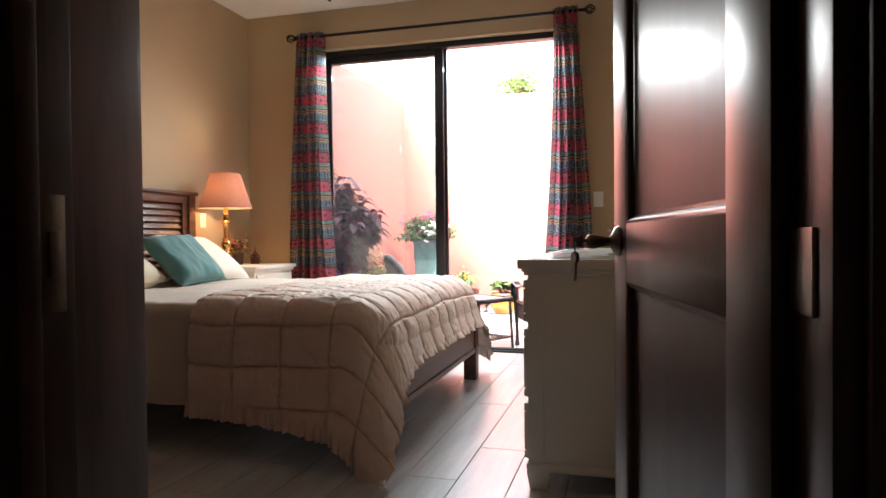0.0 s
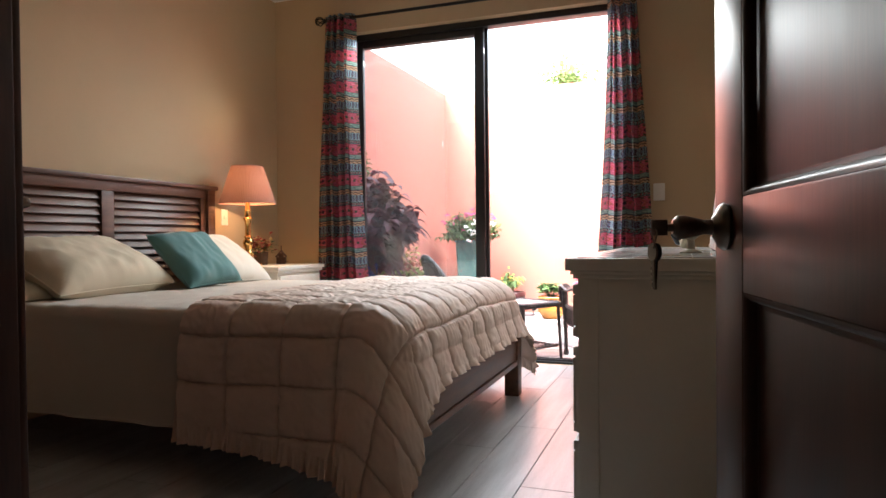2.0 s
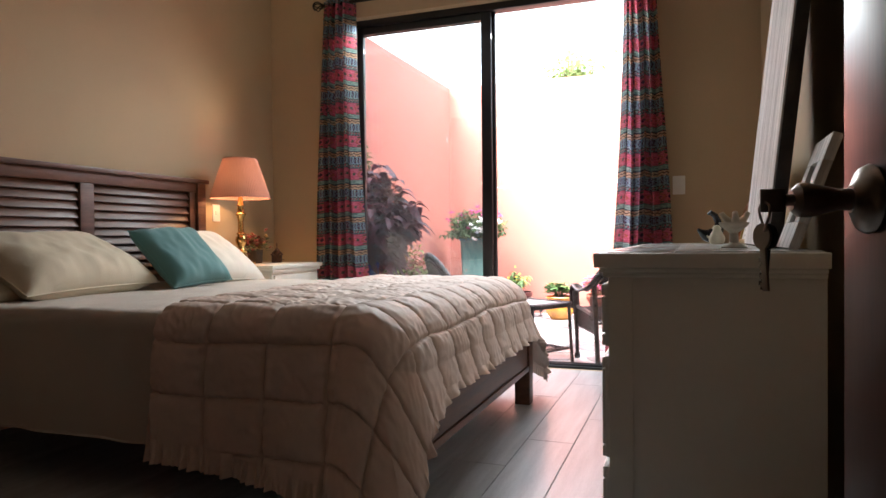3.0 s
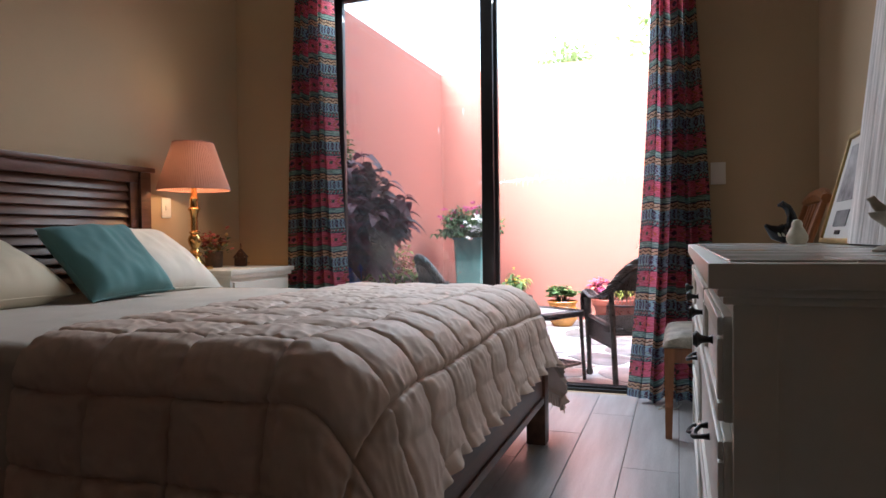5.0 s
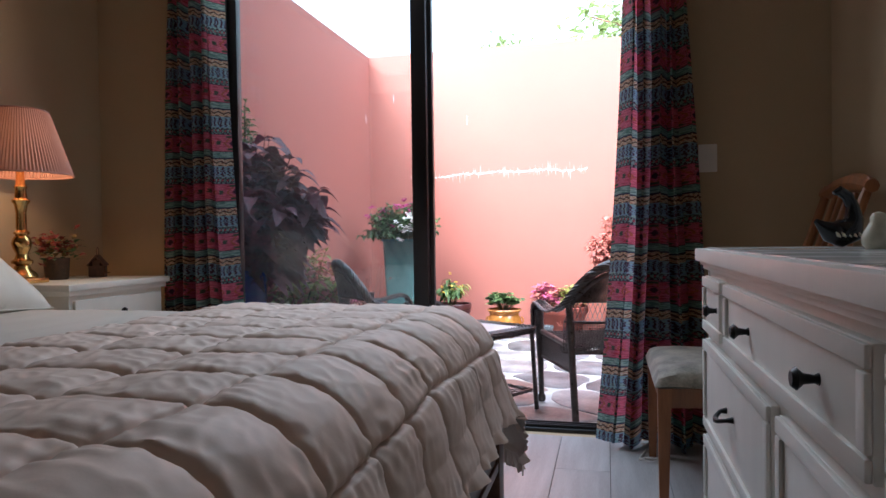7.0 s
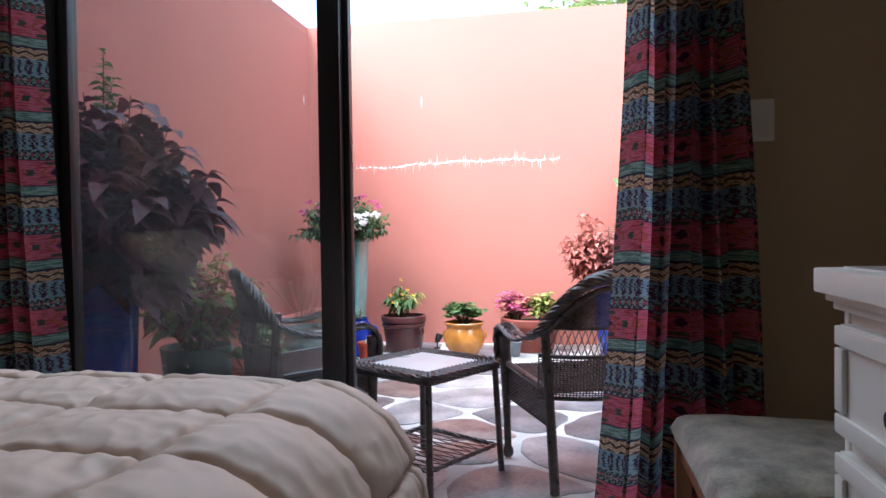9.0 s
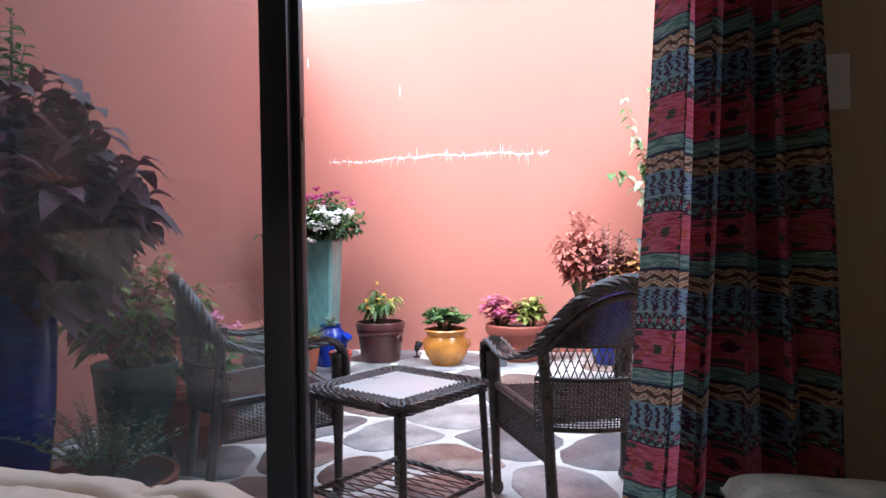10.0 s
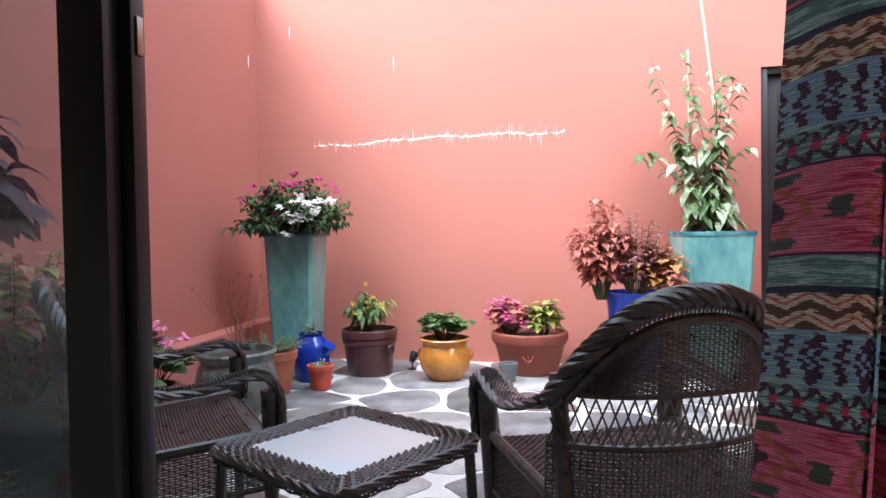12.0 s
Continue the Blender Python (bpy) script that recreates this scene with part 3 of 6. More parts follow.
# the door leaf, hinged at the right jamb, swung into the room; local x from hinge to free edge
door = thing("door", "dark lacquered panel door standing open into the room", "door", (0.128, 0.71, 0.0), 101, kind="structure", world_built=False)
door.name = "door_1"
DW, DT, DH = 0.872, 0.042, 2.08
ST = 0.135
for xa, xb in ((0.0, 0.13), (DW - ST, DW)):
    part("stile", box((xa, -DT, 0.012), (xb, 0, DH), 0.003), DARK_WOOD, door)
for za, zb in ((0.012, 0.21), (0.860, 0.983), (1.95, DH)):
    part("rail", box((0.13, -DT + 0.0005, za), (DW - ST, -0.0005, zb), 0.003), DARK_WOOD, door)
for za, zb in ((0.21, 0.860), (0.983, 1.95)):
    bm = bmesh.new()
    xa, xb = 0.13, DW - ST
    for side in (1, -1):
        y_f = 0 if side == 1 else -DT
        prof = [(0.0, 0.001), (0.004, 0.002), (0.010, 0.009), (0.012, 0.015), (0.017, 0.0165), (0.019, 0.0165)]
        loops = []
        for inset, dep in prof:
            y = y_f - side * dep
            loops.append([bm.verts.new(p) for p in ((xa + inset, y, za + inset), (xb - inset, y, za + inset), (xb - inset, y, zb - inset), (xa + inset, y, zb - inset))])
        for a, b_ in zip(loops, loops[1:]):
            for k in range(4):
                bm.faces.new((a[k], a[(k + 1) % 4], b_[(k + 1) % 4], b_[k]))
        bm.faces.new(loops[-1])
    part("panel", bm, DARK_WOOD, door, "raised dark panel with a moulded edge")
HX, HZ = DW - 0.065, 0.945
for sd, y in ((1, 0.0), (-1, -DT)):
    bm = lathe([(0.0, 0.0), (0.031, 0.0), (0.033, 0.004), (0.030, 0.010), (0.018, 0.016), (0.013, 0.02), (0.0, 0.02)], 24)
    bm.transform(pose(HX, y, HZ, -90 * sd, 0, 0))
    h = part("handle_rose", bm, PEWTER, door, "aged pewter rose of the door knob")
    bm = lathe([(0.0, 0.016), (0.011, 0.016), (0.010, 0.03), (0.013, 0.042), (0.0165, 0.056), (0.016, 0.066), (0.010, 0.072), (0.0, 0.073)], 20)
    bm.transform(pose(HX, y, HZ, -90 * sd, 0, 0))
    part("knob", bm, PEWTER, h, "tapered pewter door knob")
part("latch_plate", box((DW - 0.0005, -0.034, 0.85), (DW + 0.002, -0.008, 1.04), 0.001), PEWTER, door)
# bunch of keys hanging from the lock on the bedroom side
keys = thing("key_bunch", "worn steel keys hanging from the door lock", "keys", (0, 0, 0), world_built=False)
keys.matrix_basis = door.matrix_basis @ pose(HX - 0.005, 0.075, HZ)
bm = lathe([(0.0, -0.02), (0.006, -0.02), (0.006, 0.004), (0.0, 0.004)], 10)
bm.transform(pose(0, 0.0, 0, -90, 0, 0))
bm_box(bm, (-0.001, 0.004, -0.011), (0.001, 0.026, 0.011), 0.0008)
part("lock_key", bm, PEWTER, keys)
part("split_ring", tube([(0.012 * math.cos(a), 0.022 + 0.002 * math.sin(2 * a), -0.016 + 0.014 * math.sin(a)) for a in [math.tau * q / 18 for q in range(18)]], 0.0013, 6, closed=True), PEWTER, keys)
for k, (yy, tilt) in enumerate(((0.024, 6), (0.019, -7))):
    bm = lathe([(0.004, -0.0013), (0.0125, -0.0013), (0.0125, 0.0013), (0.004, 0.0013)], 16)
    bm.transform(pose(0, 0, 0, 90, 0, 0))
    bm_box(bm, (-0.004, -0.0012, -0.052), (0.004, 0.0012, -0.011), 0.0006)
    for q in range(4):
        bm_box(bm, (0.0035, -0.0012, -0.048 + q * 0.008), (0.0065, 0.0012, -0.044 + q * 0.008))
    bm.transform(pose(0, yy, -0.034, 0, tilt, 20))
    part("key", bm, IRON if k else PEWTER, keys)

WX = -1.065
ward = thing("wardrobe", "dark stained built-in wardrobe with panelled doors", "wardrobe", (-2.2, 1.0, 0))
part("body", box((LEFT + 0.004, ENTRY + 0.004, 0.0), (WX, 1.265, 2.62), 0.004), DARK_WOOD, ward)
for k in range(4):
    xa = LEFT + 0.02 + k * (WX - LEFT - 0.03) / 4
    xb = xa + (WX - LEFT - 0.03) / 4 - 0.006
    d = part("door", box((xa, 1.268, 0.09), (xb, 1.29, 2.58), 0.004), DARK_WOOD, ward)
    part("door_moulding", box((xa + 0.07, 1.29, 0.17), (xb - 0.07, 1.297, 2.5), 0.003), DARK_WOOD, d)
    part("knob", tube([(xb - 0.03, 1.29, 1.0), (xb - 0.03, 1.305, 1.0), (xb - 0.03, 1.318, 1.0)], [0.005, 0.012, 0.009], 12), PEWTER, d)

# ---- bed ----
BX0, BX1, BY0, BY1, BT = LEFT + 0.10, -1.04, 2.66, 4.36, 0.665
bed = thing("bed", "brown wooden double bed with louvred headboard and low foot rail", "bed", ((BX0 + BX1) / 2, (BY0 + BY1) / 2, 0))
hb = part("headboard", box((LEFT + 0.025, BY0 - 0.02, 1.235), (LEFT + 0.085, BY1 + 0.02, 1.30), 0.004), BED_WOOD, bed, "louvred brown headboard with a flat cap")
part("cap", box((LEFT + 0.012, BY0 - 0.045, 1.295), (LEFT + 0.11, BY1 + 0.1, 1.322), 0.006), BED_WOOD, hb)
for ya in (BY0 - 0.06, BY1 + 0.0):
    part("post", box((LEFT + 0.018, ya, 0), (LEFT + 0.10, ya + 0.075, 1.295), 0.005), BED_WOOD, hb)
span = BY1 - BY0
for k in range(3):
    yc = BY0 + 0.015 + (span - 0.03) * (k / 2)
    w = 0.04 if k != 1 else 0.045
    part("mullion", box((LEFT + 0.03, yc - w, 0.5), (LEFT + 0.08, yc + w, 1.235), 0.004), BED_WOOD, hb)
part("lower_rail", box((LEFT + 0.03, BY0 + 0.02, 0.45), (LEFT + 0.08, BY1 - 0.02, 0.62), 0.004), BED_WOOD, hb)
for half in range(2):
    ya = BY0 + 0.055 + half * (span / 2 - 0.005)
    yb = ya + span / 2 - 0.105
    for q in range(13):
        zc = 0.64 + q * 0.0475
        bm = box((-0.029, ya, -0.005), (0.029, yb, 0.005), 0.002)
        bm.transform(pose(LEFT + 0.055, 0, zc, 0, 62, 0))
        part("slat", bm, BED_WOOD, hb)
for ya in (BY0 - 0.015, BY1 - 0.015):
    part("side_rail", box((LEFT + 0.10, ya, 0.2), (BX1, ya + 0.03, 0.37), 0.005), BED_WOOD, bed)
fr = part("foot_rail", box((BX1 - 0.005, BY0 - 0.01, 0.19), (BX1 + 0.028, BY1 + 0.01, 0.385), 0.006), BED_WOOD, bed)
part("foot_moulding", box((BX1 + 0.026, BY0 - 0.01, 0.185), (BX1 + 0.036, BY1 + 0.01, 0.215), 0.003), BED_WOOD, fr)
for ya in (BY0 - 0.03, BY1 - 0.045):
    part("leg", box((BX1 - 0.045, ya, 0), (BX1 + 0.04, ya + 0.085, 0.40), 0.006), BED_WOOD, bed)
part("base", box((LEFT + 0.10, BY0 + 0.02, 0.20), (BX1 - 0.01, BY1 - 0.02, 0.36)), DARK_WOOD, bed)
part("mattress", box((LEFT + 0.105, BY0 + 0.03, 0.36), (-1.13, BY1 - 0.03, BT - 0.014), 0.07), SHEET, bed)


def drape(x0, x1, y0, y1, top, head, hang_n, hang_f, hang_foot, puff, cell, flare, nu, nv, wave, seed):
    """Cloth over the bed from x=head past the foot x1, hanging over both long sides and, where hang_foot > 0, the foot."""
    lx = (x1 - head) + hang_foot
    ly = hang_n + (y1 - y0) + hang_f
    R_FOOT, R_SIDE = (0.20, 0.12) if puff else (0.06, 0.06)
    rnd = random.Random(seed)
    p = [rnd.uniform(0, 6.28) for _ in range(8)]

    def f(u, v):
        a, b_ = u * lx, v * ly - hang_n
        if puff and b_ < 0:
            b_ *= 0.95 + 0.27 * u * u
        da = max(0.0, a - (x1 - head))
        if puff:
            da *= 1 + 0.32 * min(1.0, max(0.0, (0.22 - b_) / 0.5)) + 0.08 * min(1.0, max(0.0, (b_ - (y1 - y0) + 0.22) / 0.5))
        db = max(0.0, -b_, b_ - (y1 - y0))
        sgn = -1 if b_ < 0 else 1
        px, py = head + min(a, x1 - head), y0 + min(max(b_, 0), y1 - y0)
        r = math.hypot(da, db)
        z = top
        nx = ny = 0.0
        nz = 1.0
        if r > 1e-6:
            dx, dy = da / r, sgn * db / r
            R = (R_FOOT * da + R_SIDE * db) / (da + db)
            arc = min(r, R * math.pi / 2)
            th = arc / R
            out = R * math.sin(th)
            z = top - R * (1 - math.cos(th))
            rest = r - arc
            fl = (flare * da + (0.25 + 0.5 * a / lx if puff else 0.4) * flare * db) / (da + db)
            if puff:
                fl += 0.34 * min(da, db) / (da + db)
            out += rest * fl
            z -= rest * math.sqrt(max(0.0, 1 - fl * fl))
            px, py = px + dx * out, py + dy * out
            nx, ny, nz = dx * math.sin(th), dy * math.sin(th), math.cos(th)
            along = a if db > da else b_
            fold = wave * min(1, rest / 0.35) * (math.sin(along * 17 + p[0]) + 0.6 * math.sin(along * 29 + p[1]))
            px, py = px + dx * fold, py + dy * fold
        h = 0.0
        if puff:
            ca, cb = cell
            aa = a + 0.008 * math.sin(6 * b_ + p[5]) + 0.003 * math.sin(15 * b_)
            bb = b_ + 0.008 * math.sin(6 * a + p[6]) + 0.003 * math.sin(13 * a)
            h = puff * (abs(math.sin(math.pi * aa / ca)) ** 0.26) * (abs(math.sin(math.pi * bb / cb)) ** 0.26)
            edge_ = 1 - (abs(math.sin(math.pi * aa / ca)) * abs(math.sin(math.pi * bb / cb))) ** 0.5
            h += 0.004 * noise.noise(Vector((a * 9, b_ * 11, seed))) + edge_ * (0.006 * noise.noise(Vector((a * 34, b_ * 15, seed + 5))) + 0.006 * noise.noise(Vector((a * 15, b_ * 42, seed + 6)))) + 0.0022 * (1 - abs(noise.noise(Vector((a * 26 + b_ * 12, b_ * 20, seed + 3)))) * 2)
        if puff:
            sa, sb = ca / math.pi * abs(math.sin(math.pi * aa / ca)), cb / math.pi * abs(math.sin(math.pi * bb / cb))
            h -= 0.007 * math.exp(-(sa / 0.006) ** 2) + 0.007 * math.exp(-(sb / 0.006) ** 2)
            h += 0.0017 * math.exp(-sa / 0.05) * math.sin(b_ * 150 + 9 * noise.noise(Vector((a * 7, b_ * 7, 1)))) * (0.5 + noise.noise(Vector((a * 11, b_ * 11, 4))))
            h += 0.0017 * math.exp(-sb / 0.05) * math.sin(a * 150 + 9 * noise.noise(Vector((a * 7, b_ * 7, 2)))) * (0.5 + noise.noise(Vector((a * 11, b_ * 11, 6))))
        h += 0.004 * noise.noise(Vector((a * 3.1, b_ * 3.1, seed + 9))) + (0.0 if puff else 0.004 * noise.noise(Vector((a * 12, b_ * 5, seed + 2))))
        return Vector((px + nx * h, py + ny * h, max(z + nz * h, 0.03)))

    return f


spread = thing("bedspread", "white cotton bedspread hanging over the side of the bed", "bedspread", ((BX0 + BX1) / 2, (BY0 + BY1) / 2, BT))
f = drape(BX0, -1.30, BY0 + 0.01, BY1 - 0.01, BT + 0.0, BX0 + 0.05, 0.50, 0.46, 0.02, 0, (1, 1), 0.06, 110, 120, 0.006, 4)
part("cloth", grid(f, 100, 120), SHEET, spread)
part("hem", tube([f(k / 60, 0.001) + Vector((0, -0.002, 0)) for k in range(61)], 0.004, 6), SHEET, spread)

qf = drape(BX0, -1.20, BY0 + 0.05, BY1 - 0.05, BT + 0.022, -1.93, 0.55, 0.56, 0.40, 0.020, (0.235, 0.178), 0.36, 200, 300, 0.0035, 7)
quilt = thing("quilt", "taupe satin quilted comforter with a gathered ruffle at its hem", "comforter", (-1.5, (BY0 + BY1) / 2, BT))
part("padded_cloth", grid(qf, 330, 540), QUILT, quilt)


def ruffle(edge, outward, n, drop):
    """A gathered strip sewn to the hem."""
    def g(u, v):
        pnt = edge(u)
        q = outward(u)
        wv = math.sin(u * n * math.tau + 2.2 * math.sin(u * 31) + math.sin(u * 83)) * (0.011 + 0.006 * math.sin(u * 47)) * v + 0.003 * math.sin(u * n * 2.3 * math.tau + 1) * v
        return Vector((pnt.x + q[0] * (wv + 0.012 * v), pnt.y + q[1] * (wv + 0.012 * v), max(0.012, pnt.z - drop * v)))
    return grid(g, n * 16, 6)


part("ruffle", ruffle(lambda u: qf(u, 0.002), lambda u: (0.0 if u < 0.72 else (u - 0.72) * 2.5, -1), 24, 0.075), QUILT, quilt)
part("ruffle", ruffle(lambda u: qf(0.998, u), lambda u: (1, -0.6 if u < 0.2 else (0.6 if u > 0.82 else 0)), 22, 0.03), QUILT, quilt)
part("ruffle", ruffle(lambda u: qf(u, 0.998), lambda u: (0, 1), 30, 0.055), QUILT, quilt)


def cushion(name, label, category, w, h, t, material, m, group="", seed=0, pinch=0.6):
    """A stuffed cushion: w along x, h along y, t thick, with drawn-in sides and a seam."""
    rnd = random.Random(seed)
    o = Vector((rnd.uniform(0, 9), rnd.uniform(0, 9), 0))
    c = thing(name, label, category, group=group, world_built=False)
    c.matrix_basis = m
    bm = bmesh.new()
    n = 40
    for sd in (1, -1):
        def g(u, v):
            a, b_ = 2 * u - 1, 2 * v - 1
            k = max(0.0, (1 - a ** 4) * (1 - b_ ** 4)) ** pinch
            x = a * w / 2 * (1 - 0.07 * (1 - b_ * b_) * a * a)
            y = b_ * h / 2 * (1 - 0.07 * (1 - a * a) * b_ * b_)
            wr = 0.010 * noise.noise(Vector((x * 9, y * 9, sd)) + o) + 0.005 * noise.noise(Vector((x * 26, y * 14, sd)) + o)
            return Vector((x, y, sd * (t / 2 * k + wr * min(1, 3 * k))))
        grid(g, n, n, bm)
    bmesh.ops.remove_doubles(bm, verts=bm.verts, dist=0.0008)
    part("cover", bm, material, c)
    loop = []
    for q in range(80):
        s = q / 80 * 4
        k, fr_ = int(s), s - int(s)
        a, b_ = ((2 * fr_ - 1, -1), (1, 2 * fr_ - 1), (1 - 2 * fr_, 1), (-1, 1 - 2 * fr_))[k]
        loop.append((a * w / 2 * (1 - 0.07 * (1 - b_ * b_) * a * a), b_ * h / 2 * (1 - 0.07 * (1 - a * a) * b_ * b_), 0))
    part("seam", tube(loop, 0.0028, 6, closed=True), material, c)
    return c


def lean(x, y, z, tilt, turn=0, roll=0):
    """A cushion's pose: width across the bed (along y), leaning back towards the headboard by tilt from lying flat."""
    return pose(x, y, z) @ pose(0, 0, 0, 0, 0, turn) @ pose(0, 0, 0, 0, tilt, 0) @ pose(0, 0, 0, 0, 0, 90 + roll)


cushion("pillow", "plump cream pillow resting flat against the headboard", "pillow", 0.76, 0.52, 0.23, PILLOW, lean(-2.99, 3.12, BT + 0.14, 25, 0, 2), "bed pillows", 1)
cushion("pillow", "cream pillow leaning by the lamp side", "pillow", 0.74, 0.50, 0.19, PILLOW_WHITE, lean(-2.97, 4.07, BT + 0.15, 35, 4, -3), "bed pillows", 2)
cushion("pillow", "cream pillow lying under the front pillow", "pillow", 0.72, 0.46, 0.14, PILLOW, lean(-3.08, 2.98, BT + 0.04, 8, 0, 0), "bed pillows", 3)
cushion("cushion", "teal square cushion leaning on the pillows", "cushion", 0.45, 0.42, 0.15, TEAL_CLOTH, lean(-2.79, 3.70, BT + 0.165, 45, -3, 3), "", 5, 0.5)

# ---- nightstand and what stands on it ----
NX0, NX1, NY0, NY1, NT = LEFT + 0.012, -2.775, 4.52, 5.16, 0.745
ns = thing("nightstand", "cream painted wooden nightstand with a slim top drawer", "nightstand", ((NX0 + NX1) / 2, (NY0 + NY1) / 2, 0))
part("top", box((NX0, NY0, NT - 0.028), (NX1, NY1, NT), 0.006), CREAM, ns)
bm = box((NX0 + 0.01, NY0 + 0.015, NT - 0.05), (NX1 - 0.012, NY1 - 0.015, NT - 0.028), 0.004)
part("cornice", bm, CREAM, ns)
part("body", box((NX0 + 0.02, NY0 + 0.03, 0.08), (NX1 - 0.03, NY1 - 0.03, NT - 0.05), 0.004), CREAM, ns)
for za, zb in ((NT - 0.20, NT - 0.07), (0.34, NT - 0.215), (0.10, 0.325)):
    d = part("drawer", box((NX1 - 0.03, NY0 + 0.05, za), (NX1 - 0.016, NY1 - 0.05, zb), 0.004), CREAM, ns)
    part("knob", tube([(NX1 - 0.016, (NY0 + NY1) / 2, (za + zb) / 2), (NX1 - 0.004, (NY0 + NY1) / 2, (za + zb) / 2), (NX1 + 0.006, (NY0 + NY1) / 2, (za + zb) / 2)], [0.006, 0.013, 0.009], 12), IRON, d)
for xa in (NX0 + 0.02, NX1 - 0.08):
    for ya in (NY0 + 0.03, NY1 - 0.08):
        part("foot", box((xa, ya, 0), (xa + 0.05, ya + 0.05, 0.08), 0.004), CREAM, ns)

LX, LY = -3.085, 4.60
lamp = thing("table_lamp", "polished brass table lamp with a lit pleated pink shade", "table lamp", (LX, LY, NT))
bm = bmesh.new()
bm_box(bm, (LX - 0.07, LY - 0.07, NT), (LX + 0.07, LY + 0.07, NT + 0.022), 0.006)
part("plinth", bm, BRASS, lamp)
rings = [(0.058, 0.022), (0.06, 0.03), (0.05, 0.045), (0.034, 0.06), (0.028, 0.075), (0.04, 0.085), (0.042, 0.095), (0.028, 0.105), (0.022, 0.125), (0.034, 0.15), (0.039, 0.17), (0.034, 0.19), (0.023, 0.205), (0.03, 0.21), (0.031, 0.218), (0.021, 0.226), (0.02, 0.30), (0.026, 0.335), (0.034, 0.345), (0.036, 0.352), (0.024, 0.362), (0.021, 0.40), (0.026, 0.41), (0.018, 0.42), (0.014, 0.50), (0.014, 0.52)]
part("stem", lathe([(r, NT + z) for r, z in rings], 28, LX, LY), BRASS, lamp)
SB, STP = 1.205, 1.475
n = 180
bm = bmesh.new()
lo_l, hi_l = [], []
for i in range(n):
    a = math.tau * i / n
    k = 0.0035 if i % 2 else -0.0015
    lo_l.append(bm.verts.new((LX + (0.20 + k) * math.cos(a), LY + (0.20 + k) * math.sin(a), SB)))
    hi_l.append(bm.verts.new((LX + (0.112 + k * 0.6) * math.cos(a), LY + (0.112 + k * 0.6) * math.sin(a), STP)))
for i in range(n):
    bm.faces.new((lo_l[i], lo_l[(i + 1) % n], hi_l[(i + 1) % n], hi_l[i]))
sh = part("shade", bm, SHADE, lamp, "pleated pink fabric shade, lit from within", smooth=False)
for r, z in ((0.2, SB), (0.112, STP)):
    part("shade_rim", tube([(LX + r * math.cos(math.tau * q / 48), LY + r * math.sin(math.tau * q / 48), z) for q in range(48)], 0.004, 6, closed=True), SHADE, sh)
bm = tube([(LX - 0.112, LY, STP), (LX + 0.112, LY, STP)], 0.0016, 6)
tube([(LX, LY - 0.112, STP), (LX, LY + 0.112, STP)], 0.0016, 6, bm)
tube([(LX, LY, NT + 0.52), (LX, LY, STP + 0.012)], 0.002, 6, bm)
part("spider", bm, BRASS, sh)
bulb_m = bpy.data.materials.new("lit_bulb")
bulb_m.use_nodes = True
bulb_m.node_tree.nodes["Principled BSDF"].inputs["Emission Color"].default_value = (1.0, 0.62, 0.28, 1)
bulb_m.node_tree.nodes["Principled BSDF"].inputs["Emission Strength"].default_value = 3.0
part("bulb", lathe([(0.0, 1.255), (0.014, 1.262), (0.016, 1.29), (0.03, 1.33), (0.028, 1.355), (0.0, 1.37)], 16, LX, LY), bulb_m, lamp, "glowing warm bulb")
bulb = new("bulb_light", bpy.data.lights.new("bulb_light", "POINT"))
bulb.data.energy, bulb.data.color, bulb.data.shadow_soft_size = LAMP_W, (1.0, 0.62, 0.30), 0.04
bulb.location = (LX, LY, 1.32)


def leaf_blades(bm, at, n, size, spread, rnd, up=0.5, fold=0.25, wide=0.5):
    """Small pointed leaves pointing outward from a place."""
    for _ in range(n):
        a, e = rnd.uniform(0, math.tau), rnd.uniform(-0.3, 1.2) * up + rnd.uniform(-0.2, 0.2)
        d = Vector((math.cos(a) * math.cos(e), math.sin(a) * math.cos(e), math.sin(e)))
        s = d.cross(Vector((0, 0, 1))).normalized()
        o = Vector(at) + Vector((rnd.gauss(0, spread[0]), rnd.gauss(0, spread[1]), rnd.gauss(0, spread[2])))
        L = size * rnd.uniform(0.65, 1.25)
        w = L * wide * 0.5
        up_v = s.cross(d)
        base, tip = bm.verts.new(o), bm.verts.new(o + d * L - Vector((0, 0, L * 0.25)))
        mid = bm.verts.new(o + d * L * 0.5 - up_v * fold * w)
        l_, r_ = bm.verts.new(o + d * L * 0.45 + s * w), bm.verts.new(o + d * L * 0.45 - s * w)
        for tri_ in ((base, l_, mid), (l_, tip, mid), (base, mid, r_), (mid, tip, r_)):
            bm.faces.new(tri_)


LEAF = mat("green_leaf", (0.05, 0.10, 0.022), 0.5, vary=0.35, scale=20, bump=0.1, second=(0.09, 0.15, 0.04), trans=0.25)
DRIED_RED = mat("dried_red_petals", (0.26, 0.045, 0.03), 0.8, vary=0.4, scale=30, bump=0.1)
DRIED_YELLOW = mat("dried_yellow_petals", (0.30, 0.18, 0.05), 0.8, vary=0.4, scale=30, bump=0.1)


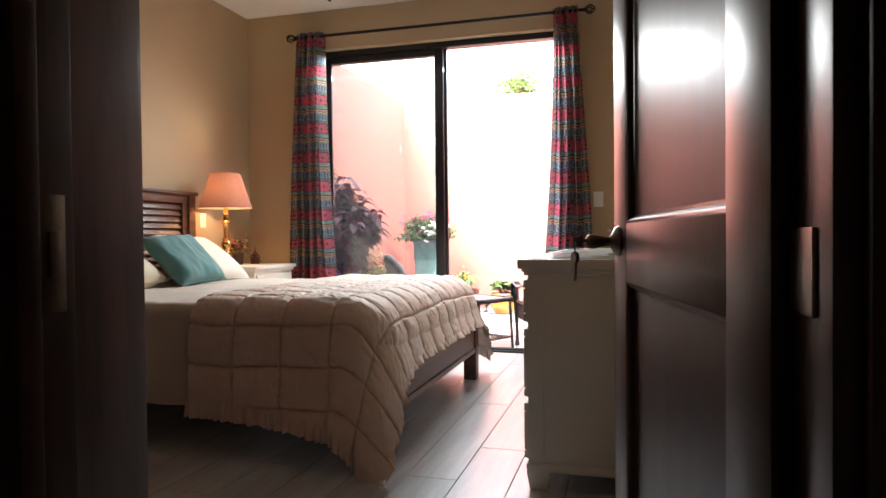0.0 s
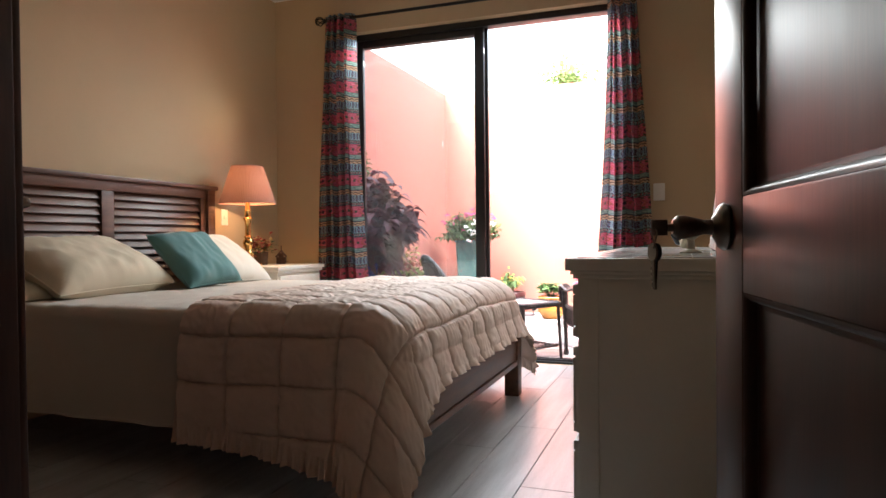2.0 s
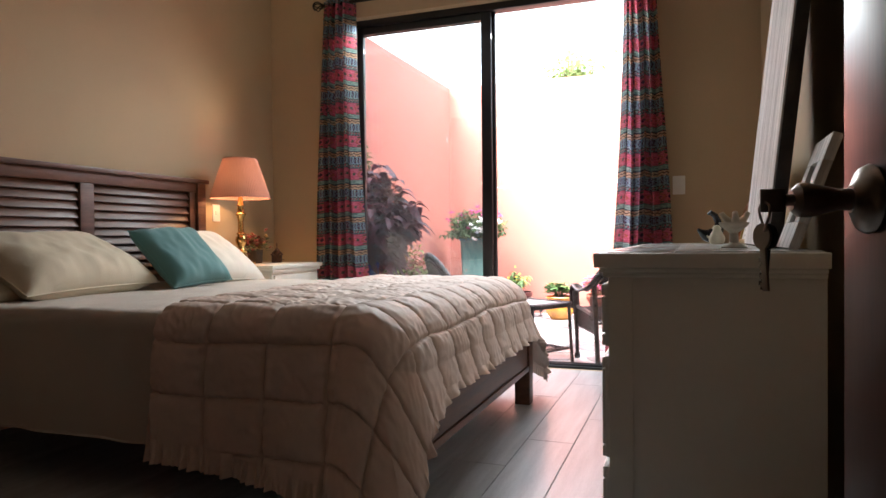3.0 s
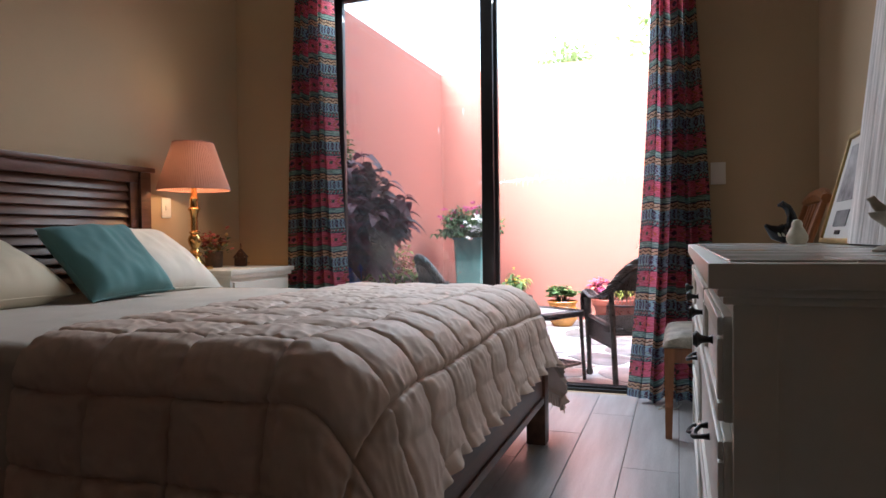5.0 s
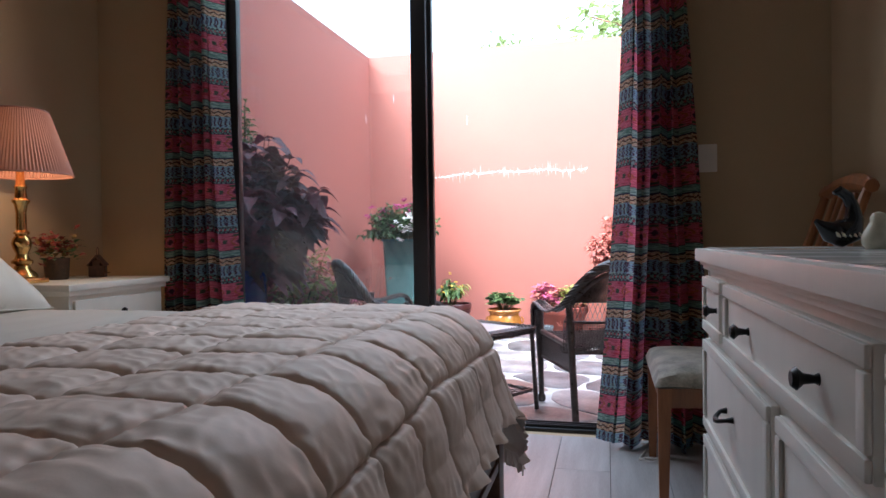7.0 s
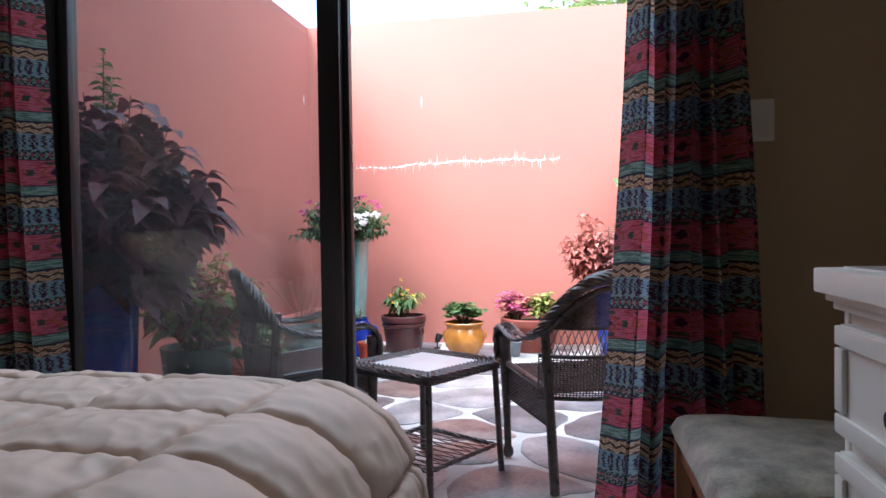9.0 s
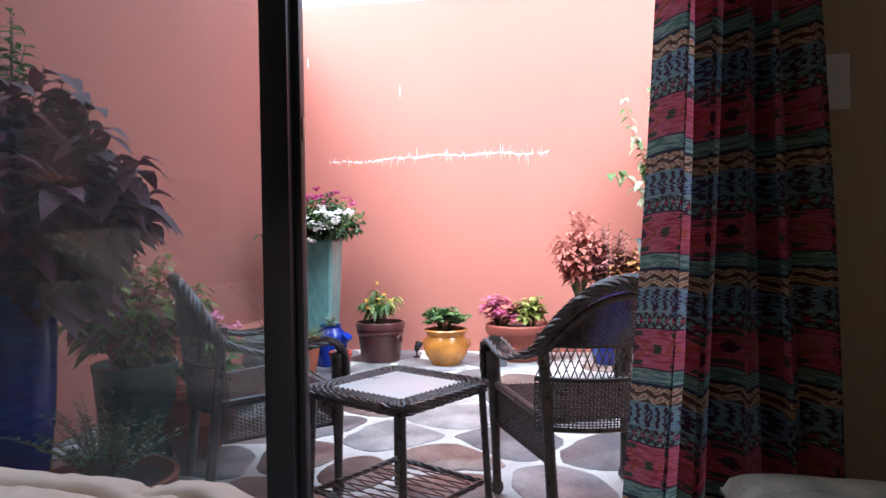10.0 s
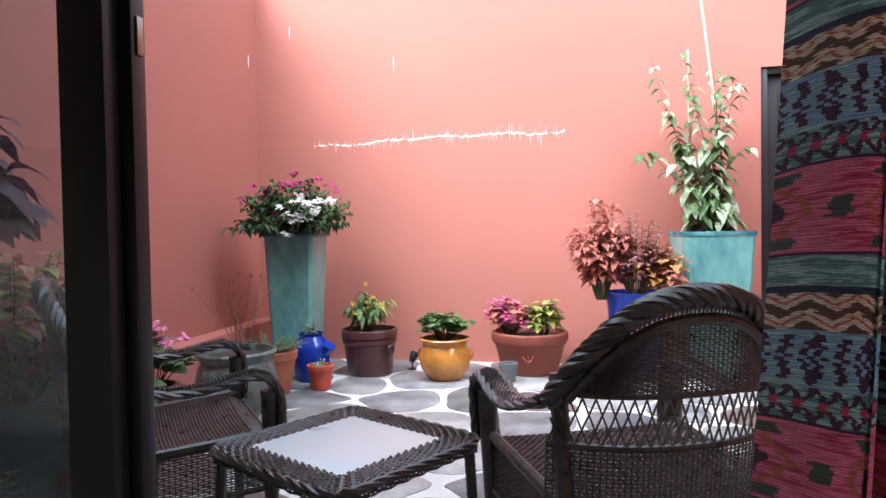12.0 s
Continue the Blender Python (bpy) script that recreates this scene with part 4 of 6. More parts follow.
def blooms(bm, at, n, size, spread, rnd):
    """Little many-petalled flower heads."""
    for _ in range(n):
        o = Vector(at) + Vector((rnd.gauss(0, spread[0]), rnd.gauss(0, spread[1]), rnd.gauss(0, spread[2])))
        ax = Vector((rnd.gauss(0, 0.5), rnd.gauss(0, 0.5), 1)).normalized()
        s = ax.orthogonal().normalized()
        t = ax.cross(s)
        c = bm.verts.new(o + ax * size * 0.25)
        ring = []
        for k in range(10):
            a = math.tau * k / 10
            r = size * (0.55 if k % 2 else 0.3) * rnd.uniform(0.8, 1.2)
            ring.append(bm.verts.new(o + (s * math.cos(a) + t * math.sin(a)) * r + ax * size * rnd.uniform(-0.1, 0.15)))
        for k in range(10):
            bm.faces.new((c, ring[k], ring[(k + 1) % 10]))


fx, fy = -3.16, 4.86
rnd = random.Random(11)
fl = thing("dried_flower_basket", "dried red and yellow flowers in a small brown basket", "flower basket", (fx, fy, NT))
part("basket", lathe([(0.0, NT), (0.046, NT), (0.05, NT + 0.01), (0.056, NT + 0.10), (0.05, NT + 0.10), (0.045, NT + 0.085), (0.0, NT + 0.085)], 20, fx, fy), WICKER_BASKET, fl)
bm = bmesh.new()
blooms(bm, (fx, fy, NT + 0.165), 55, 0.036, (0.045, 0.05, 0.03), rnd)
tagged(part("flower_cluster", bm, DRIED_RED, fl), kind="stuff")
bm = bmesh.new()
blooms(bm, (fx, fy, NT + 0.16), 25, 0.032, (0.045, 0.05, 0.03), rnd)
tagged(part("flower_cluster", bm, DRIED_YELLOW, fl), kind="stuff")
bm = bmesh.new()
leaf_blades(bm, (fx, fy, NT + 0.14), 90, 0.045, (0.04, 0.045, 0.028), rnd)
part("leaves", bm, LEAF, fl)

hx, hy = -3.11, 5.06
bh = thing("birdhouse", "small rusty metal birdhouse ornament with a loop", "birdhouse", (hx, hy, NT), 25, world_built=False)
bm = box((-0.035, -0.03, 0.0), (0.035, 0.03, 0.055), 0.003)
part("body", bm, RUST_METAL, bh)
bm = bmesh.new()
for sg in (1, -1):
    bm_box(bm, (-0.004, -0.038, -0.003), (0.062, 0.038, 0.003), 0.001, pose(0, 0, 0.104, 0, 0, 0) @ pose(0, 0, 0, 0, 50 if sg > 0 else 130, 0))
part("roof", bm, RUST_METAL, bh)
part("gable", box((-0.018, -0.028, 0.055), (0.018, 0.028, 0.085), 0.002), RUST_METAL, bh)
part("entrance", tube([(0.034, 0, 0.04), (0.0375, 0, 0.04)], 0.011, 14), BLACK_METAL, bh)
part("perch", tube([(0.034, 0, 0.02), (0.055, 0, 0.02)], 0.0025, 6), RUST_METAL, bh)
part("loop", tube([(0, 0.016 * math.cos(a), 0.124 + 0.022 * math.sin(a)) for a in [math.tau * q / 16 for q in range(16)]], 0.002, 6, closed=True), RUST_METAL, bh)

# ---- switches, ceiling pull ----
def switch(label, at, rz):
    s = thing("light_switch", label, "light switch", at, rz, group="light switches", world_built=False)
    part("plate", box((-0.038, -0.008, -0.06), (0.038, 0.0, 0.06), 0.004), SWITCH, s)
    part("rocker", box((-0.011, -0.012, -0.014), (0.020, -0.006, 0.014), 0.002), SWITCH, s)


switch("white two-part switch plate on the beige wall by the curtain", (-0.244, BACK, 1.243), 0)
switch("white switch plate under the lamp on the bed wall", (LEFT, 4.655, 1.11), 90)
px_, py_ = -2.05, 4.35
pull = thing("fan_pull_chain", "small red wooden pull knob on a thin chain from the ceiling", "pull chain", (px_, py_, CEIL))
part("rose", lathe([(0.0, CEIL - 0.02), (0.03, CEIL - 0.018), (0.035, CEIL)], 20, px_, py_), BRASS, pull)
part("chain", tube([(px_, py_, CEIL - 0.015), (px_, py_, 2.66)], 0.0016, 6), BRASS, pull)
part("knob", lathe([(0.0, 2.635), (0.01, 2.638), (0.014, 2.648), (0.01, 2.66), (0.004, 2.668), (0.0, 2.67)], 14, px_, py_), RUST_METAL, pull)


# ---- dresser ----
DX0, DX1, DY0, DY1, DTZ = -0.412, 0.113, 2.47, 4.43, 0.875
dr = thing("dresser", "cream painted dresser with seven drawers and a tiled white top", "dresser", ((DX0 + DX1) / 2, (DY0 + DY1) / 2, 0))
top = part("top", box((DX0, DY0, DTZ - 0.040), (DX1, DY1, DTZ - 0.003), 0.004), DRESSER_PAINT, dr)
TN, TM = 8, 3
for i in range(TN):
    for j in range(TM):
        ya, xa = DY0 + 0.03 + i * (DY1 - DY0 - 0.06) / TN, DX0 + 0.03 + j * (DX1 - DX0 - 0.04) / TM
        part("tile", box((xa + 0.0012, ya + 0.0012, DTZ - 0.006), (xa + (DX1 - DX0 - 0.04) / TM - 0.0012, ya + (DY1 - DY0 - 0.06) / TN - 0.0012, DTZ), 0.001), TILE_TOP, top)
bm = box((DX0 + 0.012, DY0 + 0.012, DTZ - 0.052), (DX1 - 0.004, DY1 - 0.012, DTZ - 0.040), 0.004)
bm_box(bm, (DX0 + 0.02, DY0 + 0.02, DTZ - 0.064), (DX1 - 0.004, DY1 - 0.02, DTZ - 0.052), 0.004)
part("cornice", bm, DRESSER_PAINT, dr)
FX = DX0 + 0.038
part("body", box((FX, DY0 + 0.03, 0.09), (DX1 - 0.004, DY1 - 0.03, DTZ - 0.064), 0.003), DRESSER_PAINT, dr)
for ya in (DY0 + 0.027, DY1 - 0.039):
    part("corner_stile", box((FX - 0.004, ya - 0.002, 0.085), (FX + 0.055, ya + 0.014, DTZ - 0.064), 0.003), DRESSER_PAINT, dr)
part("base_moulding", box((FX - 0.012, DY0 + 0.018, 0.07), (DX1 - 0.004, DY1 - 0.018, 0.10), 0.006), DRESSER_PAINT, dr)
for xa in (FX - 0.012, DX1 - 0.10):
    for ya, s in ((DY0 + 0.018, 1), (DY1 - 0.018, -1)):
        bm = prism([(xa, ya), (xa + 0.09, ya), (xa + 0.09, ya + s * 0.09), (xa, ya + s * 0.09)], 0, 0.072)
        for v in bm.verts:
            if v.co.z < 0.01:
                v.co.x = xa + 0.045 + (v.co.x - xa - 0.045) * 0.72
                v.co.y = ya + s * 0.045 + (v.co.y - ya - s * 0.045) * 0.72
        part("foot", bm, DRESSER_PAINT, dr)


def drawer(ya, yb, za, zb, pulls, kind_):
    d = part("drawer", box((FX - 0.016, ya, za), (FX, yb, zb), 0.004), DRESSER_PAINT, dr)
    w = 0.032
    for p, q in (((ya, za), (yb, za + w)), ((ya, zb - w), (yb, zb)), ((ya, za + w), (ya + w, zb - w)), ((yb - w, za + w), (yb, zb - w))):
        part("moulding", box((FX - 0.024, p[0] + 0.002, p[1] + 0.002), (FX - 0.0155, q[0] - 0.002, q[1] - 0.002), 0.003), DRESSER_PAINT, d)
    for y in pulls:
        z = (za + zb) / 2
        if kind_ == "knob":
            part("knob", tube([(FX - 0.016, y, z), (FX - 0.022, y, z), (FX - 0.036, y, z), (FX - 0.045, y, z), (FX - 0.052, y, z)], [0.009, 0.006, 0.008, 0.0165, 0.011], 16), IRON, d, "dark iron knob")
        else:
            pts = [(FX - 0.016, y - 0.045, z + 0.006), (FX - 0.032, y - 0.043, z + 0.004), (FX - 0.046, y - 0.02, z - 0.004), (FX - 0.048, y, z - 0.007), (FX - 0.046, y + 0.02, z - 0.004), (FX - 0.032, y + 0.043, z + 0.004), (FX - 0.016, y + 0.045, z + 0.006)]
            part("pull", tube(pts, [0.008, 0.005, 0.0055, 0.007, 0.0055, 0.005, 0.008], 10), IRON, d, "dark iron bow pull")


Z1, Z2, Z3 = (0.632, 0.792), (0.345, 0.606), (0.108, 0.322)
drawer(2.52, 3.055, *Z1, [2.82], "knob")
drawer(3.105, 4.03, *Z1, [3.295, 3.76], "knob")
drawer(4.085, 4.39, *Z1, [4.153], "knob")
for za, zb in (Z2, Z3):
    drawer(2.52, 3.515, za, zb, [3.02], "pull")
    drawer(3.575, 4.39, za, zb, [3.98], "pull")

# ---- things on the dresser ----
bx, by = -0.085, 4.2
bird = thing("bird_figurine", "black glazed bird figurine with cream wing pattern", "figurine", (bx, by, DTZ), 12, world_built=False)
BS = Matrix.Scale(0.8, 4)
bm = tube([(-0.078, 0, 0.088), (-0.062, 0, 0.074), (-0.036, 0, 0.052), (0.0, 0, 0.046), (0.03, 0, 0.056), (0.044, 0, 0.092), (0.038, 0, 0.132), (0.022, 0, 0.166), (-0.004, 0, 0.184), (-0.022, 0, 0.176)], [0.008, 0.016, 0.034, 0.046, 0.044, 0.028, 0.020, 0.018, 0.016, 0.006], 18)
bm.transform(BS)
part("body", bm, BLACK_GLAZE, bird)
for k in range(5):
    for sd in (1, -1):
        a = -0.035 + k * 0.017
        part("wing_mark", tube([(0.8 * a, sd * 0.0316, 0.04), (0.8 * a + 0.005, sd * 0.0324, 0.032), (0.8 * a + 0.011, sd * 0.0324, 0.027)], [0.0016, 0.0046, 0.0016], 8), PALE_CERAMIC, bird)
px_, py_ = -0.068, 4.0
pear = thing("gourd_figurine", "small pale ceramic gourd figurine", "figurine", (px_, py_, DTZ))
part("body", lathe([(0.0, DTZ), (0.025, DTZ), (0.034, DTZ + 0.014), (0.034, DTZ + 0.03), (0.024, DTZ + 0.05), (0.017, DTZ + 0.062), (0.018, DTZ + 0.072), (0.012, DTZ + 0.082), (0.0, DTZ + 0.086)], 24, px_, py_), PALE_CERAMIC, pear)
qx, qy = -0.06, 2.95
bath = thing("birdbath_figurine", "weathered cream birdbath ornament with small birds on its rim", "figurine", (qx, qy, DTZ))
bm = lathe([(0.0, DTZ), (0.036, DTZ), (0.037, DTZ + 0.004), (0.028, DTZ + 0.010), (0.014, DTZ + 0.014), (0.012, DTZ + 0.045), (0.02, DTZ + 0.052), (0.038, DTZ + 0.066), (0.043, DTZ + 0.076), (0.040, DTZ + 0.077), (0.030, DTZ + 0.068), (0.0, DTZ + 0.064)], 28, qx, qy)
part("bowl", bm, BATH_STONE, bath)
for ox, oy, rz in ((0.022, 0.012, 30), (-0.012, 0.022, 170), (0.004, -0.026, 260)):
    bm = tube([(-0.028, 0, 0.012), (-0.012, 0, 0.006), (0.004, 0, 0.008), (0.014, 0, 0.02), (0.02, 0, 0.03), (0.028, 0, 0.029)], [0.003, 0.008, 0.012, 0.009, 0.008, 0.002], 12)
    bm.transform(pose(qx + ox, qy + oy, DTZ + 0.074, 0, 0, rz))
    part("bird", bm, BATH_STONE, bath)


def leaning(name, label, category, y0, y1, height, x_foot, x_top, thick):
    """A flat frame along y, its foot at x_foot on the dresser, its top leaning back to x_top; local x across, z up its face, y into the wall."""
    t = thing(name, label, category, world_built=False)
    ang = math.degrees(math.atan2(x_top - x_foot, height))
    t.matrix_basis = pose(x_foot, y1, DTZ + 0.001, 0, 0, -90) @ pose(0, 0, 0, -ang, 0, 0)
    return t, y1 - y0


cv, w = leaning("wall_art_panel", "large whitewashed rough board with dark edges leaning on the wall", "art panel", 2.93, 3.74, 1.15, 0.03, 0.155, 0.04)
bm = box((0, 0.0, 0), (w, 0.036, 1.15), 0.003)
part("core", bm, CANVAS_EDGE, cv)
for k in range(5):
    part("board", box((0.004 + k * (w - 0.008) / 5, -0.006, 0.004), (0.004 + (k + 1) * (w - 0.008) / 5 - 0.0015, 0.0, 1.146), 0.002), WASHED, cv)
pf, w = leaning("picture_frame", "gold framed certificate with a grey photograph leaning on the wall", "picture frame", 3.78, 4.22, 0.40, 0.045, 0.15, 0.02)
for a, b_ in (((0, 0), (w, 0.018)), ((0, 0.382), (w, 0.40)), ((0, 0.018), (0.018, 0.382)), ((w - 0.018, 0.018), (w, 0.382))):
    part("frame_bar", box((a[0], -0.012, a[1]), (b_[0], 0.012, b_[1]), 0.004), GOLD_FRAME, pf)
part("mount", box((0.018, -0.003, 0.018), (w - 0.018, 0.008, 0.382)), PAPER, pf, smooth=False)
part("photograph", box((0.08, -0.006, 0.15), (w - 0.08, -0.003, 0.35)), GREY_PRINT, pf, smooth=False)
part("caption_plate", box((0.13, -0.006, 0.06), (w - 0.13, -0.003, 0.115)), GREY_PRINT, pf, smooth=False)
part("small_plate", box((0.185, -0.006, 0.032), (w - 0.185, -0.003, 0.046)), IRON, pf, smooth=False)
sf, w = leaning("small_picture_frame", "whitewashed wooden picture frame leaning on the wall", "picture frame", 2.62, 2.86, 0.30, 0.055, 0.16, 0.02)
for a, b_ in (((0, 0), (w, 0.07)), ((0, 0.23), (w, 0.30)), ((0, 0.07), (0.07, 0.23)), ((w - 0.07, 0.07), (w, 0.23))):
    part("frame_bar", box((a[0], -0.012, a[1]), (b_[0], 0.012, b_[1]), 0.003), WASHED, sf)
part("picture", box((0.07, 0.0, 0.07), (w - 0.07, 0.01, 0.23)), GREY_PRINT, sf, smooth=False)

# ---- side chair between dresser and curtain; it faces the bed ----
ch = thing("side_chair", "honey wooden side chair with a mottled beige padded seat", "chair", (-0.30, 4.86, 0), 0, world_built=False)
SH = 0.405
for xa, ya, lx, ly in ((-0.215, -0.275, -0.22, -0.29), (-0.215, 0.255, -0.22, 0.27), (0.20, -0.20, 0.24, -0.21), (0.20, 0.20, 0.24, 0.21)):
    bm = bmesh.new()
    rings = []
    for z, k, px_, py_ in ((0, 0.014, lx, ly), (SH, 0.022, xa, ya)):
        rings.append([bm.verts.new((px_ + sx * k, py_ + sy * k, z)) for sx, sy in ((-1, -1), (1, -1), (1, 1), (-1, 1))])
    bm.faces.new(rings[0][::-1])
    bm.faces.new(rings[1])
    for k in range(4):
        bm.faces.new((rings[0][k], rings[0][(k + 1) % 4], rings[1][(k + 1) % 4], rings[1][k]))
    part("leg", bm, CHAIR_WOOD, ch)
for a, b_ in (((-0.225, -0.26), (-0.205, 0.24)), ((0.19, -0.19), (0.21, 0.19))):
    part("seat_rail", box((a[0], a[1], SH - 0.07), (b_[0], b_[1], SH), 0.003), CHAIR_WOOD, ch)
for sg in (-1, 1):
    bm = box((-0.205, -0.009, -0.035), (0.20, 0.009, 0.035), 0.003)
    bm.transform(pose(0, sg * 0.232, SH - 0.035, 0, 0, -sg * 9))
    part("seat_rail", bm, CHAIR_WOOD, ch)


def seat_fn(u, v):
    a, b_ = 2 * u - 1, 2 * v - 1
    wy = 0.30 - 0.06 * (a + 1) / 2
    k = max(0.0, (1 - a ** 6) * (1 - b_ ** 6)) ** 0.4
    return Vector((a * 0.245, b_ * wy, SH + 0.006 + 0.062 * k + 0.005 * noise.noise(Vector((a * 3, b_ * 3, 4)))))


bm = grid(seat_fn, 34, 34)
grid(lambda u, v: Vector((seat_fn(u, v).x, seat_fn(u, v).y, SH + 0.002)), 34, 34, bm)
part("seat_pad", bm, SEAT_CLOTH, ch, "mottled beige velvet seat pad")
for sg in (-1, 1):
    part("back_post", tube([(0.20, sg * 0.20, SH - 0.04), (0.25, sg * 0.203, SH + 0.16), (0.33, sg * 0.206, SH + 0.40), (0.425, sg * 0.21, SH + 0.68)], [0.02, 0.019, 0.018, 0.015], 8), CHAIR_WOOD, ch)
part("crest_rail", tube([(0.417, -0.235, SH + 0.655), (0.432, -0.1, SH + 0.675), (0.436, 0.0, SH + 0.68), (0.432, 0.1, SH + 0.675), (0.417, 0.235, SH + 0.655)], [0.022, 0.032, 0.034, 0.032, 0.022], 8), CHAIR_WOOD, ch)
for k in range(4):
    y = -0.105 + k * 0.07
    part("back_slat", tube([(0.238, y, SH + 0.10), (0.31, y, SH + 0.32), (0.415, y, SH + 0.64)], [0.009, 0.010, 0.009], 8), CHAIR_WOOD, ch)
part("lower_back_rail", tube([(0.225, -0.2, SH + 0.10), (0.225, 0.2, SH + 0.10)], 0.014, 8), CHAIR_WOOD, ch)
ch.matrix_basis = pose(-0.275, 4.88, 0)

lone("cable", tube([(-0.44, 5.22, 0.006), (-0.46, 5.12, 0.006), (-0.50, 5.06, 0.012), (-0.53, 5.05, 0.02), (-0.55, 5.08, 0.006), (-0.52, 5.2, 0.006)], 0.004, 8), SWITCH, "thin white cable on the floor by the curtain", "cable")


# ---- patio paving: flagstones in mortar ----
rnd = random.Random(21)
PALE_STONE = mat('pale_bluish_flagstone', (0.18, 0.195, 0.205), 0.4, vary=0.4, scale=4, fine=60, bump=0.5, second=(0.34, 0.33, 0.32))
PX0, PX1, PY0, PY1 = PATIO_L, PATIO_R, BACK + T, FAR
sites = []
while len(sites) < 96:
    c = (rnd.uniform(PX0, PX1), rnd.uniform(PY0, PY1))
    if all(math.hypot((c[0] - s[0]), (c[1] - s[1])) > 0.33 for s in sites) or len(sites) > 84 and rnd.random() < 0.01:
        sites.append(c)
    elif rnd.random() < 0.0004:
        break


def cell_of(i):
    poly = [(PX0, PY0), (PX1, PY0), (PX1, PY1), (PX0, PY1)]
    ax, ay = sites[i]
    for j, (bx_, by_) in enumerate(sites):
        if j == i or math.hypot(ax - bx_, ay - by_) > 2.2:
            continue
        mx, my, nx, ny = (ax + bx_) / 2, (ay + by_) / 2, bx_ - ax, by_ - ay
        out = []
        for k in range(len(poly)):
            p, q = poly[k], poly[(k + 1) % len(poly)]
            dp, dq = (p[0] - mx) * nx + (p[1] - my) * ny, (q[0] - mx) * nx + (q[1] - my) * ny
            if dp <= 0:
                out.append(p)
            if dp * dq < 0:
                s = dp / (dp - dq)
                out.append((p[0] + s * (q[0] - p[0]), p[1] + s * (q[1] - p[1])))
        poly = out
        if len(poly) < 3:
            return []
    return poly


for i in range(len(sites)):
    poly = cell_of(i)
    if len(poly) < 3:
        continue
    cx, cy = sum(p[0] for p in poly) / len(poly), sum(p[1] for p in poly) / len(poly)
    gap = rnd.uniform(0.014, 0.04)
    inner = []
    for x, y in poly:
        d = math.hypot(x - cx, y - cy)
        k = max(0.4, 1 - gap / max(d, 0.05))
        inner.append((cx + (x - cx) * k, cy + (y - cy) * k))
    for _ in range(2):
        inner = [pt for k in range(len(inner)) for pt in (tuple(inner[k][c] * 0.75 + inner[(k + 1) % len(inner)][c] * 0.25 for c in (0, 1)), tuple(inner[k][c] * 0.25 + inner[(k + 1) % len(inner)][c] * 0.75 for c in (0, 1)))]
    inner = [(x - cx + 0.022 * noise.noise(Vector((x * 8, y * 8, 3))) + 0.010 * noise.noise(Vector((x * 23, y * 23, 5))), y - cy + 0.022 * noise.noise(Vector((x * 8, y * 8, 8))) + 0.010 * noise.noise(Vector((x * 23, y * 23, 9)))) for x, y in inner]
    bm = bmesh.new()
    n = len(inner)
    lo = [bm.verts.new((x, y, -0.012)) for x, y in inner]
    mi = [bm.verts.new((x, y, 0.003)) for x, y in inner]
    hi = [bm.verts.new((x * 0.96, y * 0.96, 0.008)) for x, y in inner]
    bm.faces.new(hi)
    for a, b_ in ((lo, mi), (mi, hi)):
        for k in range(n):
            bm.faces.new((a[k], a[(k + 1) % n], b_[(k + 1) % n], b_[k]))
    ob = new("flagstone", to_mesh("flagstone", bm, RUST_STONE if rnd.random() < 0.27 else rnd.choice((STONE, STONE, PALE_STONE))))
    ob.parent = ground
    ob.location = (cx, cy, PATIO - 0.008)
    ob.rotation_euler = (rnd.uniform(-0.006, 0.006), rnd.uniform(-0.006, 0.006), 0)

lone("planter_ledge", box((PATIO_L, 7.9, PATIO - 0.02), (PATIO_L + 0.16, FAR, PATIO + 0.33), 0.02), CORAL, "low coral stucco ledge along the patio wall", "ledge", "structure")

# whitish crack in the stucco: a thin ragged ridge with streaks
CRACK = mat("white_efflorescence", (0.80, 0.72, 0.72), 0.9, vary=0.08, scale=30, bump=0.4)
FAINT = mat("thin_efflorescence", (0.60, 0.36, 0.33), 0.9, vary=0.1, scale=30, bump=0.4)
crk = thing("plaster_crack", "long white cracked plaster repair line on the coral wall", "wall crack", (-1.85, FAR, 1.64), kind="structure")
rc = random.Random(5)
pts, x = [], -2.872
while x < -0.868:
    base = 1.632 + 0.016 * math.tanh((x + 2.25) * 5) - 0.016 * max(0.0, x + 1.3) + 0.008 * math.sin(x * 13)
    pts.append((x, FAR + 0.0045, base + rc.gauss(0, 0.004)))
    x += 0.02
part("ridge", tube(pts, [0.0075 * rc.uniform(0.4, 1.4) for _ in pts], 6), CRACK, crk)
for k in range(210):
    p = rc.choice(pts)
    L = (abs(rc.gauss(0, 0.034)) + 0.012) * (1.25 if -1.5 < p[0] < -1.05 or -2.3 < p[0] < -2.05 else 0.9)
    dz = rc.choice((1, -1, 1, -1)) * L
    part("streak", tube([(p[0], FAR + 0.003, p[2]), (p[0] + rc.gauss(0, 0.003), FAR, p[2] + dz)], [0.0048 * rc.uniform(0.4, 1.6), 0.0006], 5), FAINT, crk)

for mx, my, mz in ((-3.07, FAR, 2.55), (-3.355, 9.55, 2.30), (-2.2, FAR, 2.25)):
    part("streak", tube([(mx, my, mz + 0.05), (mx, my, mz), (mx, my, mz - 0.06)], [0.001, 0.005, 0.001], 5), CRACK, crk)

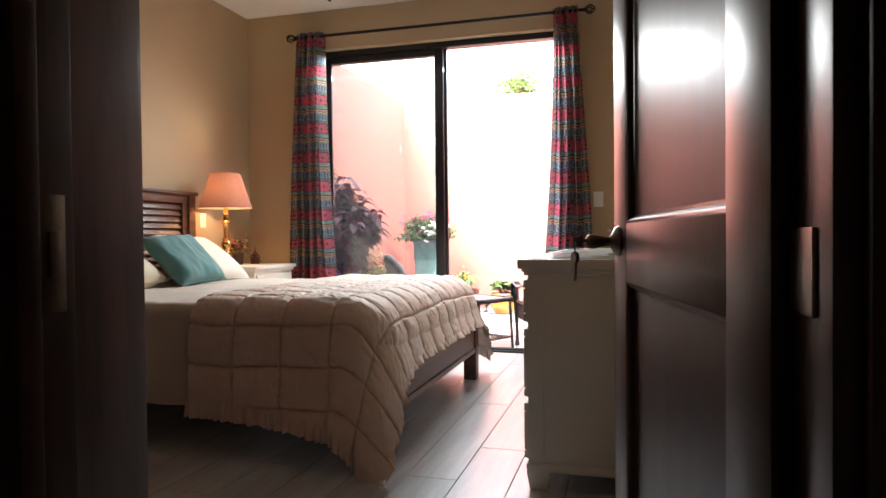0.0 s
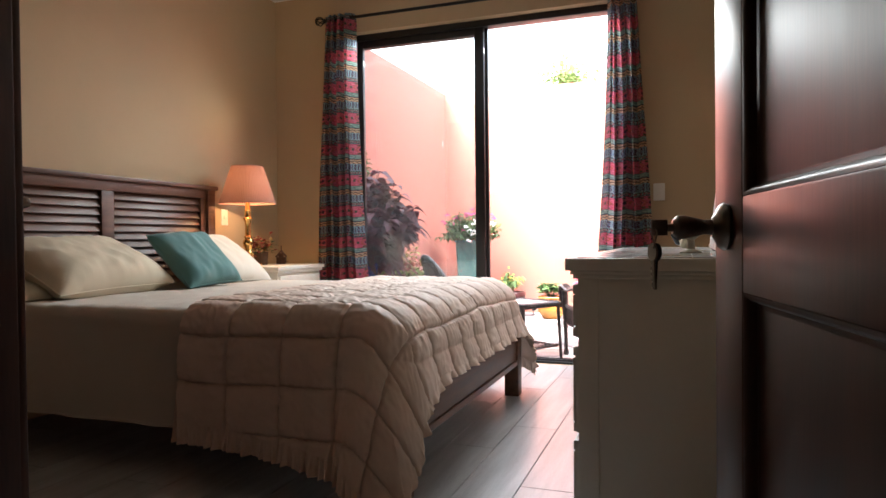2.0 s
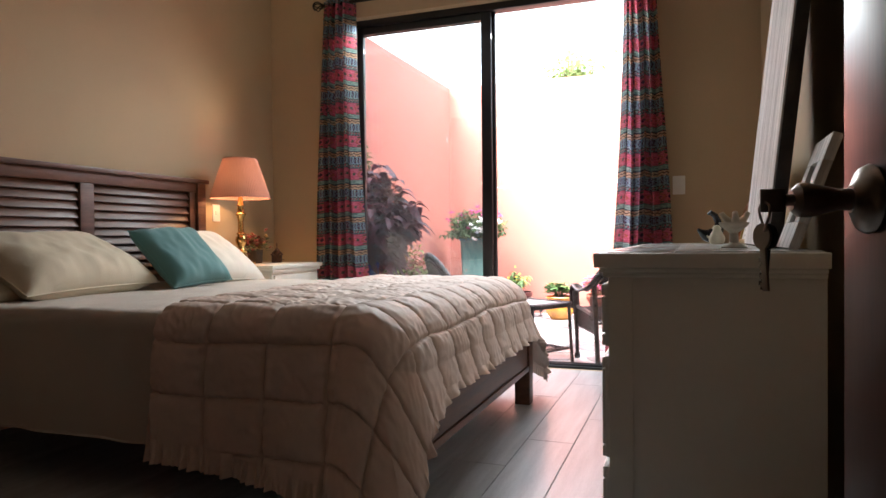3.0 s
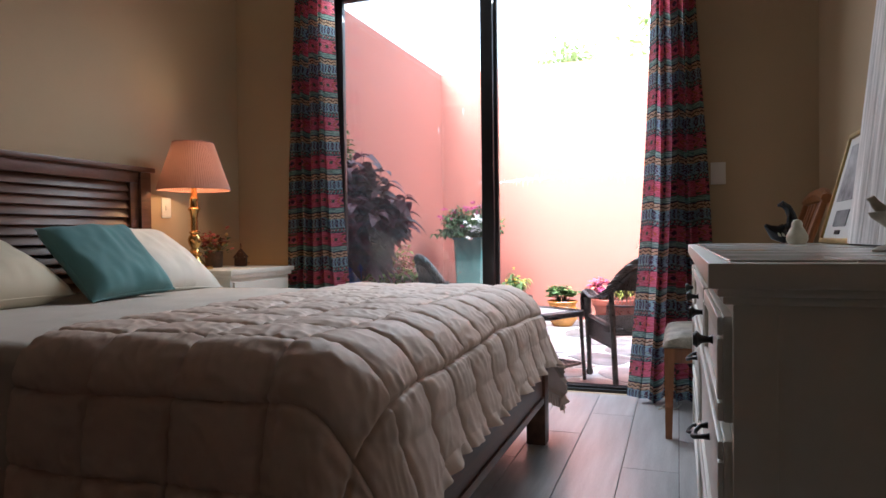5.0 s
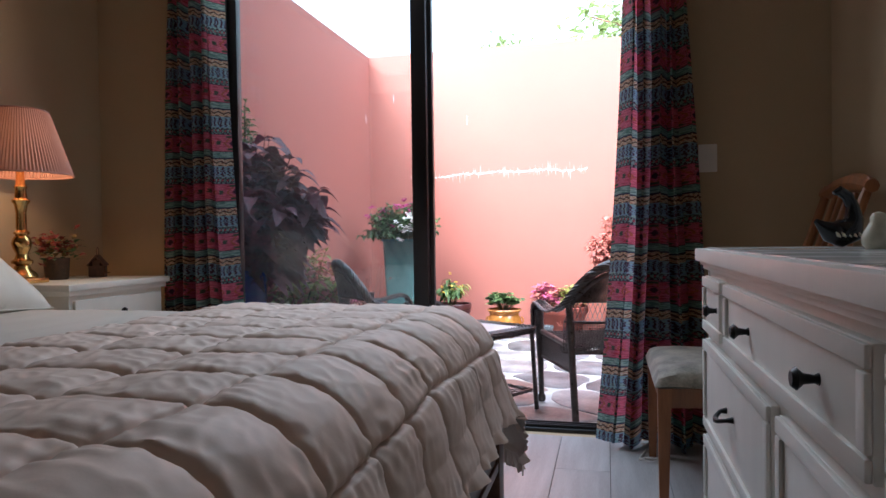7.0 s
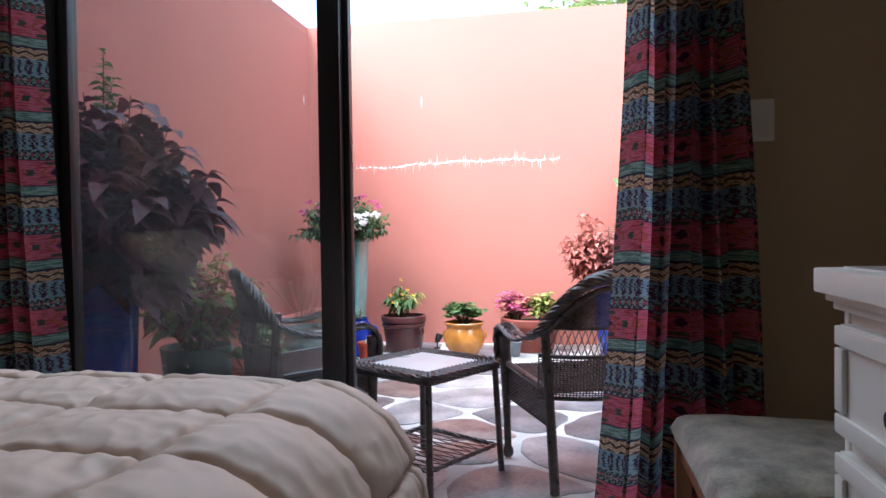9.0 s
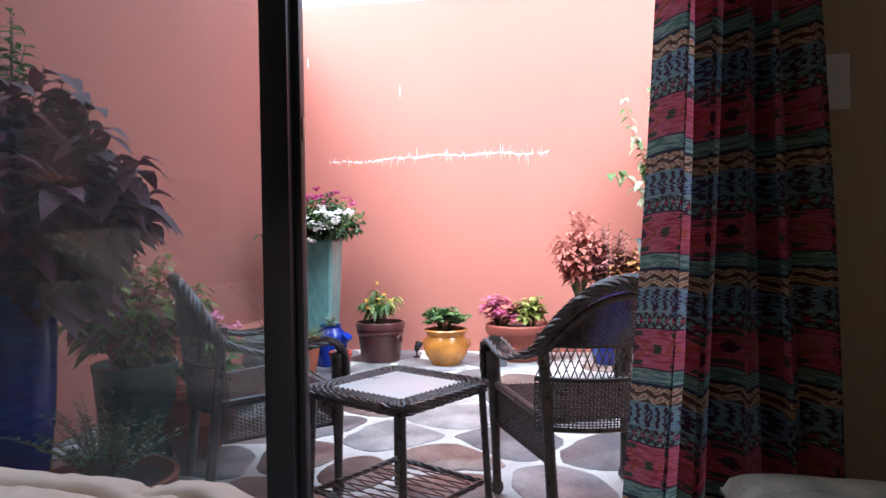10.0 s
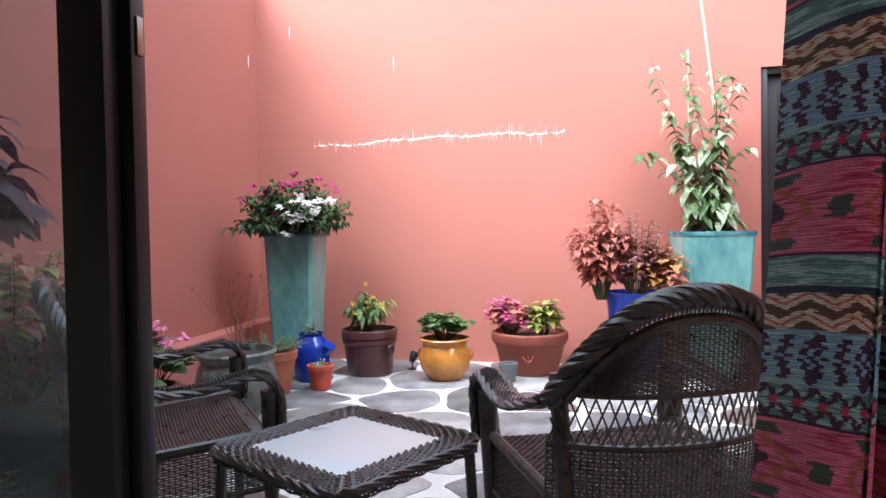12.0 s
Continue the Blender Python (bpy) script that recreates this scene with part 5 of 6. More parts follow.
# dark door in the far wall
d2 = thing("door_2", "closed black metal patio door with a sunk panel", "door", ((DOOR2_L + DOOR2_R) / 2, FAR, PATIO), kind="structure")
part("frame", box((DOOR2_L, FAR + 0.02, PATIO), (DOOR2_L + 0.05, FAR + 0.14, DOOR2_T), 0.004), BLACK_METAL, d2)
part("frame", box((DOOR2_R - 0.05, FAR + 0.02, PATIO), (DOOR2_R, FAR + 0.14, DOOR2_T), 0.004), BLACK_METAL, d2)
part("frame", box((DOOR2_L + 0.05, FAR + 0.02, DOOR2_T - 0.05), (DOOR2_R - 0.05, FAR + 0.14, DOOR2_T), 0.004), BLACK_METAL, d2)
part("leaf", box((DOOR2_L + 0.05, FAR + 0.06, PATIO), (DOOR2_R - 0.05, FAR + 0.10, DOOR2_T - 0.05), 0.003), BLACK_METAL, d2)
for za, zb in ((0.05, 0.9), (1.0, 1.9)):
    part("panel_frame", box((DOOR2_L + 0.13, FAR + 0.048, za), (DOOR2_R - 0.13, FAR + 0.062, zb), 0.004), BLACK_METAL, d2)

# ---- pots ----
TEAL_GLAZE = mat("teal_glaze", (0.115, 0.31, 0.32), 0.2, vary=0.3, scale=3, fine=25, stretch=(1, 1, 0.5), bump=0.05, second=(0.20, 0.40, 0.37))
RIM_GLAZE = mat("blue_green_rim_glaze", (0.05, 0.20, 0.30), 0.2, vary=0.4, scale=12, fine=40, bump=0.05, second=(0.14, 0.34, 0.36))
BLUE_GLAZE = mat("cobalt_glaze", (0.012, 0.035, 0.30), 0.18, vary=0.3, scale=6, bump=0.04)
DARK_GREEN_GLAZE = mat("green_glaze", (0.06, 0.15, 0.13), 0.25, vary=0.3, scale=5, bump=0.05, second=(0.10, 0.22, 0.19))
BROWN_GLAZE = mat("oxblood_brown_glaze", (0.06, 0.019, 0.018), 0.35, vary=0.25, scale=8, bump=0.08)
ORANGE_GLAZE = mat("amber_glaze", (0.42, 0.155, 0.022), 0.22, vary=0.3, scale=7, bump=0.06, second=(0.50, 0.22, 0.04))
TERRACOTTA = mat("terracotta", (0.32, 0.105, 0.055), 0.8, vary=0.2, scale=7, bump=0.25)
RED_CLAY = mat("red_clay", (0.23, 0.055, 0.035), 0.7, vary=0.2, scale=7, bump=0.2)
RED_PLASTIC = mat("red_pot", (0.38, 0.06, 0.03), 0.5, vary=0.15, scale=8, bump=0.05)
MOTTLED = mat("mottled_dark_glaze", (0.035, 0.045, 0.05), 0.3, vary=0.8, scale=14, fine=60, bump=0.15, second=(0.16, 0.20, 0.19))
SOIL = mat("dark_soil", (0.03, 0.02, 0.014), 0.95, vary=0.5, scale=50, bump=1.0)
P = PATIO + 0.001


def round_pot(name, label, at, rings, material, group="patio pots", soil=None, n=36):
    """A turned pot: outer (radius, height) pairs up to the rim, hollow, with earth in it."""
    x, y = at
    t = thing(name, label, "plant pot", (x, y, P), group=group)
    h, r = rings[-1][1], rings[-1][0]
    prof = [(0.0, P)] + [(a, P + b_) for a, b_ in rings] + [(r - 0.014, P + h), (r - 0.02, P + h - 0.05), (0.0, P + h - 0.055)]
    part("vessel", lathe(prof, n, x, y), material, t)
    s = lathe([(0.0, P + h - 0.035), (0.5 * r, P + h - 0.032), (r - 0.018, P + h - 0.038)], 20, x, y)
    part("soil", s, SOIL, t)
    return t


def square_pot(name, label, at, w_top, w_bot, h, rz, material, group="patio pots"):
    x, y = at
    t = thing(name, label, "planter", (x, y, P), rz, group=group, world_built=False)
    bm = bmesh.new()
    prof = [(w_bot * 0.97, 0), (w_bot, 0.012), (w_top - 0.01, h - 0.03), (w_top, h - 0.026), (w_top, h), (w_top - 0.05, h), (w_top - 0.06, h - 0.06)]
    loops = []
    for w, z in prof:
        c, k = w / 2, min(0.02, w * 0.06)
        loops.append([bm.verts.new((sx, sy, z)) for sx, sy in ((-c + k, -c), (c - k, -c), (c, -c + k), (c, c - k), (c - k, c), (-c + k, c), (-c, c - k), (-c, -c + k))])
    bm.faces.new(loops[0][::-1])
    bm.faces.new(loops[-1])
    for a, b_ in zip(loops, loops[1:]):
        for k in range(8):
            bm.faces.new((a[k], a[(k + 1) % 8], b_[(k + 1) % 8], b_[k]))
    part("vessel", bm, material, t)
    rim_b = bmesh.new()
    for a, b_ in (((-1, -1), (1, -1)), ((1, -1), (1, 1)), ((1, 1), (-1, 1)), ((-1, 1), (-1, -1))):
        o_, k_ = w_top / 2 + 0.0015, w_top / 2 - 0.018
        bm_box(rim_b, (min(a[0], b_[0]) * (o_ if a[0] != b_[0] else (o_ if a[0] < 0 else -k_)), min(a[1], b_[1]) * (o_ if a[1] != b_[1] else (o_ if a[1] < 0 else -k_)), h - 0.022), (max(a[0], b_[0]) * (o_ if a[0] != b_[0] else (o_ if a[0] > 0 else -k_)), max(a[1], b_[1]) * (o_ if a[1] != b_[1] else (o_ if a[1] > 0 else -k_)), h + 0.003), 0.003)
    part("rim", rim_b, RIM_GLAZE, t, "deeper blue glazed rim")
    part("soil", box((-w_top / 2 + 0.03, -w_top / 2 + 0.03, h - 0.06), (w_top / 2 - 0.03, w_top / 2 - 0.03, h - 0.035), 0.005), SOIL, t)
    return t


# ---- plants ----
def leaf_mat(name, a, b_, rough=0.58, trans=0.25):
    return mat(name, a, rough, vary=0.4, scale=38, fine=110, bump=0.15, second=b_, trans=trans)


G_DARK = leaf_mat("dark_green_leaf", (0.03, 0.065, 0.02), (0.06, 0.11, 0.035))
G_MID = leaf_mat("mid_green_leaf", (0.06, 0.12, 0.03), (0.12, 0.20, 0.06))
G_LIME = leaf_mat("lime_leaf", (0.20, 0.26, 0.05), (0.34, 0.36, 0.10))
G_GREY = leaf_mat("grey_green_leaf", (0.17, 0.22, 0.13), (0.34, 0.40, 0.26))
PURPLE = leaf_mat("purple_coleus_leaf", (0.05, 0.009, 0.017), (0.11, 0.022, 0.036))
PINKLEAF = leaf_mat("pink_coleus_leaf", (0.36, 0.05, 0.09), (0.50, 0.22, 0.14))
MAGENTA = leaf_mat("magenta_petals", (0.42, 0.015, 0.16), (0.55, 0.05, 0.26))
PINK = leaf_mat("pink_petals", (0.62, 0.16, 0.32), (0.72, 0.30, 0.45))
WHITE_P = leaf_mat("white_petals", (0.75, 0.74, 0.68), (0.8, 0.8, 0.76))
YELLOW_P = leaf_mat("yellow_petals", (0.60, 0.36, 0.03), (0.70, 0.48, 0.06))
G_TREE = leaf_mat("sunlit_tree_leaf", (0.12, 0.17, 0.055), (0.22, 0.27, 0.10), 0.5, 0.45)
STEM = mat("green_stem", (0.08, 0.09, 0.03), 0.7, vary=0.3, scale=20)
TWIG = mat("brown_twig", (0.16, 0.07, 0.045), 0.8, vary=0.3, scale=30)
STAKE = mat("pale_stake", (0.50, 0.42, 0.30), 0.7, vary=0.15, scale=20)


def big_leaf(bm, o, d, L, wide, rnd_, droop=0.5):
    """An ovate leaf of eight faces with a sunk midrib, bending down to its tip."""
    d = d.normalized()
    s = d.cross(Vector((0, 0, 1)))
    s = s.normalized() if s.length > 1e-3 else Vector((1, 0, 0))
    up = s.cross(d)
    tw = rnd_.uniform(-0.5, 0.5)
    s = (s * math.cos(tw) + up * math.sin(tw)).normalized()
    up = s.cross(d)
    rows = []
    for t, w in ((0.0, 0.05), (0.22, 0.75), (0.45, 1.0), (0.72, 0.66), (1.0, 0.0)):
        c = o + d * L * t - Vector((0, 0, droop * L * t * t))
        hw = L * wide * 0.5 * w
        if w == 0:
            rows.append([bm.verts.new(c)])
        else:
            rows.append([bm.verts.new(c + s * hw + up * hw * 0.3), bm.verts.new(c), bm.verts.new(c - s * hw + up * hw * 0.3)])
    for a, b_ in zip(rows, rows[1:]):
        if len(b_) == 3:
            bm.faces.new((a[0], a[1], b_[1], b_[0]))
            bm.faces.new((a[1], a[2], b_[2], b_[1]))
        else:
            bm.faces.new((a[0], a[1], b_[0]))
            bm.faces.new((a[1], a[2], b_[0]))


def bush(t, seed, base, stems, reach, size, wide, materials, droop=0.5, per=9, stem_r=0.004, stem_mat=None, gap=0.25):
    """Stems that rise and lean out from base, with paired leaves along them. reach: (radius x, radius y, height)."""
    r_ = random.Random(seed)
    sb = bmesh.new()
    leaves = [bmesh.new() for _ in materials]
    for k in range(stems):
        a, q = r_.uniform(0, math.tau), math.sqrt(r_.random())
        tip = Vector((base[0] + reach[0] * q * math.cos(a), base[1] + reach[1] * q * math.sin(a), base[2] + reach[2] * r_.uniform(0.55, 1.0) * (1 - 0.42 * q * q)))
        b0 = Vector((base[0] + 0.12 * reach[0] * math.cos(a), base[1] + 0.12 * reach[1] * math.sin(a), base[2]))
        mid = (b0 + tip) / 2 + Vector((0, 0, 0.16 * reach[2]))
        path = [b0 * (1 - s) ** 2 + mid * 2 * s * (1 - s) + tip * s * s for s in (0, 0.25, 0.5, 0.75, 1.0)]
        tube(path, [stem_r, stem_r * 0.9, stem_r * 0.8, stem_r * 0.6, stem_r * 0.4], 5, sb)
        li = r_.randrange(len(leaves))
        for m_ in range(per):
            s = gap + (1 - gap) * (m_ + r_.random() * 0.6) / per
            s = min(1, s)
            pnt = b0 * (1 - s) ** 2 + mid * 2 * s * (1 - s) + tip * s * s
            for sd in (0, math.pi):
                an = m_ * 1.57 + sd + r_.uniform(-0.5, 0.5)
                d = Vector((math.cos(an), math.sin(an), r_.uniform(0.0, 0.7)))
                big_leaf(leaves[li if r_.random() < 0.8 else r_.randrange(len(leaves))], pnt, d, size * r_.uniform(0.6, 1.2) * (1.1 - 0.45 * s), wide, r_, droop)
    tagged(part("stalk", sb, stem_mat or STEM, t), kind="stuff")
    for bm_, m_ in zip(leaves, materials):
        tagged(part("foliage", bm_, m_, t), kind="stuff")


def heads(t, seed, at, n, size, spread, material, name="blossoms"):
    bm_ = bmesh.new()
    r_ = random.Random(seed)
    for _ in range(n):
        o = Vector(at) + Vector((r_.gauss(0, spread[0]), r_.gauss(0, spread[1]), r_.gauss(0, spread[2])))
        blooms(bm_, o, 7, size, (size * 0.5, size * 0.5, size * 0.3), r_)
    tagged(part(name, bm_, material, t), kind="stuff")


def plant(name, label, at):
    return thing(name, label, "plant", at, group="patio plants")


# tall teal planter with lantana in the far corner
square_pot("tall_planter", "tall tapered teal glazed planter in the patio corner", (-2.795, 9.11), 0.365, 0.27, 1.02, 3, TEAL_GLAZE)
p = plant("flowering_lantana", "dense lantana bush with magenta and white flower heads", (-2.795, 9.11, P + 0.98))
bush(p, 31, (-2.79, 9.08, P + 0.95), 105, (0.44, 0.38, 0.50), 0.09, 0.52, [G_DARK, G_MID, G_DARK], 0.7, 10, gap=0.3)
bush(p, 32, (-2.80, 9.0, P + 0.98), 40, (0.46, 0.36, 0.20), 0.085, 0.5, [G_DARK], 1.0, 8, gap=0.5)
heads(p, 1, (-2.76, 9.0, P + 1.36), 18, 0.034, (0.17, 0.12, 0.03), MAGENTA, "magenta_blossoms")
heads(p, 2, (-2.62, 8.78, P + 1.19), 20, 0.038, (0.10, 0.05, 0.065), WHITE_P, "white_blossoms")
heads(p, 3, (-2.95, 8.9, P + 1.22), 6, 0.03, (0.12, 0.08, 0.05), MAGENTA, "magenta_blossoms")

# brown pot with peppers
bp_ = round_pot("brown_pot", "round oxblood glazed pot with ring mouldings", (-2.275, 9.18), [(0.155, 0), (0.16, 0.01), (0.185, 0.22), (0.197, 0.232), (0.197, 0.255), (0.19, 0.262), (0.202, 0.27), (0.204, 0.315), (0.198, 0.325)], BROWN_GLAZE)
part("side_ring", tube([(-2.09 + 0.01 * math.cos(a), 9.09 + 0.03 * math.cos(a), P + 0.19 + 0.03 * math.sin(a)) for a in [math.tau * q / 14 for q in range(15)]], 0.008, 8), BROWN_GLAZE, bp_)
p = plant("pepper_plant", "small pepper plant with drooping leaves and yellow buds", (-2.24, 9.24, P + 0.28))
bush(p, 41, (-2.275, 9.18, P + 0.28), 16, (0.18, 0.15, 0.37), 0.12, 0.42, [G_MID, G_LIME], 0.9, 7, gap=0.5)
heads(p, 4, (-2.275, 9.12, P + 0.50), 10, 0.018, (0.09, 0.07, 0.05), YELLOW_P, "yellow_buds")

# amber pot with geranium
ap = round_pot("amber_pot", "squat amber glazed clay pot with two small handles", (-1.70, 9.06), [(0.105, 0), (0.115, 0.012), (0.165, 0.08), (0.18, 0.135), (0.172, 0.185), (0.15, 0.225), (0.142, 0.24), (0.165, 0.262), (0.178, 0.278), (0.172, 0.286)], ORANGE_GLAZE)
for sg in (-1, 1):
    part("handle", tube([(-1.70 + sg * (0.17 + 0.022 * math.sin(a)), 9.08, P + 0.17 + 0.032 * math.cos(a)) for a in [math.pi * q / 8 for q in range(9)]], 0.008, 8), ORANGE_GLAZE, ap)
p = plant("geranium", "compact green geranium with rounded leaves", (-1.685, 9.08, P + 0.25))
bush(p, 51, (-1.70, 9.06, P + 0.25), 34, (0.20, 0.17, 0.24), 0.09, 0.95, [G_DARK, G_MID], 0.2, 4, gap=0.6)

# terracotta bowl with coleus
tb = round_pot("terracotta_bowl", "wide terracotta bowl with a raised lily emblem", (-1.135, 9.36), [(0.19, 0), (0.20, 0.012), (0.245, 0.2), (0.262, 0.215), (0.275, 0.24), (0.272, 0.285), (0.262, 0.295)], RED_CLAY, n=44)
em = bmesh.new()
for dx, tilt in ((-0.022, -28), (0.0, 0), (0.022, 28)):
    for _ in range(1):
        q0 = Vector((-1.135 + dx * 0.5, 9.36 - 0.228, P + 0.11))
        tube([q0, q0 + Vector((dx, -0.004, 0.03)), q0 + Vector((dx * 1.5, -0.008, 0.05 if tilt == 0 else 0.036))], [0.007, 0.009, 0.002], 6, em)
tube([(-1.16, 9.128, P + 0.11), (-1.11, 9.128, P + 0.11)], 0.006, 6, em)
tube([(-1.135, 9.13, P + 0.11), (-1.135, 9.137, P + 0.07)], [0.006, 0.003], 6, em)
part("emblem", em, RED_CLAY, tb)
p = plant("mixed_coleus", "pink and lime coleus mounded over a bowl", (-1.135, 9.36, P + 0.26))
bush(p, 61, (-1.27, 9.30, P + 0.25), 30, (0.18, 0.16, 0.36), 0.10, 0.7, [leaf_mat("rose_coleus", (0.30, 0.02, 0.10), (0.48, 0.10, 0.22)), leaf_mat("magenta_coleus", (0.34, 0.02, 0.13), (0.50, 0.14, 0.26)), PINKLEAF], 0.4, 6, gap=0.4)
bush(p, 62, (-1.03, 9.30, P + 0.25), 24, (0.16, 0.14, 0.31), 0.12, 0.62, [G_LIME], 0.5, 5, gap=0.4)

# cobalt pot with large coleus, behind the chair
round_pot("cobalt_pot", "round cobalt blue glazed pot", (-0.41, 9.22), [(0.11, 0), (0.12, 0.012), (0.175, 0.3), (0.19, 0.5), (0.2, 0.565), (0.205, 0.59)], BLUE_GLAZE)
p = plant("red_coleus", "large leggy red coleus with yellow-edged leaves", (-0.41, 9.22, P + 0.55))
bush(p, 71, (-0.64, 9.16, P + 0.54), 44, (0.24, 0.2, 0.76), 0.105, 0.62, [PINKLEAF, leaf_mat("rust_coleus", (0.28, 0.045, 0.06), (0.42, 0.15, 0.10))], 0.75, 10)
bush(p, 72, (-0.42, 9.12, P + 0.54), 46, (0.26, 0.2, 0.64), 0.075, 0.45, [leaf_mat("dusky_coleus", (0.17, 0.06, 0.07), (0.30, 0.13, 0.12))], 0.4, 10)
bush(p, 73, (-0.22, 9.12, P + 0.54), 18, (0.19, 0.16, 0.44), 0.12, 0.55, [leaf_mat("amber_coleus", (0.40, 0.16, 0.05), (0.50, 0.30, 0.10)), PINKLEAF], 0.5, 6)

# teal planter with a vine on two stakes, near the dark door
square_pot("teal_planter", "wide teal glazed planter by the dark door", (0.112, 9.43), 0.468, 0.36, 0.985, 4, TEAL_GLAZE)
p = plant("climbing_vine", "climbing vine with oval leaves tied to two pale stakes", (0.17, 9.43, P + 0.94))
for xa, xb, h in ((0.0, -0.02, 1.32), (0.26, 0.06, 1.75)):
    part("stake", tube([(xa, 9.46, P + 0.94), (xb, 9.5, P + 0.94 + h)], 0.009, 8), STAKE, p)
r_ = random.Random(81)
vs, vl = bmesh.new(), [bmesh.new(), bmesh.new()]
# each shoot: where it ends across the wall, how high, and how far its tip hangs back down
SHOOTS = ((-0.30, 2.12, 0.0), (-0.11, 2.22, 0.0), (0.0, 1.98, 0.0), (0.12, 2.08, 0.0), (0.36, 2.10, 0.42), (0.30, 2.08, 0.2), (-0.43, 1.56, 0.24), (-0.22, 1.78, 0.0), (0.22, 1.64, 0.05), (0.40, 1.50, 0.1), (-0.20, 1.40, 0.1), (0.05, 1.55, 0.0), (0.27, 1.30, 0.12), (-0.05, 1.25, 0.1), (-0.13, 1.62, 0.0))
for k, (x1_, top_z, hang) in enumerate(SHOOTS):
    x0_ = r_.uniform(-0.04, 0.24)
    z0_ = P + 0.95
    path = []
    for q in range(13):
        s = q / 12
        fall = hang * max(0.0, s - 0.7) / 0.3
        path.append(Vector((x0_ + (x1_ - x0_) * s ** 1.25 + 0.022 * math.sin(7 * s + k), 9.45 + 0.05 * math.sin(5 * s + k * 2), z0_ + (top_z - z0_) * min(1.0, s / 0.85 if hang else s) - fall)))
    tube(path, [0.0042 - 0.003 * q / 12 for q in range(13)], 5, vs)
    n_l = max(4, int((top_z - z0_) / 0.085))
    for m_ in range(n_l):
        s = 0.1 + 0.88 * m_ / n_l
        i0 = min(11, int(s * 12))
        pnt = path[i0].lerp(path[i0 + 1], s * 12 - i0)
        for sd in (0, math.pi):
            an = m_ * 2.4 + sd + r_.uniform(-0.5, 0.5)
            big_leaf(vl[r_.randrange(2)], pnt, Vector((math.cos(an), -0.25 - 0.5 * abs(math.sin(an)), r_.uniform(-0.5, 0.2))), (0.125 - 0.078 * max(0.0, (pnt.z - 1.0) / 1.2)) * r_.uniform(0.75, 1.2), 0.72, r_, 0.7)
tagged(part("stalk", vs, TWIG, p), kind="stuff")
tagged(part("foliage", vl[0], G_MID, p), kind="stuff")
tagged(part("foliage", vl[1], G_GREY, p), kind="stuff")

# cobalt urn, herb, small pots at the left wall
ur = round_pot("cobalt_urn", "cobalt blue strawberry urn with side spouts", (-2.62, 8.93), [(0.10, 0), (0.112, 0.01), (0.125, 0.12), (0.13, 0.2), (0.118, 0.26), (0.085, 0.295), (0.08, 0.31), (0.092, 0.325)], BLUE_GLAZE)
part("spout", tube([(-2.53, 8.9, P + 0.19), (-2.49, 8.885, P + 0.215), (-2.465, 8.875, P + 0.25)], [0.035, 0.034, 0.042], 14), BLUE_GLAZE, ur)
p = plant("sage_sprig", "thin grey-green sage sprig in a blue urn", (-2.62, 8.93, P + 0.28))
bush(p, 91, (-2.62, 8.93, P + 0.28), 4, (0.05, 0.05, 0.17), 0.05, 0.5, [G_GREY], 0.3, 5)
round_pot("small_red_pot", "small red nursery pot on the flagstones", (-2.46, 8.68), [(0.062, 0), (0.065, 0.008), (0.08, 0.125), (0.088, 0.128), (0.09, 0.155), (0.086, 0.158)], RED_PLASTIC)
p = plant("small_succulent", "small grey-green succulent in a red pot", (-2.46, 8.68, P + 0.12))
bush(p, 92, (-2.46, 8.68, P + 0.12), 8, (0.07, 0.07, 0.07), 0.045, 0.4, [G_GREY], 0.1, 4)
round_pot("terracotta_pot", "plain terracotta pot of bushy thyme", (-2.70, 8.52), [(0.085, 0), (0.09, 0.01), (0.128, 0.22), (0.138, 0.225), (0.142, 0.27), (0.136, 0.275)], TERRACOTTA)
p = plant("thyme", "bushy thyme with fine grey-green leaves", (-2.70, 8.52, P + 0.24))
bush(p, 93, (-2.72, 8.5, P + 0.24), 60, (0.27, 0.2, 0.17), 0.022, 0.35, [G_GREY, G_MID], 0.1, 14, 0.0018)
round_pot("mottled_pot", "large dark mottled glazed pot with a wide rim", (-2.68, 7.98), [(0.12, 0), (0.13, 0.012), (0.205, 0.12), (0.225, 0.2), (0.205, 0.29), (0.19, 0.315), (0.215, 0.35), (0.222, 0.365), (0.214, 0.375)], MOTTLED)
p = plant("dry_stems", "dry reddish flower stems rising from a dark pot", (-2.98, 8.62, P))
r_ = random.Random(95)
tw = bmesh.new()
rh = bmesh.new()
for k in range(9):
    a = r_.uniform(0, 6.28)
    q = Vector((-2.98 + 0.05 * math.cos(a), 8.62 + 0.05 * math.sin(a), P + 0.26))
    e = q + Vector((r_.gauss(0, 0.09), r_.gauss(0, 0.06), r_.uniform(0.25, 0.52)))
    m_ = (q + e) / 2 + Vector((r_.gauss(0, 0.02), 0, 0.03))
    tube([q, m_, e], [0.004, 0.003, 0.0016], 5, tw)
    tube([m_, m_ + Vector((r_.gauss(0, 0.06), 0, 0.09))], [0.0022, 0.001], 5, tw)
    blooms(rh, e, 3, 0.022, (0.01, 0.01, 0.008), r_)
tagged(part("stalk", tw, TWIG, p), kind="stuff")
tagged(part("flower_head", rh, DRIED_RED, p), kind="stuff")
round_pot("black_nursery_pot", "small black pot on the ledge end", (-2.98, 8.62), [(0.10, 0), (0.105, 0.01), (0.125, 0.26), (0.132, 0.28), (0.128, 0.285)], BLACK_GLAZE)
p = plant("pink_geranium", "pink geranium with broad green leaves", (-2.92, 7.55, P))
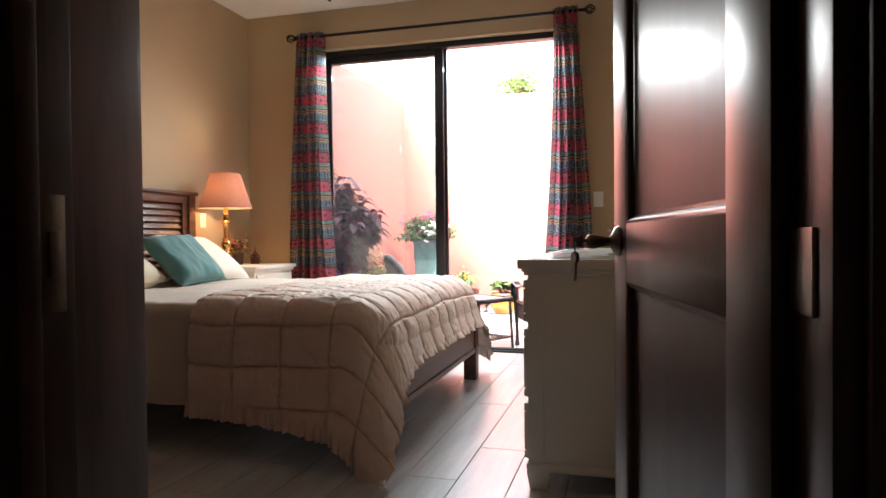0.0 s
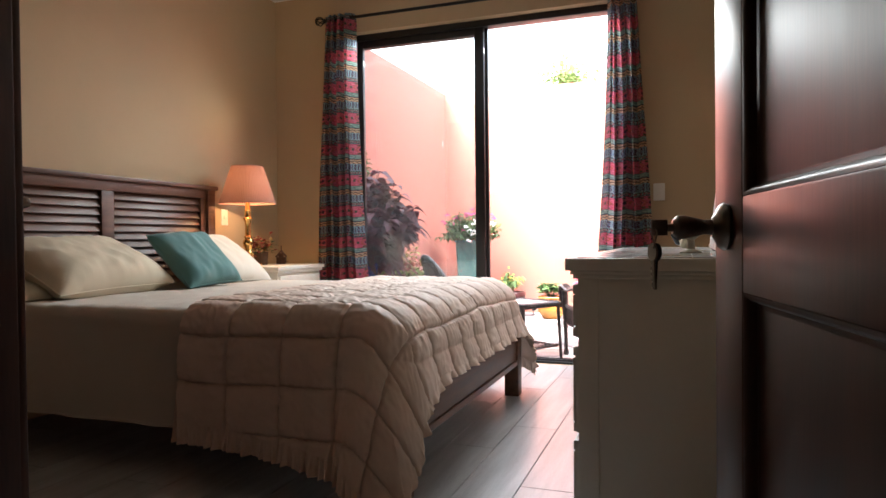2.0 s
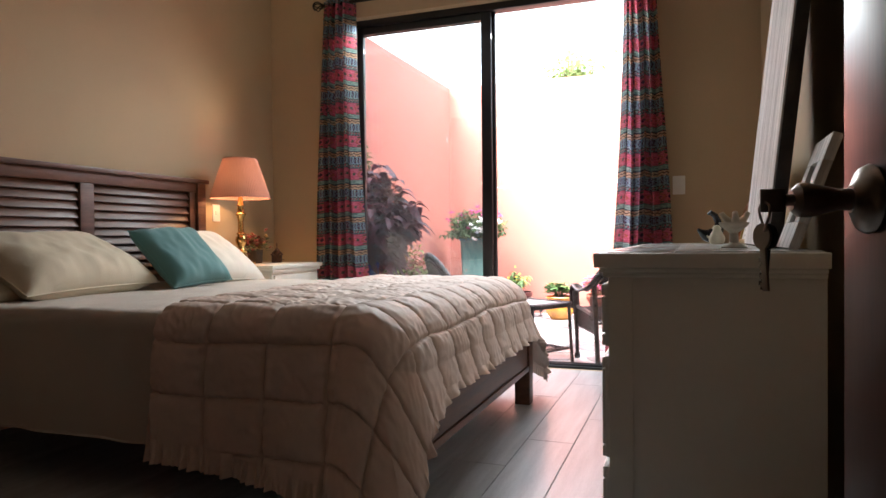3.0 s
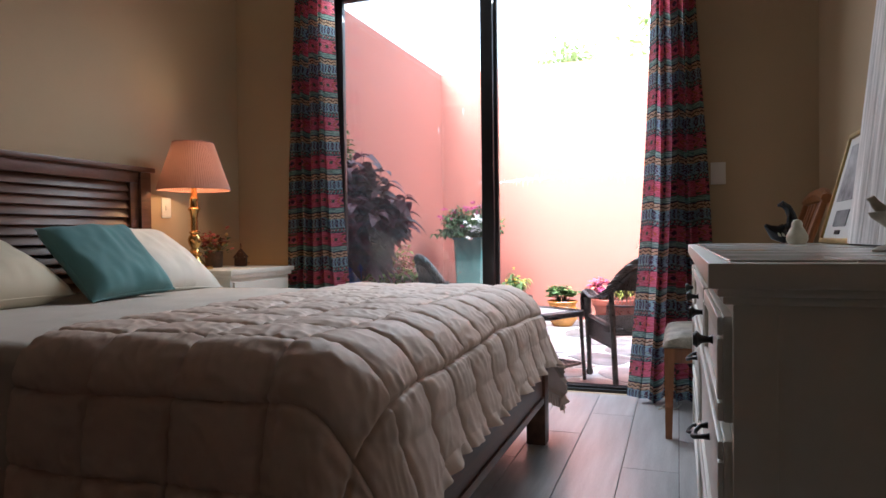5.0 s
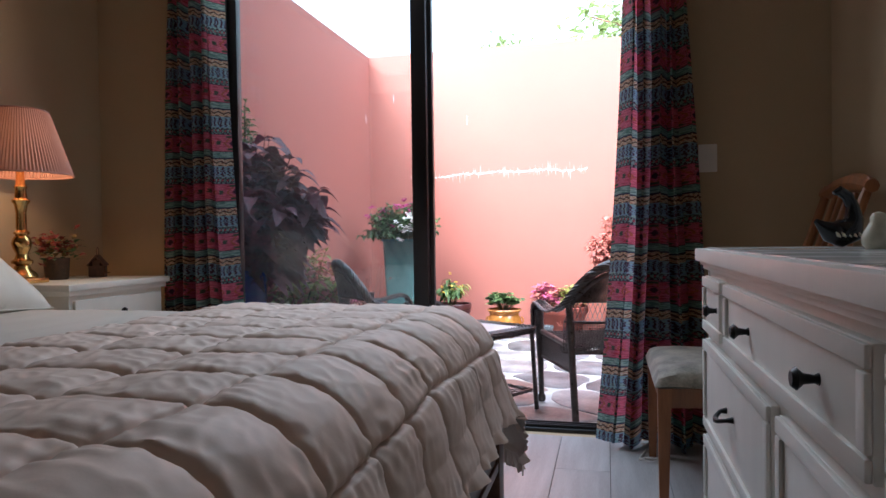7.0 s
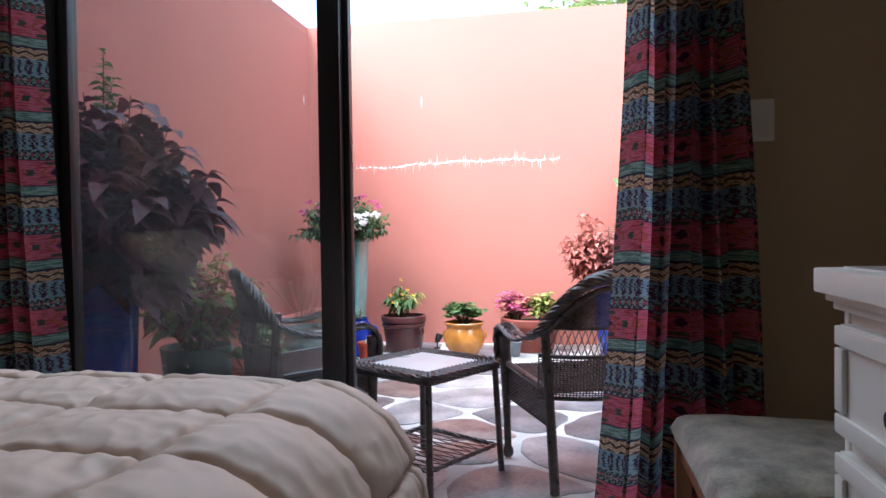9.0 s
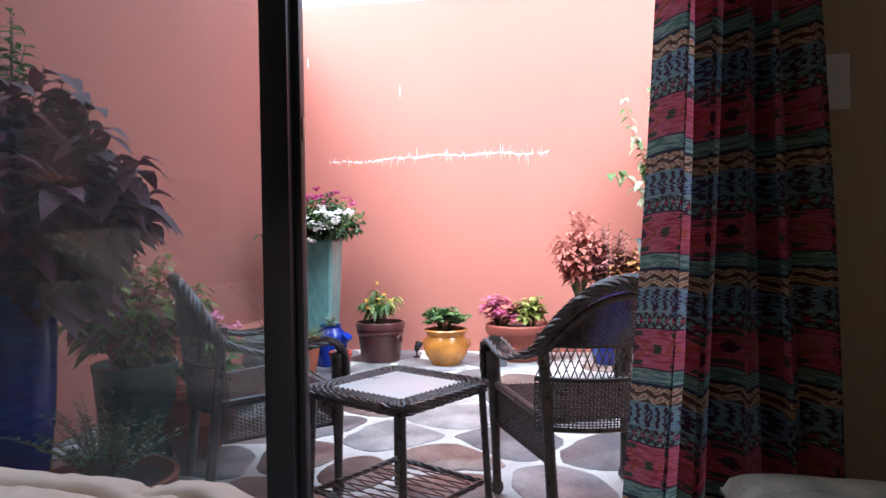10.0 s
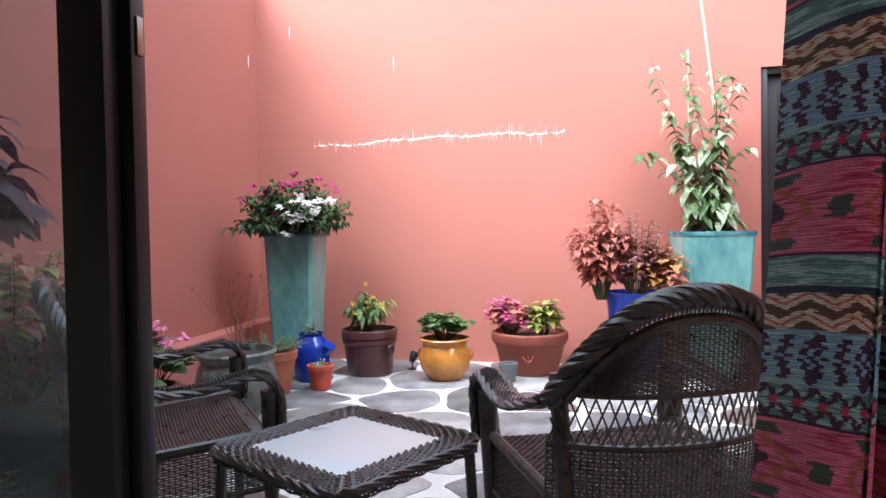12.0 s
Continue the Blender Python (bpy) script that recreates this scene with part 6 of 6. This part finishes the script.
bush(p, 97, (-2.92, 7.55, P + 0.22), 16, (0.24, 0.2, 0.36), 0.11, 1.0, [G_MID, G_DARK], 0.3, 4, gap=0.5)
heads(p, 5, (-2.8, 7.52, P + 0.52), 5, 0.05, (0.06, 0.05, 0.04), PINK, "pink_blossoms")
round_pot("round_jar", "round reddish clay jar", (-2.92, 7.55), [(0.10, 0), (0.11, 0.01), (0.19, 0.12), (0.20, 0.18), (0.16, 0.25), (0.13, 0.27)], RED_CLAY)

round_pot("small_grey_pot", "small empty grey nursery pot by the terracotta bowl", (-1.26, 9.02), [(0.045, 0), (0.048, 0.006), (0.058, 0.10), (0.064, 0.102), (0.064, 0.125), (0.061, 0.127)], mat("grey_plastic", (0.10, 0.11, 0.12), 0.5, vary=0.15, scale=10, bump=0.05))
spot = thing("garden_spotlight", "small black garden spotlight on the paving", "spotlight", (-2.0, 9.35, P))
part("stake_plate", lathe([(0.0, P), (0.03, P), (0.03, P + 0.008), (0.0, P + 0.008)], 16, -2.0, 9.35), BLACK_METAL, spot)
part("arm", tube([(-2.0, 9.35, P + 0.006), (-2.0, 9.34, P + 0.05), (-1.99, 9.34, P + 0.075)], 0.006, 8), BLACK_METAL, spot)
head_ = lathe([(0.0, -0.04), (0.018, -0.04), (0.026, -0.02), (0.034, 0.035), (0.030, 0.035), (0.024, 0.0), (0.0, 0.0)], 18)
head_.transform(pose(-1.99, 9.34, P + 0.09, -35, 18, 0))
part("lamp_head", head_, BLACK_METAL, spot)

# near the glass: purple coleus in a tall cobalt pot, green pots
round_pot("tall_cobalt_pot", "tall cobalt blue glazed pot near the glass", (-2.93, 6.02), [(0.13, 0), (0.14, 0.012), (0.175, 0.35), (0.19, 0.75), (0.2, 0.80), (0.2, 0.84)], BLUE_GLAZE)
p = plant("purple_coleus", "tall bushy purple coleus with drooping dark leaves", (-2.93, 6.02, P + 0.80))
bush(p, 101, (-2.85, 6.05, P + 0.72), 96, (0.50, 0.42, 1.04), 0.22, 0.6, [PURPLE, leaf_mat("plum_coleus", (0.075, 0.013, 0.026), (0.15, 0.04, 0.055))], 0.75, 11, 0.006, TWIG, 0.15)
bush(p, 102, (-2.85, 6.0, P + 1.5), 5, (0.10, 0.1, 0.42), 0.08, 0.5, [G_MID], 0.4, 6)
round_pot("green_pot", "straight green glazed pot", (-2.78, 6.62), [(0.15, 0), (0.155, 0.01), (0.185, 0.42), (0.192, 0.44), (0.19, 0.46)], DARK_GREEN_GLAZE)
p = plant("yellow_coleus", "yellow-green coleus with brown-edged leaves", (-2.78, 6.62, P + 0.42))
bush(p, 103, (-2.72, 6.52, P + 0.42), 40, (0.36, 0.30, 0.66), 0.14, 0.5, [G_LIME, leaf_mat("olive_coleus", (0.14, 0.12, 0.04), (0.22, 0.2, 0.06)), PINKLEAF], 0.7, 8)
round_pot("low_terracotta_bowl", "low terracotta bowl near the glass", (-2.42, 5.90), [(0.16, 0), (0.17, 0.01), (0.235, 0.15), (0.245, 0.155), (0.25, 0.19), (0.245, 0.195)], TERRACOTTA)
p = plant("rosemary", "spreading fine-leaved dark rosemary bush", (-2.42, 5.90, P + 0.17))
bush(p, 104, (-2.42, 5.92, P + 0.17), 60, (0.36, 0.28, 0.36), 0.034, 0.3, [G_DARK, G_GREY], 0.1, 12, 0.0022, TWIG)
round_pot("clay_jar", "round brown clay jar", (-2.55, 6.75), [(0.09, 0), (0.10, 0.01), (0.17, 0.10), (0.185, 0.17), (0.15, 0.24), (0.12, 0.26), (0.13, 0.28)], TERRACOTTA)
p = plant("squash_seedling", "young plant with broad soft green leaves", (-2.55, 6.75, P + 0.25))
bush(p, 105, (-2.52, 6.72, P + 0.25), 8, (0.22, 0.2, 0.34), 0.13, 0.95, [G_MID], 0.4, 3, gap=0.6)

# ---- wicker ----
WICKER = mat("dark_brown_wicker", (0.055, 0.046, 0.043), 0.3, vary=0.5, scale=30, fine=120, bump=0.2, spec=0.6, second=(0.085, 0.072, 0.067))


def braid(path, r, bm=None, turns=22, closed=False):
    """A rope of three strands wound round a path, over a core."""
    bm = bm or bmesh.new()
    ps = [Vector(q) for q in path]
    fine = []
    n = len(ps)
    seg = n if closed else n - 1
    for i in range(seg):
        for k in range(6):
            fine.append(ps[i].lerp(ps[(i + 1) % n], k / 6))
    if not closed:
        fine.append(ps[-1])
    L = sum((fine[i + 1] - fine[i]).length for i in range(len(fine) - 1))
    m_ = max(24, int(L / 0.011))
    cum, pts = [0], []
    for i in range(len(fine) - 1):
        cum.append(cum[-1] + (fine[i + 1] - fine[i]).length)
    j = 0
    for q in range(m_ + 1):
        s = L * q / m_
        while j < len(cum) - 2 and cum[j + 1] < s:
            j += 1
        pts.append(fine[j].lerp(fine[j + 1], (s - cum[j]) / max(1e-6, cum[j + 1] - cum[j])))
    strands = 6 if r > 0.02 else 3
    wide, out, pitch = (0.40, 0.62, 0.16) if strands == 6 else (0.52, 0.46, 0.14)
    tube(pts[::3] + [pts[-1]], r * 0.62, 6, bm)
    for strand in range(strands):
        sp = []
        for q, pnt in enumerate(pts):
            d = (pts[min(q + 1, m_)] - pts[max(q - 1, 0)]).normalized()
            s1 = d.cross(Vector((0.13, 0.21, 0.97))).normalized()
            s2 = d.cross(s1)
            a = L / pitch * math.tau * q / m_ + strand * math.tau / strands
            sp.append(pnt + (s1 * math.cos(a) + s2 * math.sin(a)) * r * out)
        tube(sp, r * wide, 5, bm)
    return bm


def wound(a, b_, r, bm=None):
    """A post wrapped with cane: a rod with fine rings."""
    a, b_ = Vector(a), Vector(b_)
    n = max(6, int((b_ - a).length / 0.009))
    return tube([a.lerp(b_, k / n) for k in range(n + 1)], [r * (1.0 if k % 2 else 0.9) for k in range(n + 1)], 8, bm)


def weave(fn, nu, nv, r, lo_u=0, hi_u=1, bm=None):
    """Woven sheet: uprights along v and weavers along u that pass over and under them."""
    bm = bm or bmesh.new()
    for i in range(nu + 1):
        u = lo_u + (hi_u - lo_u) * i / nu
        tube([fn(u, k / 10) for k in range(11)], r * 0.9, 4, bm)
    for j in range(nv + 1):
        v = j / nv
        pts = []
        for i in range(2 * nu + 1):
            u = lo_u + (hi_u - lo_u) * i / (2 * nu)
            pt, e = fn(u, v), 0.004
            nrm = (fn(min(1, u + e), v) - fn(max(0, u - e), v)).cross(fn(u, min(1, v + e)) - fn(u, max(0, v - e)))
            nrm = nrm.normalized() if nrm.length > 1e-12 else Vector((0, 0, 1))
            k = 0 if i % 2 else (1 if (i // 2 + j) % 2 else -1)
            pts.append(pt + nrm * r * 1.1 * k)
        tube(pts, r, 4, bm)
    return bm


def lattice(fn, n, bm=None, r=0.002):
    """Open crossed canes."""
    bm = bm or bmesh.new()
    for i in range(-4, n + 4):
        for sg in (1, -1):
            pts = []
            for k in range(7):
                u = (i + sg * 1.6 * k / 6) / n
                if -0.001 <= u <= 1.001:
                    pts.append(fn(u, k / 6))
            if len(pts) > 1:
                tube(pts, r, 4, bm)
    return bm


# end table: local frame, rotated square
ET_H = 0.497
et = thing("wicker_end_table", "dark wicker end table with a frosted glass top and lower shelf", "end table", (-1.405, 6.15, P), 60, world_built=False)
S = 0.247
c_ = 0.06
ring = []
for q in range(4):
    ca = math.pi / 2 * q
    for k in range(5):
        a = ca + math.pi / 2 * k / 4
        cx, cy = (1 if q in (0, 3) else -1) * (S - c_), (1 if q in (0, 1) else -1) * (S - c_)
        ring.append((cx + c_ * math.cos(a), cy + c_ * math.sin(a), ET_H - 0.012))
rim = braid(ring + ring[:1], 0.0125)
part("braided_rim", rim, WICKER, et)


def band(u, v):
    s = u * 4
    k, f_ = int(min(3, s)), s - int(min(3, s))
    sgn = ((1, -1), (1, 1), (-1, 1), (-1, -1))
    a, b_ = sgn[k], sgn[(k + 1) % 4]
    h = S - 0.012 - v * 0.068
    return Vector(((a[0] + (b_[0] - a[0]) * f_) * h, (a[1] + (b_[1] - a[1]) * f_) * h, ET_H - 0.004 - 0.004 * v))


part("woven_border", weave(band, 104, 9, 0.0033), WICKER, et)
part("apron", weave(lambda u, v: Vector((band(u, 0).x * 0.98, band(u, 0).y * 0.98, ET_H - 0.02 - 0.022 * v)), 72, 4, 0.003), WICKER, et)
FROST = mat("frosted_glass", (0.62, 0.66, 0.65), 0.3, vary=0.05, scale=4, bump=0.0, spec=0.6)
part("glass_top", box((-S + 0.075, -S + 0.075, ET_H - 0.014), (S - 0.075, S - 0.075, ET_H - 0.006), 0.002), FROST, et, "frosted glass table top")
for sx in (-1, 1):
    for sy in (-1, 1):
        part("leg", wound((sx * (S - 0.03), sy * (S - 0.03), ET_H - 0.03), (sx * (S - 0.012), sy * (S - 0.012), 0), 0.0145), WICKER, et)
sr = S - 0.03
part("shelf_rim", braid([(sr, sr, 0.115), (-sr, sr, 0.115), (-sr, -sr, 0.115), (sr, -sr, 0.115), (sr, sr, 0.115)], 0.012), WICKER, et)
bm = lattice(lambda u, v: Vector(((2 * u - 1) * sr, (2 * v - 1) * sr, 0.115)), 9, r=0.0028)
part("shelf_lattice", bm, WICKER, et)

# armchair: local frame, facing -y; seat 0.6 wide
ac = thing("wicker_armchair", "dark wicker armchair with braided arms and rounded back", "armchair", (0, 0, P), 0, group="patio armchairs", world_built=False)
SZ, BH = 0.435, 0.875


def back_fn(z0, z1):
    """The curved back between two heights, each given from the arch's own height there."""
    def f(u, v):
        side = abs(2 * u - 1)
        topz = BH - 0.235 * side ** 2.5
        za, zb = z0(topz), z1(topz)
        z = za + (zb - za) * v
        return Vector(((2 * u - 1) * 0.29, 0.25 + 0.10 * (z - 0.3) - 0.11 * side ** 2.4, z))
    return f


def inner(t):
    return max(0.668, t - 0.052)


def flat(z):
    return lambda t: z


part("back_upper_weave", weave(back_fn(flat(0.662), inner), 48, 26, 0.0025), WICKER, ac)
part("back_gap_weave", lattice(back_fn(inner, lambda t: t), 60, r=0.0026), WICKER, ac)
part("back_lattice", lattice(back_fn(flat(0.55), flat(0.662)), 24, r=0.0024), WICKER, ac)
part("back_lower_weave", weave(back_fn(flat(0.375), flat(0.55)), 48, 20, 0.0025), WICKER, ac)
for z in (0.375, 0.55, 0.662):
    part("back_band", tube([back_fn(flat(z), flat(z + 0.01))(k / 20, 0) for k in range(21)], 0.0065, 6), WICKER, ac)
arch = [back_fn(lambda t: t, lambda t: t + 0.001)(k / 18, 0) for k in range(19)]
part("inner_rail", tube([p_ + Vector((0, -0.004, -0.05)) for p_ in arch[1:-1]], [0.0145 * (1.0 if k % 2 else 0.9) for k in range(17)], 8), WICKER, ac)
part("braided_rail", braid(arch, 0.026), WICKER, ac, "thick braided rail of the rounded back")
ARM = ((0.29, 0.165, 0.645), (0.298, 0.09, 0.612), (0.304, 0.0, 0.592), (0.306, -0.08, 0.594), (0.306, -0.16, 0.612), (0.305, -0.225, 0.622), (0.304, -0.268, 0.606), (0.302, -0.292, 0.565), (0.298, -0.297, 0.50), (0.292, -0.292, 0.42))


def arm_at(u, sg):
    s = min(0.9999, max(0.0, u)) * (len(ARM) - 1)
    k = int(s)
    q = Vector(ARM[k]).lerp(Vector(ARM[k + 1]), s - k)
    return Vector((q.x * sg, q.y, q.z))


for sg in (-1, 1):
    def arm_fn(u, v):
        q = arm_at(u, sg)
        half = 0.030 * min(1.0, 0.45 + 3.0 * u)
        return Vector((q.x + (2 * v - 1) * half, q.y, q.z + 0.012 * math.sin(math.pi * v)))
    part("arm_top", weave(lambda u, v: arm_fn(v, u), 14, 74, 0.0034), WICKER, ac)
    for v in (0.0, 1.0):
        part("arm_braid", braid([arm_fn(k / 22, v) for k in range(23)], 0.0135), WICKER, ac)
    front = [Vector((sg * 0.293, -0.272, 0.57)).lerp(Vector((sg * 0.282, -0.268, 0.03)), k / 60) for k in range(61)]
    part("front_leg", tube(front, [(0.031 - 0.013 * min(1.0, k / 44)) * (1.0 if k % 2 else 0.93) for k in range(61)], 10), WICKER, ac)
    post = [Vector((sg * 0.262, 0.165, 0.70)).lerp(Vector((sg * 0.252, 0.232, 0.0)), k / 76) for k in range(77)]
    part("back_leg", tube(post, [0.0205 * (1.0 if k % 2 else 0.93) for k in range(77)], 9), WICKER, ac)
    part("foot_cap", lathe([(0.0, 0.0), (0.018, 0.0), (0.026, 0.014), (0.025, 0.034), (0.017, 0.05), (0.0, 0.05)], 14, sg * 0.282, -0.268), WICKER, ac)
    part("seat_side_rail", wound((sg * 0.283, -0.265, SZ + 0.004), (sg * 0.255, 0.20, SZ - 0.03), 0.0165), WICKER, ac)

    def side_fn(u, v):
        return Vector((sg * (0.283 - 0.028 * u), -0.262 + 0.44 * u, 0.285 + 0.15 * v - 0.02 * u))
    part("side_weave", weave(side_fn, 30, 20, 0.0027), WICKER, ac)
    part("side_bottom_rail", tube([side_fn(k / 6, 0) for k in range(7)], 0.009, 6), WICKER, ac)
part("seat_weave", weave(lambda u, v: Vector(((2 * u - 1) * (0.278 - 0.03 * v), -0.278 + 0.50 * v, SZ + 0.008 - 0.035 * v - 0.02 * math.sin(math.pi * v) * math.sin(math.pi * u) - (0.03 * max(0, 0.1 - v) * 10))), 54, 48, 0.003), WICKER, ac)
part("seat_front_weave", weave(lambda u, v: Vector(((2 * u - 1) * 0.275, -0.281, 0.285 + 0.135 * v)), 50, 18, 0.0027), WICKER, ac)
part("front_rail", tube([(-0.275, -0.279, 0.285), (0.275, -0.279, 0.285)], 0.010, 6), WICKER, ac)
ac.matrix_basis = pose(-0.707, 6.30, P, 0, 0, CHAIR_A)
copy_thing(ac, pose(-2.09, 6.41, P, 0, 0, CHAIR_B))

# ---- trees beyond the wall ----
def tree(name, label, at, trunk_h, crown, seed, leaves, size, material):
    t = thing(name, label, "tree", at)
    r_ = random.Random(seed)
    b0 = Vector(at)
    tb_ = tube([b0, b0 + Vector((0.08, 0, trunk_h * 0.4)), b0 + Vector((0, 0.1, trunk_h * 0.8)), b0 + Vector((0.1, 0, trunk_h * 1.1))], [0.16, 0.13, 0.10, 0.05], 10)
    part("trunk", tb_, TWIG, t)
    fol = bmesh.new()
    for k in range(16):
        a, e = r_.uniform(0, math.tau), r_.uniform(-0.2, 1.1)
        end = b0 + Vector((crown * math.cos(a) * math.cos(e), crown * math.sin(a) * math.cos(e), trunk_h + crown * math.sin(e) * 0.9)) * 1.0
        st = b0 + Vector((0, 0, trunk_h * r_.uniform(0.6, 1.0)))
        m_ = (st + end) / 2 + Vector((0, 0, 0.2))
        part("limb", tube([st, m_, end], [0.05, 0.03, 0.008], 6), TWIG, t)
        for _ in range(leaves // 16):
            s = r_.uniform(0.35, 1.08)
            c = st.lerp(end, s) + Vector((r_.gauss(0, 0.28), r_.gauss(0, 0.28), r_.gauss(0, 0.22)))
            an = r_.uniform(0, math.tau)
            big_leaf(fol, c, Vector((math.cos(an), math.sin(an), r_.uniform(-0.5, 0.5))), size * r_.uniform(0.7, 1.3), 0.5, r_, 0.4)
    tagged(part("crown", fol, material, t), kind="stuff")


tree("tree", "leafy green tree behind the patio wall", (0.45, 13.6, -0.45), 4.6, 1.6, 5, 3400, 0.16, G_TREE)
tree("tree", "small distant tree behind the patio wall", (-3.25, 20.5, -0.45), 5.85, 0.9, 6, 900, 0.2, G_TREE)
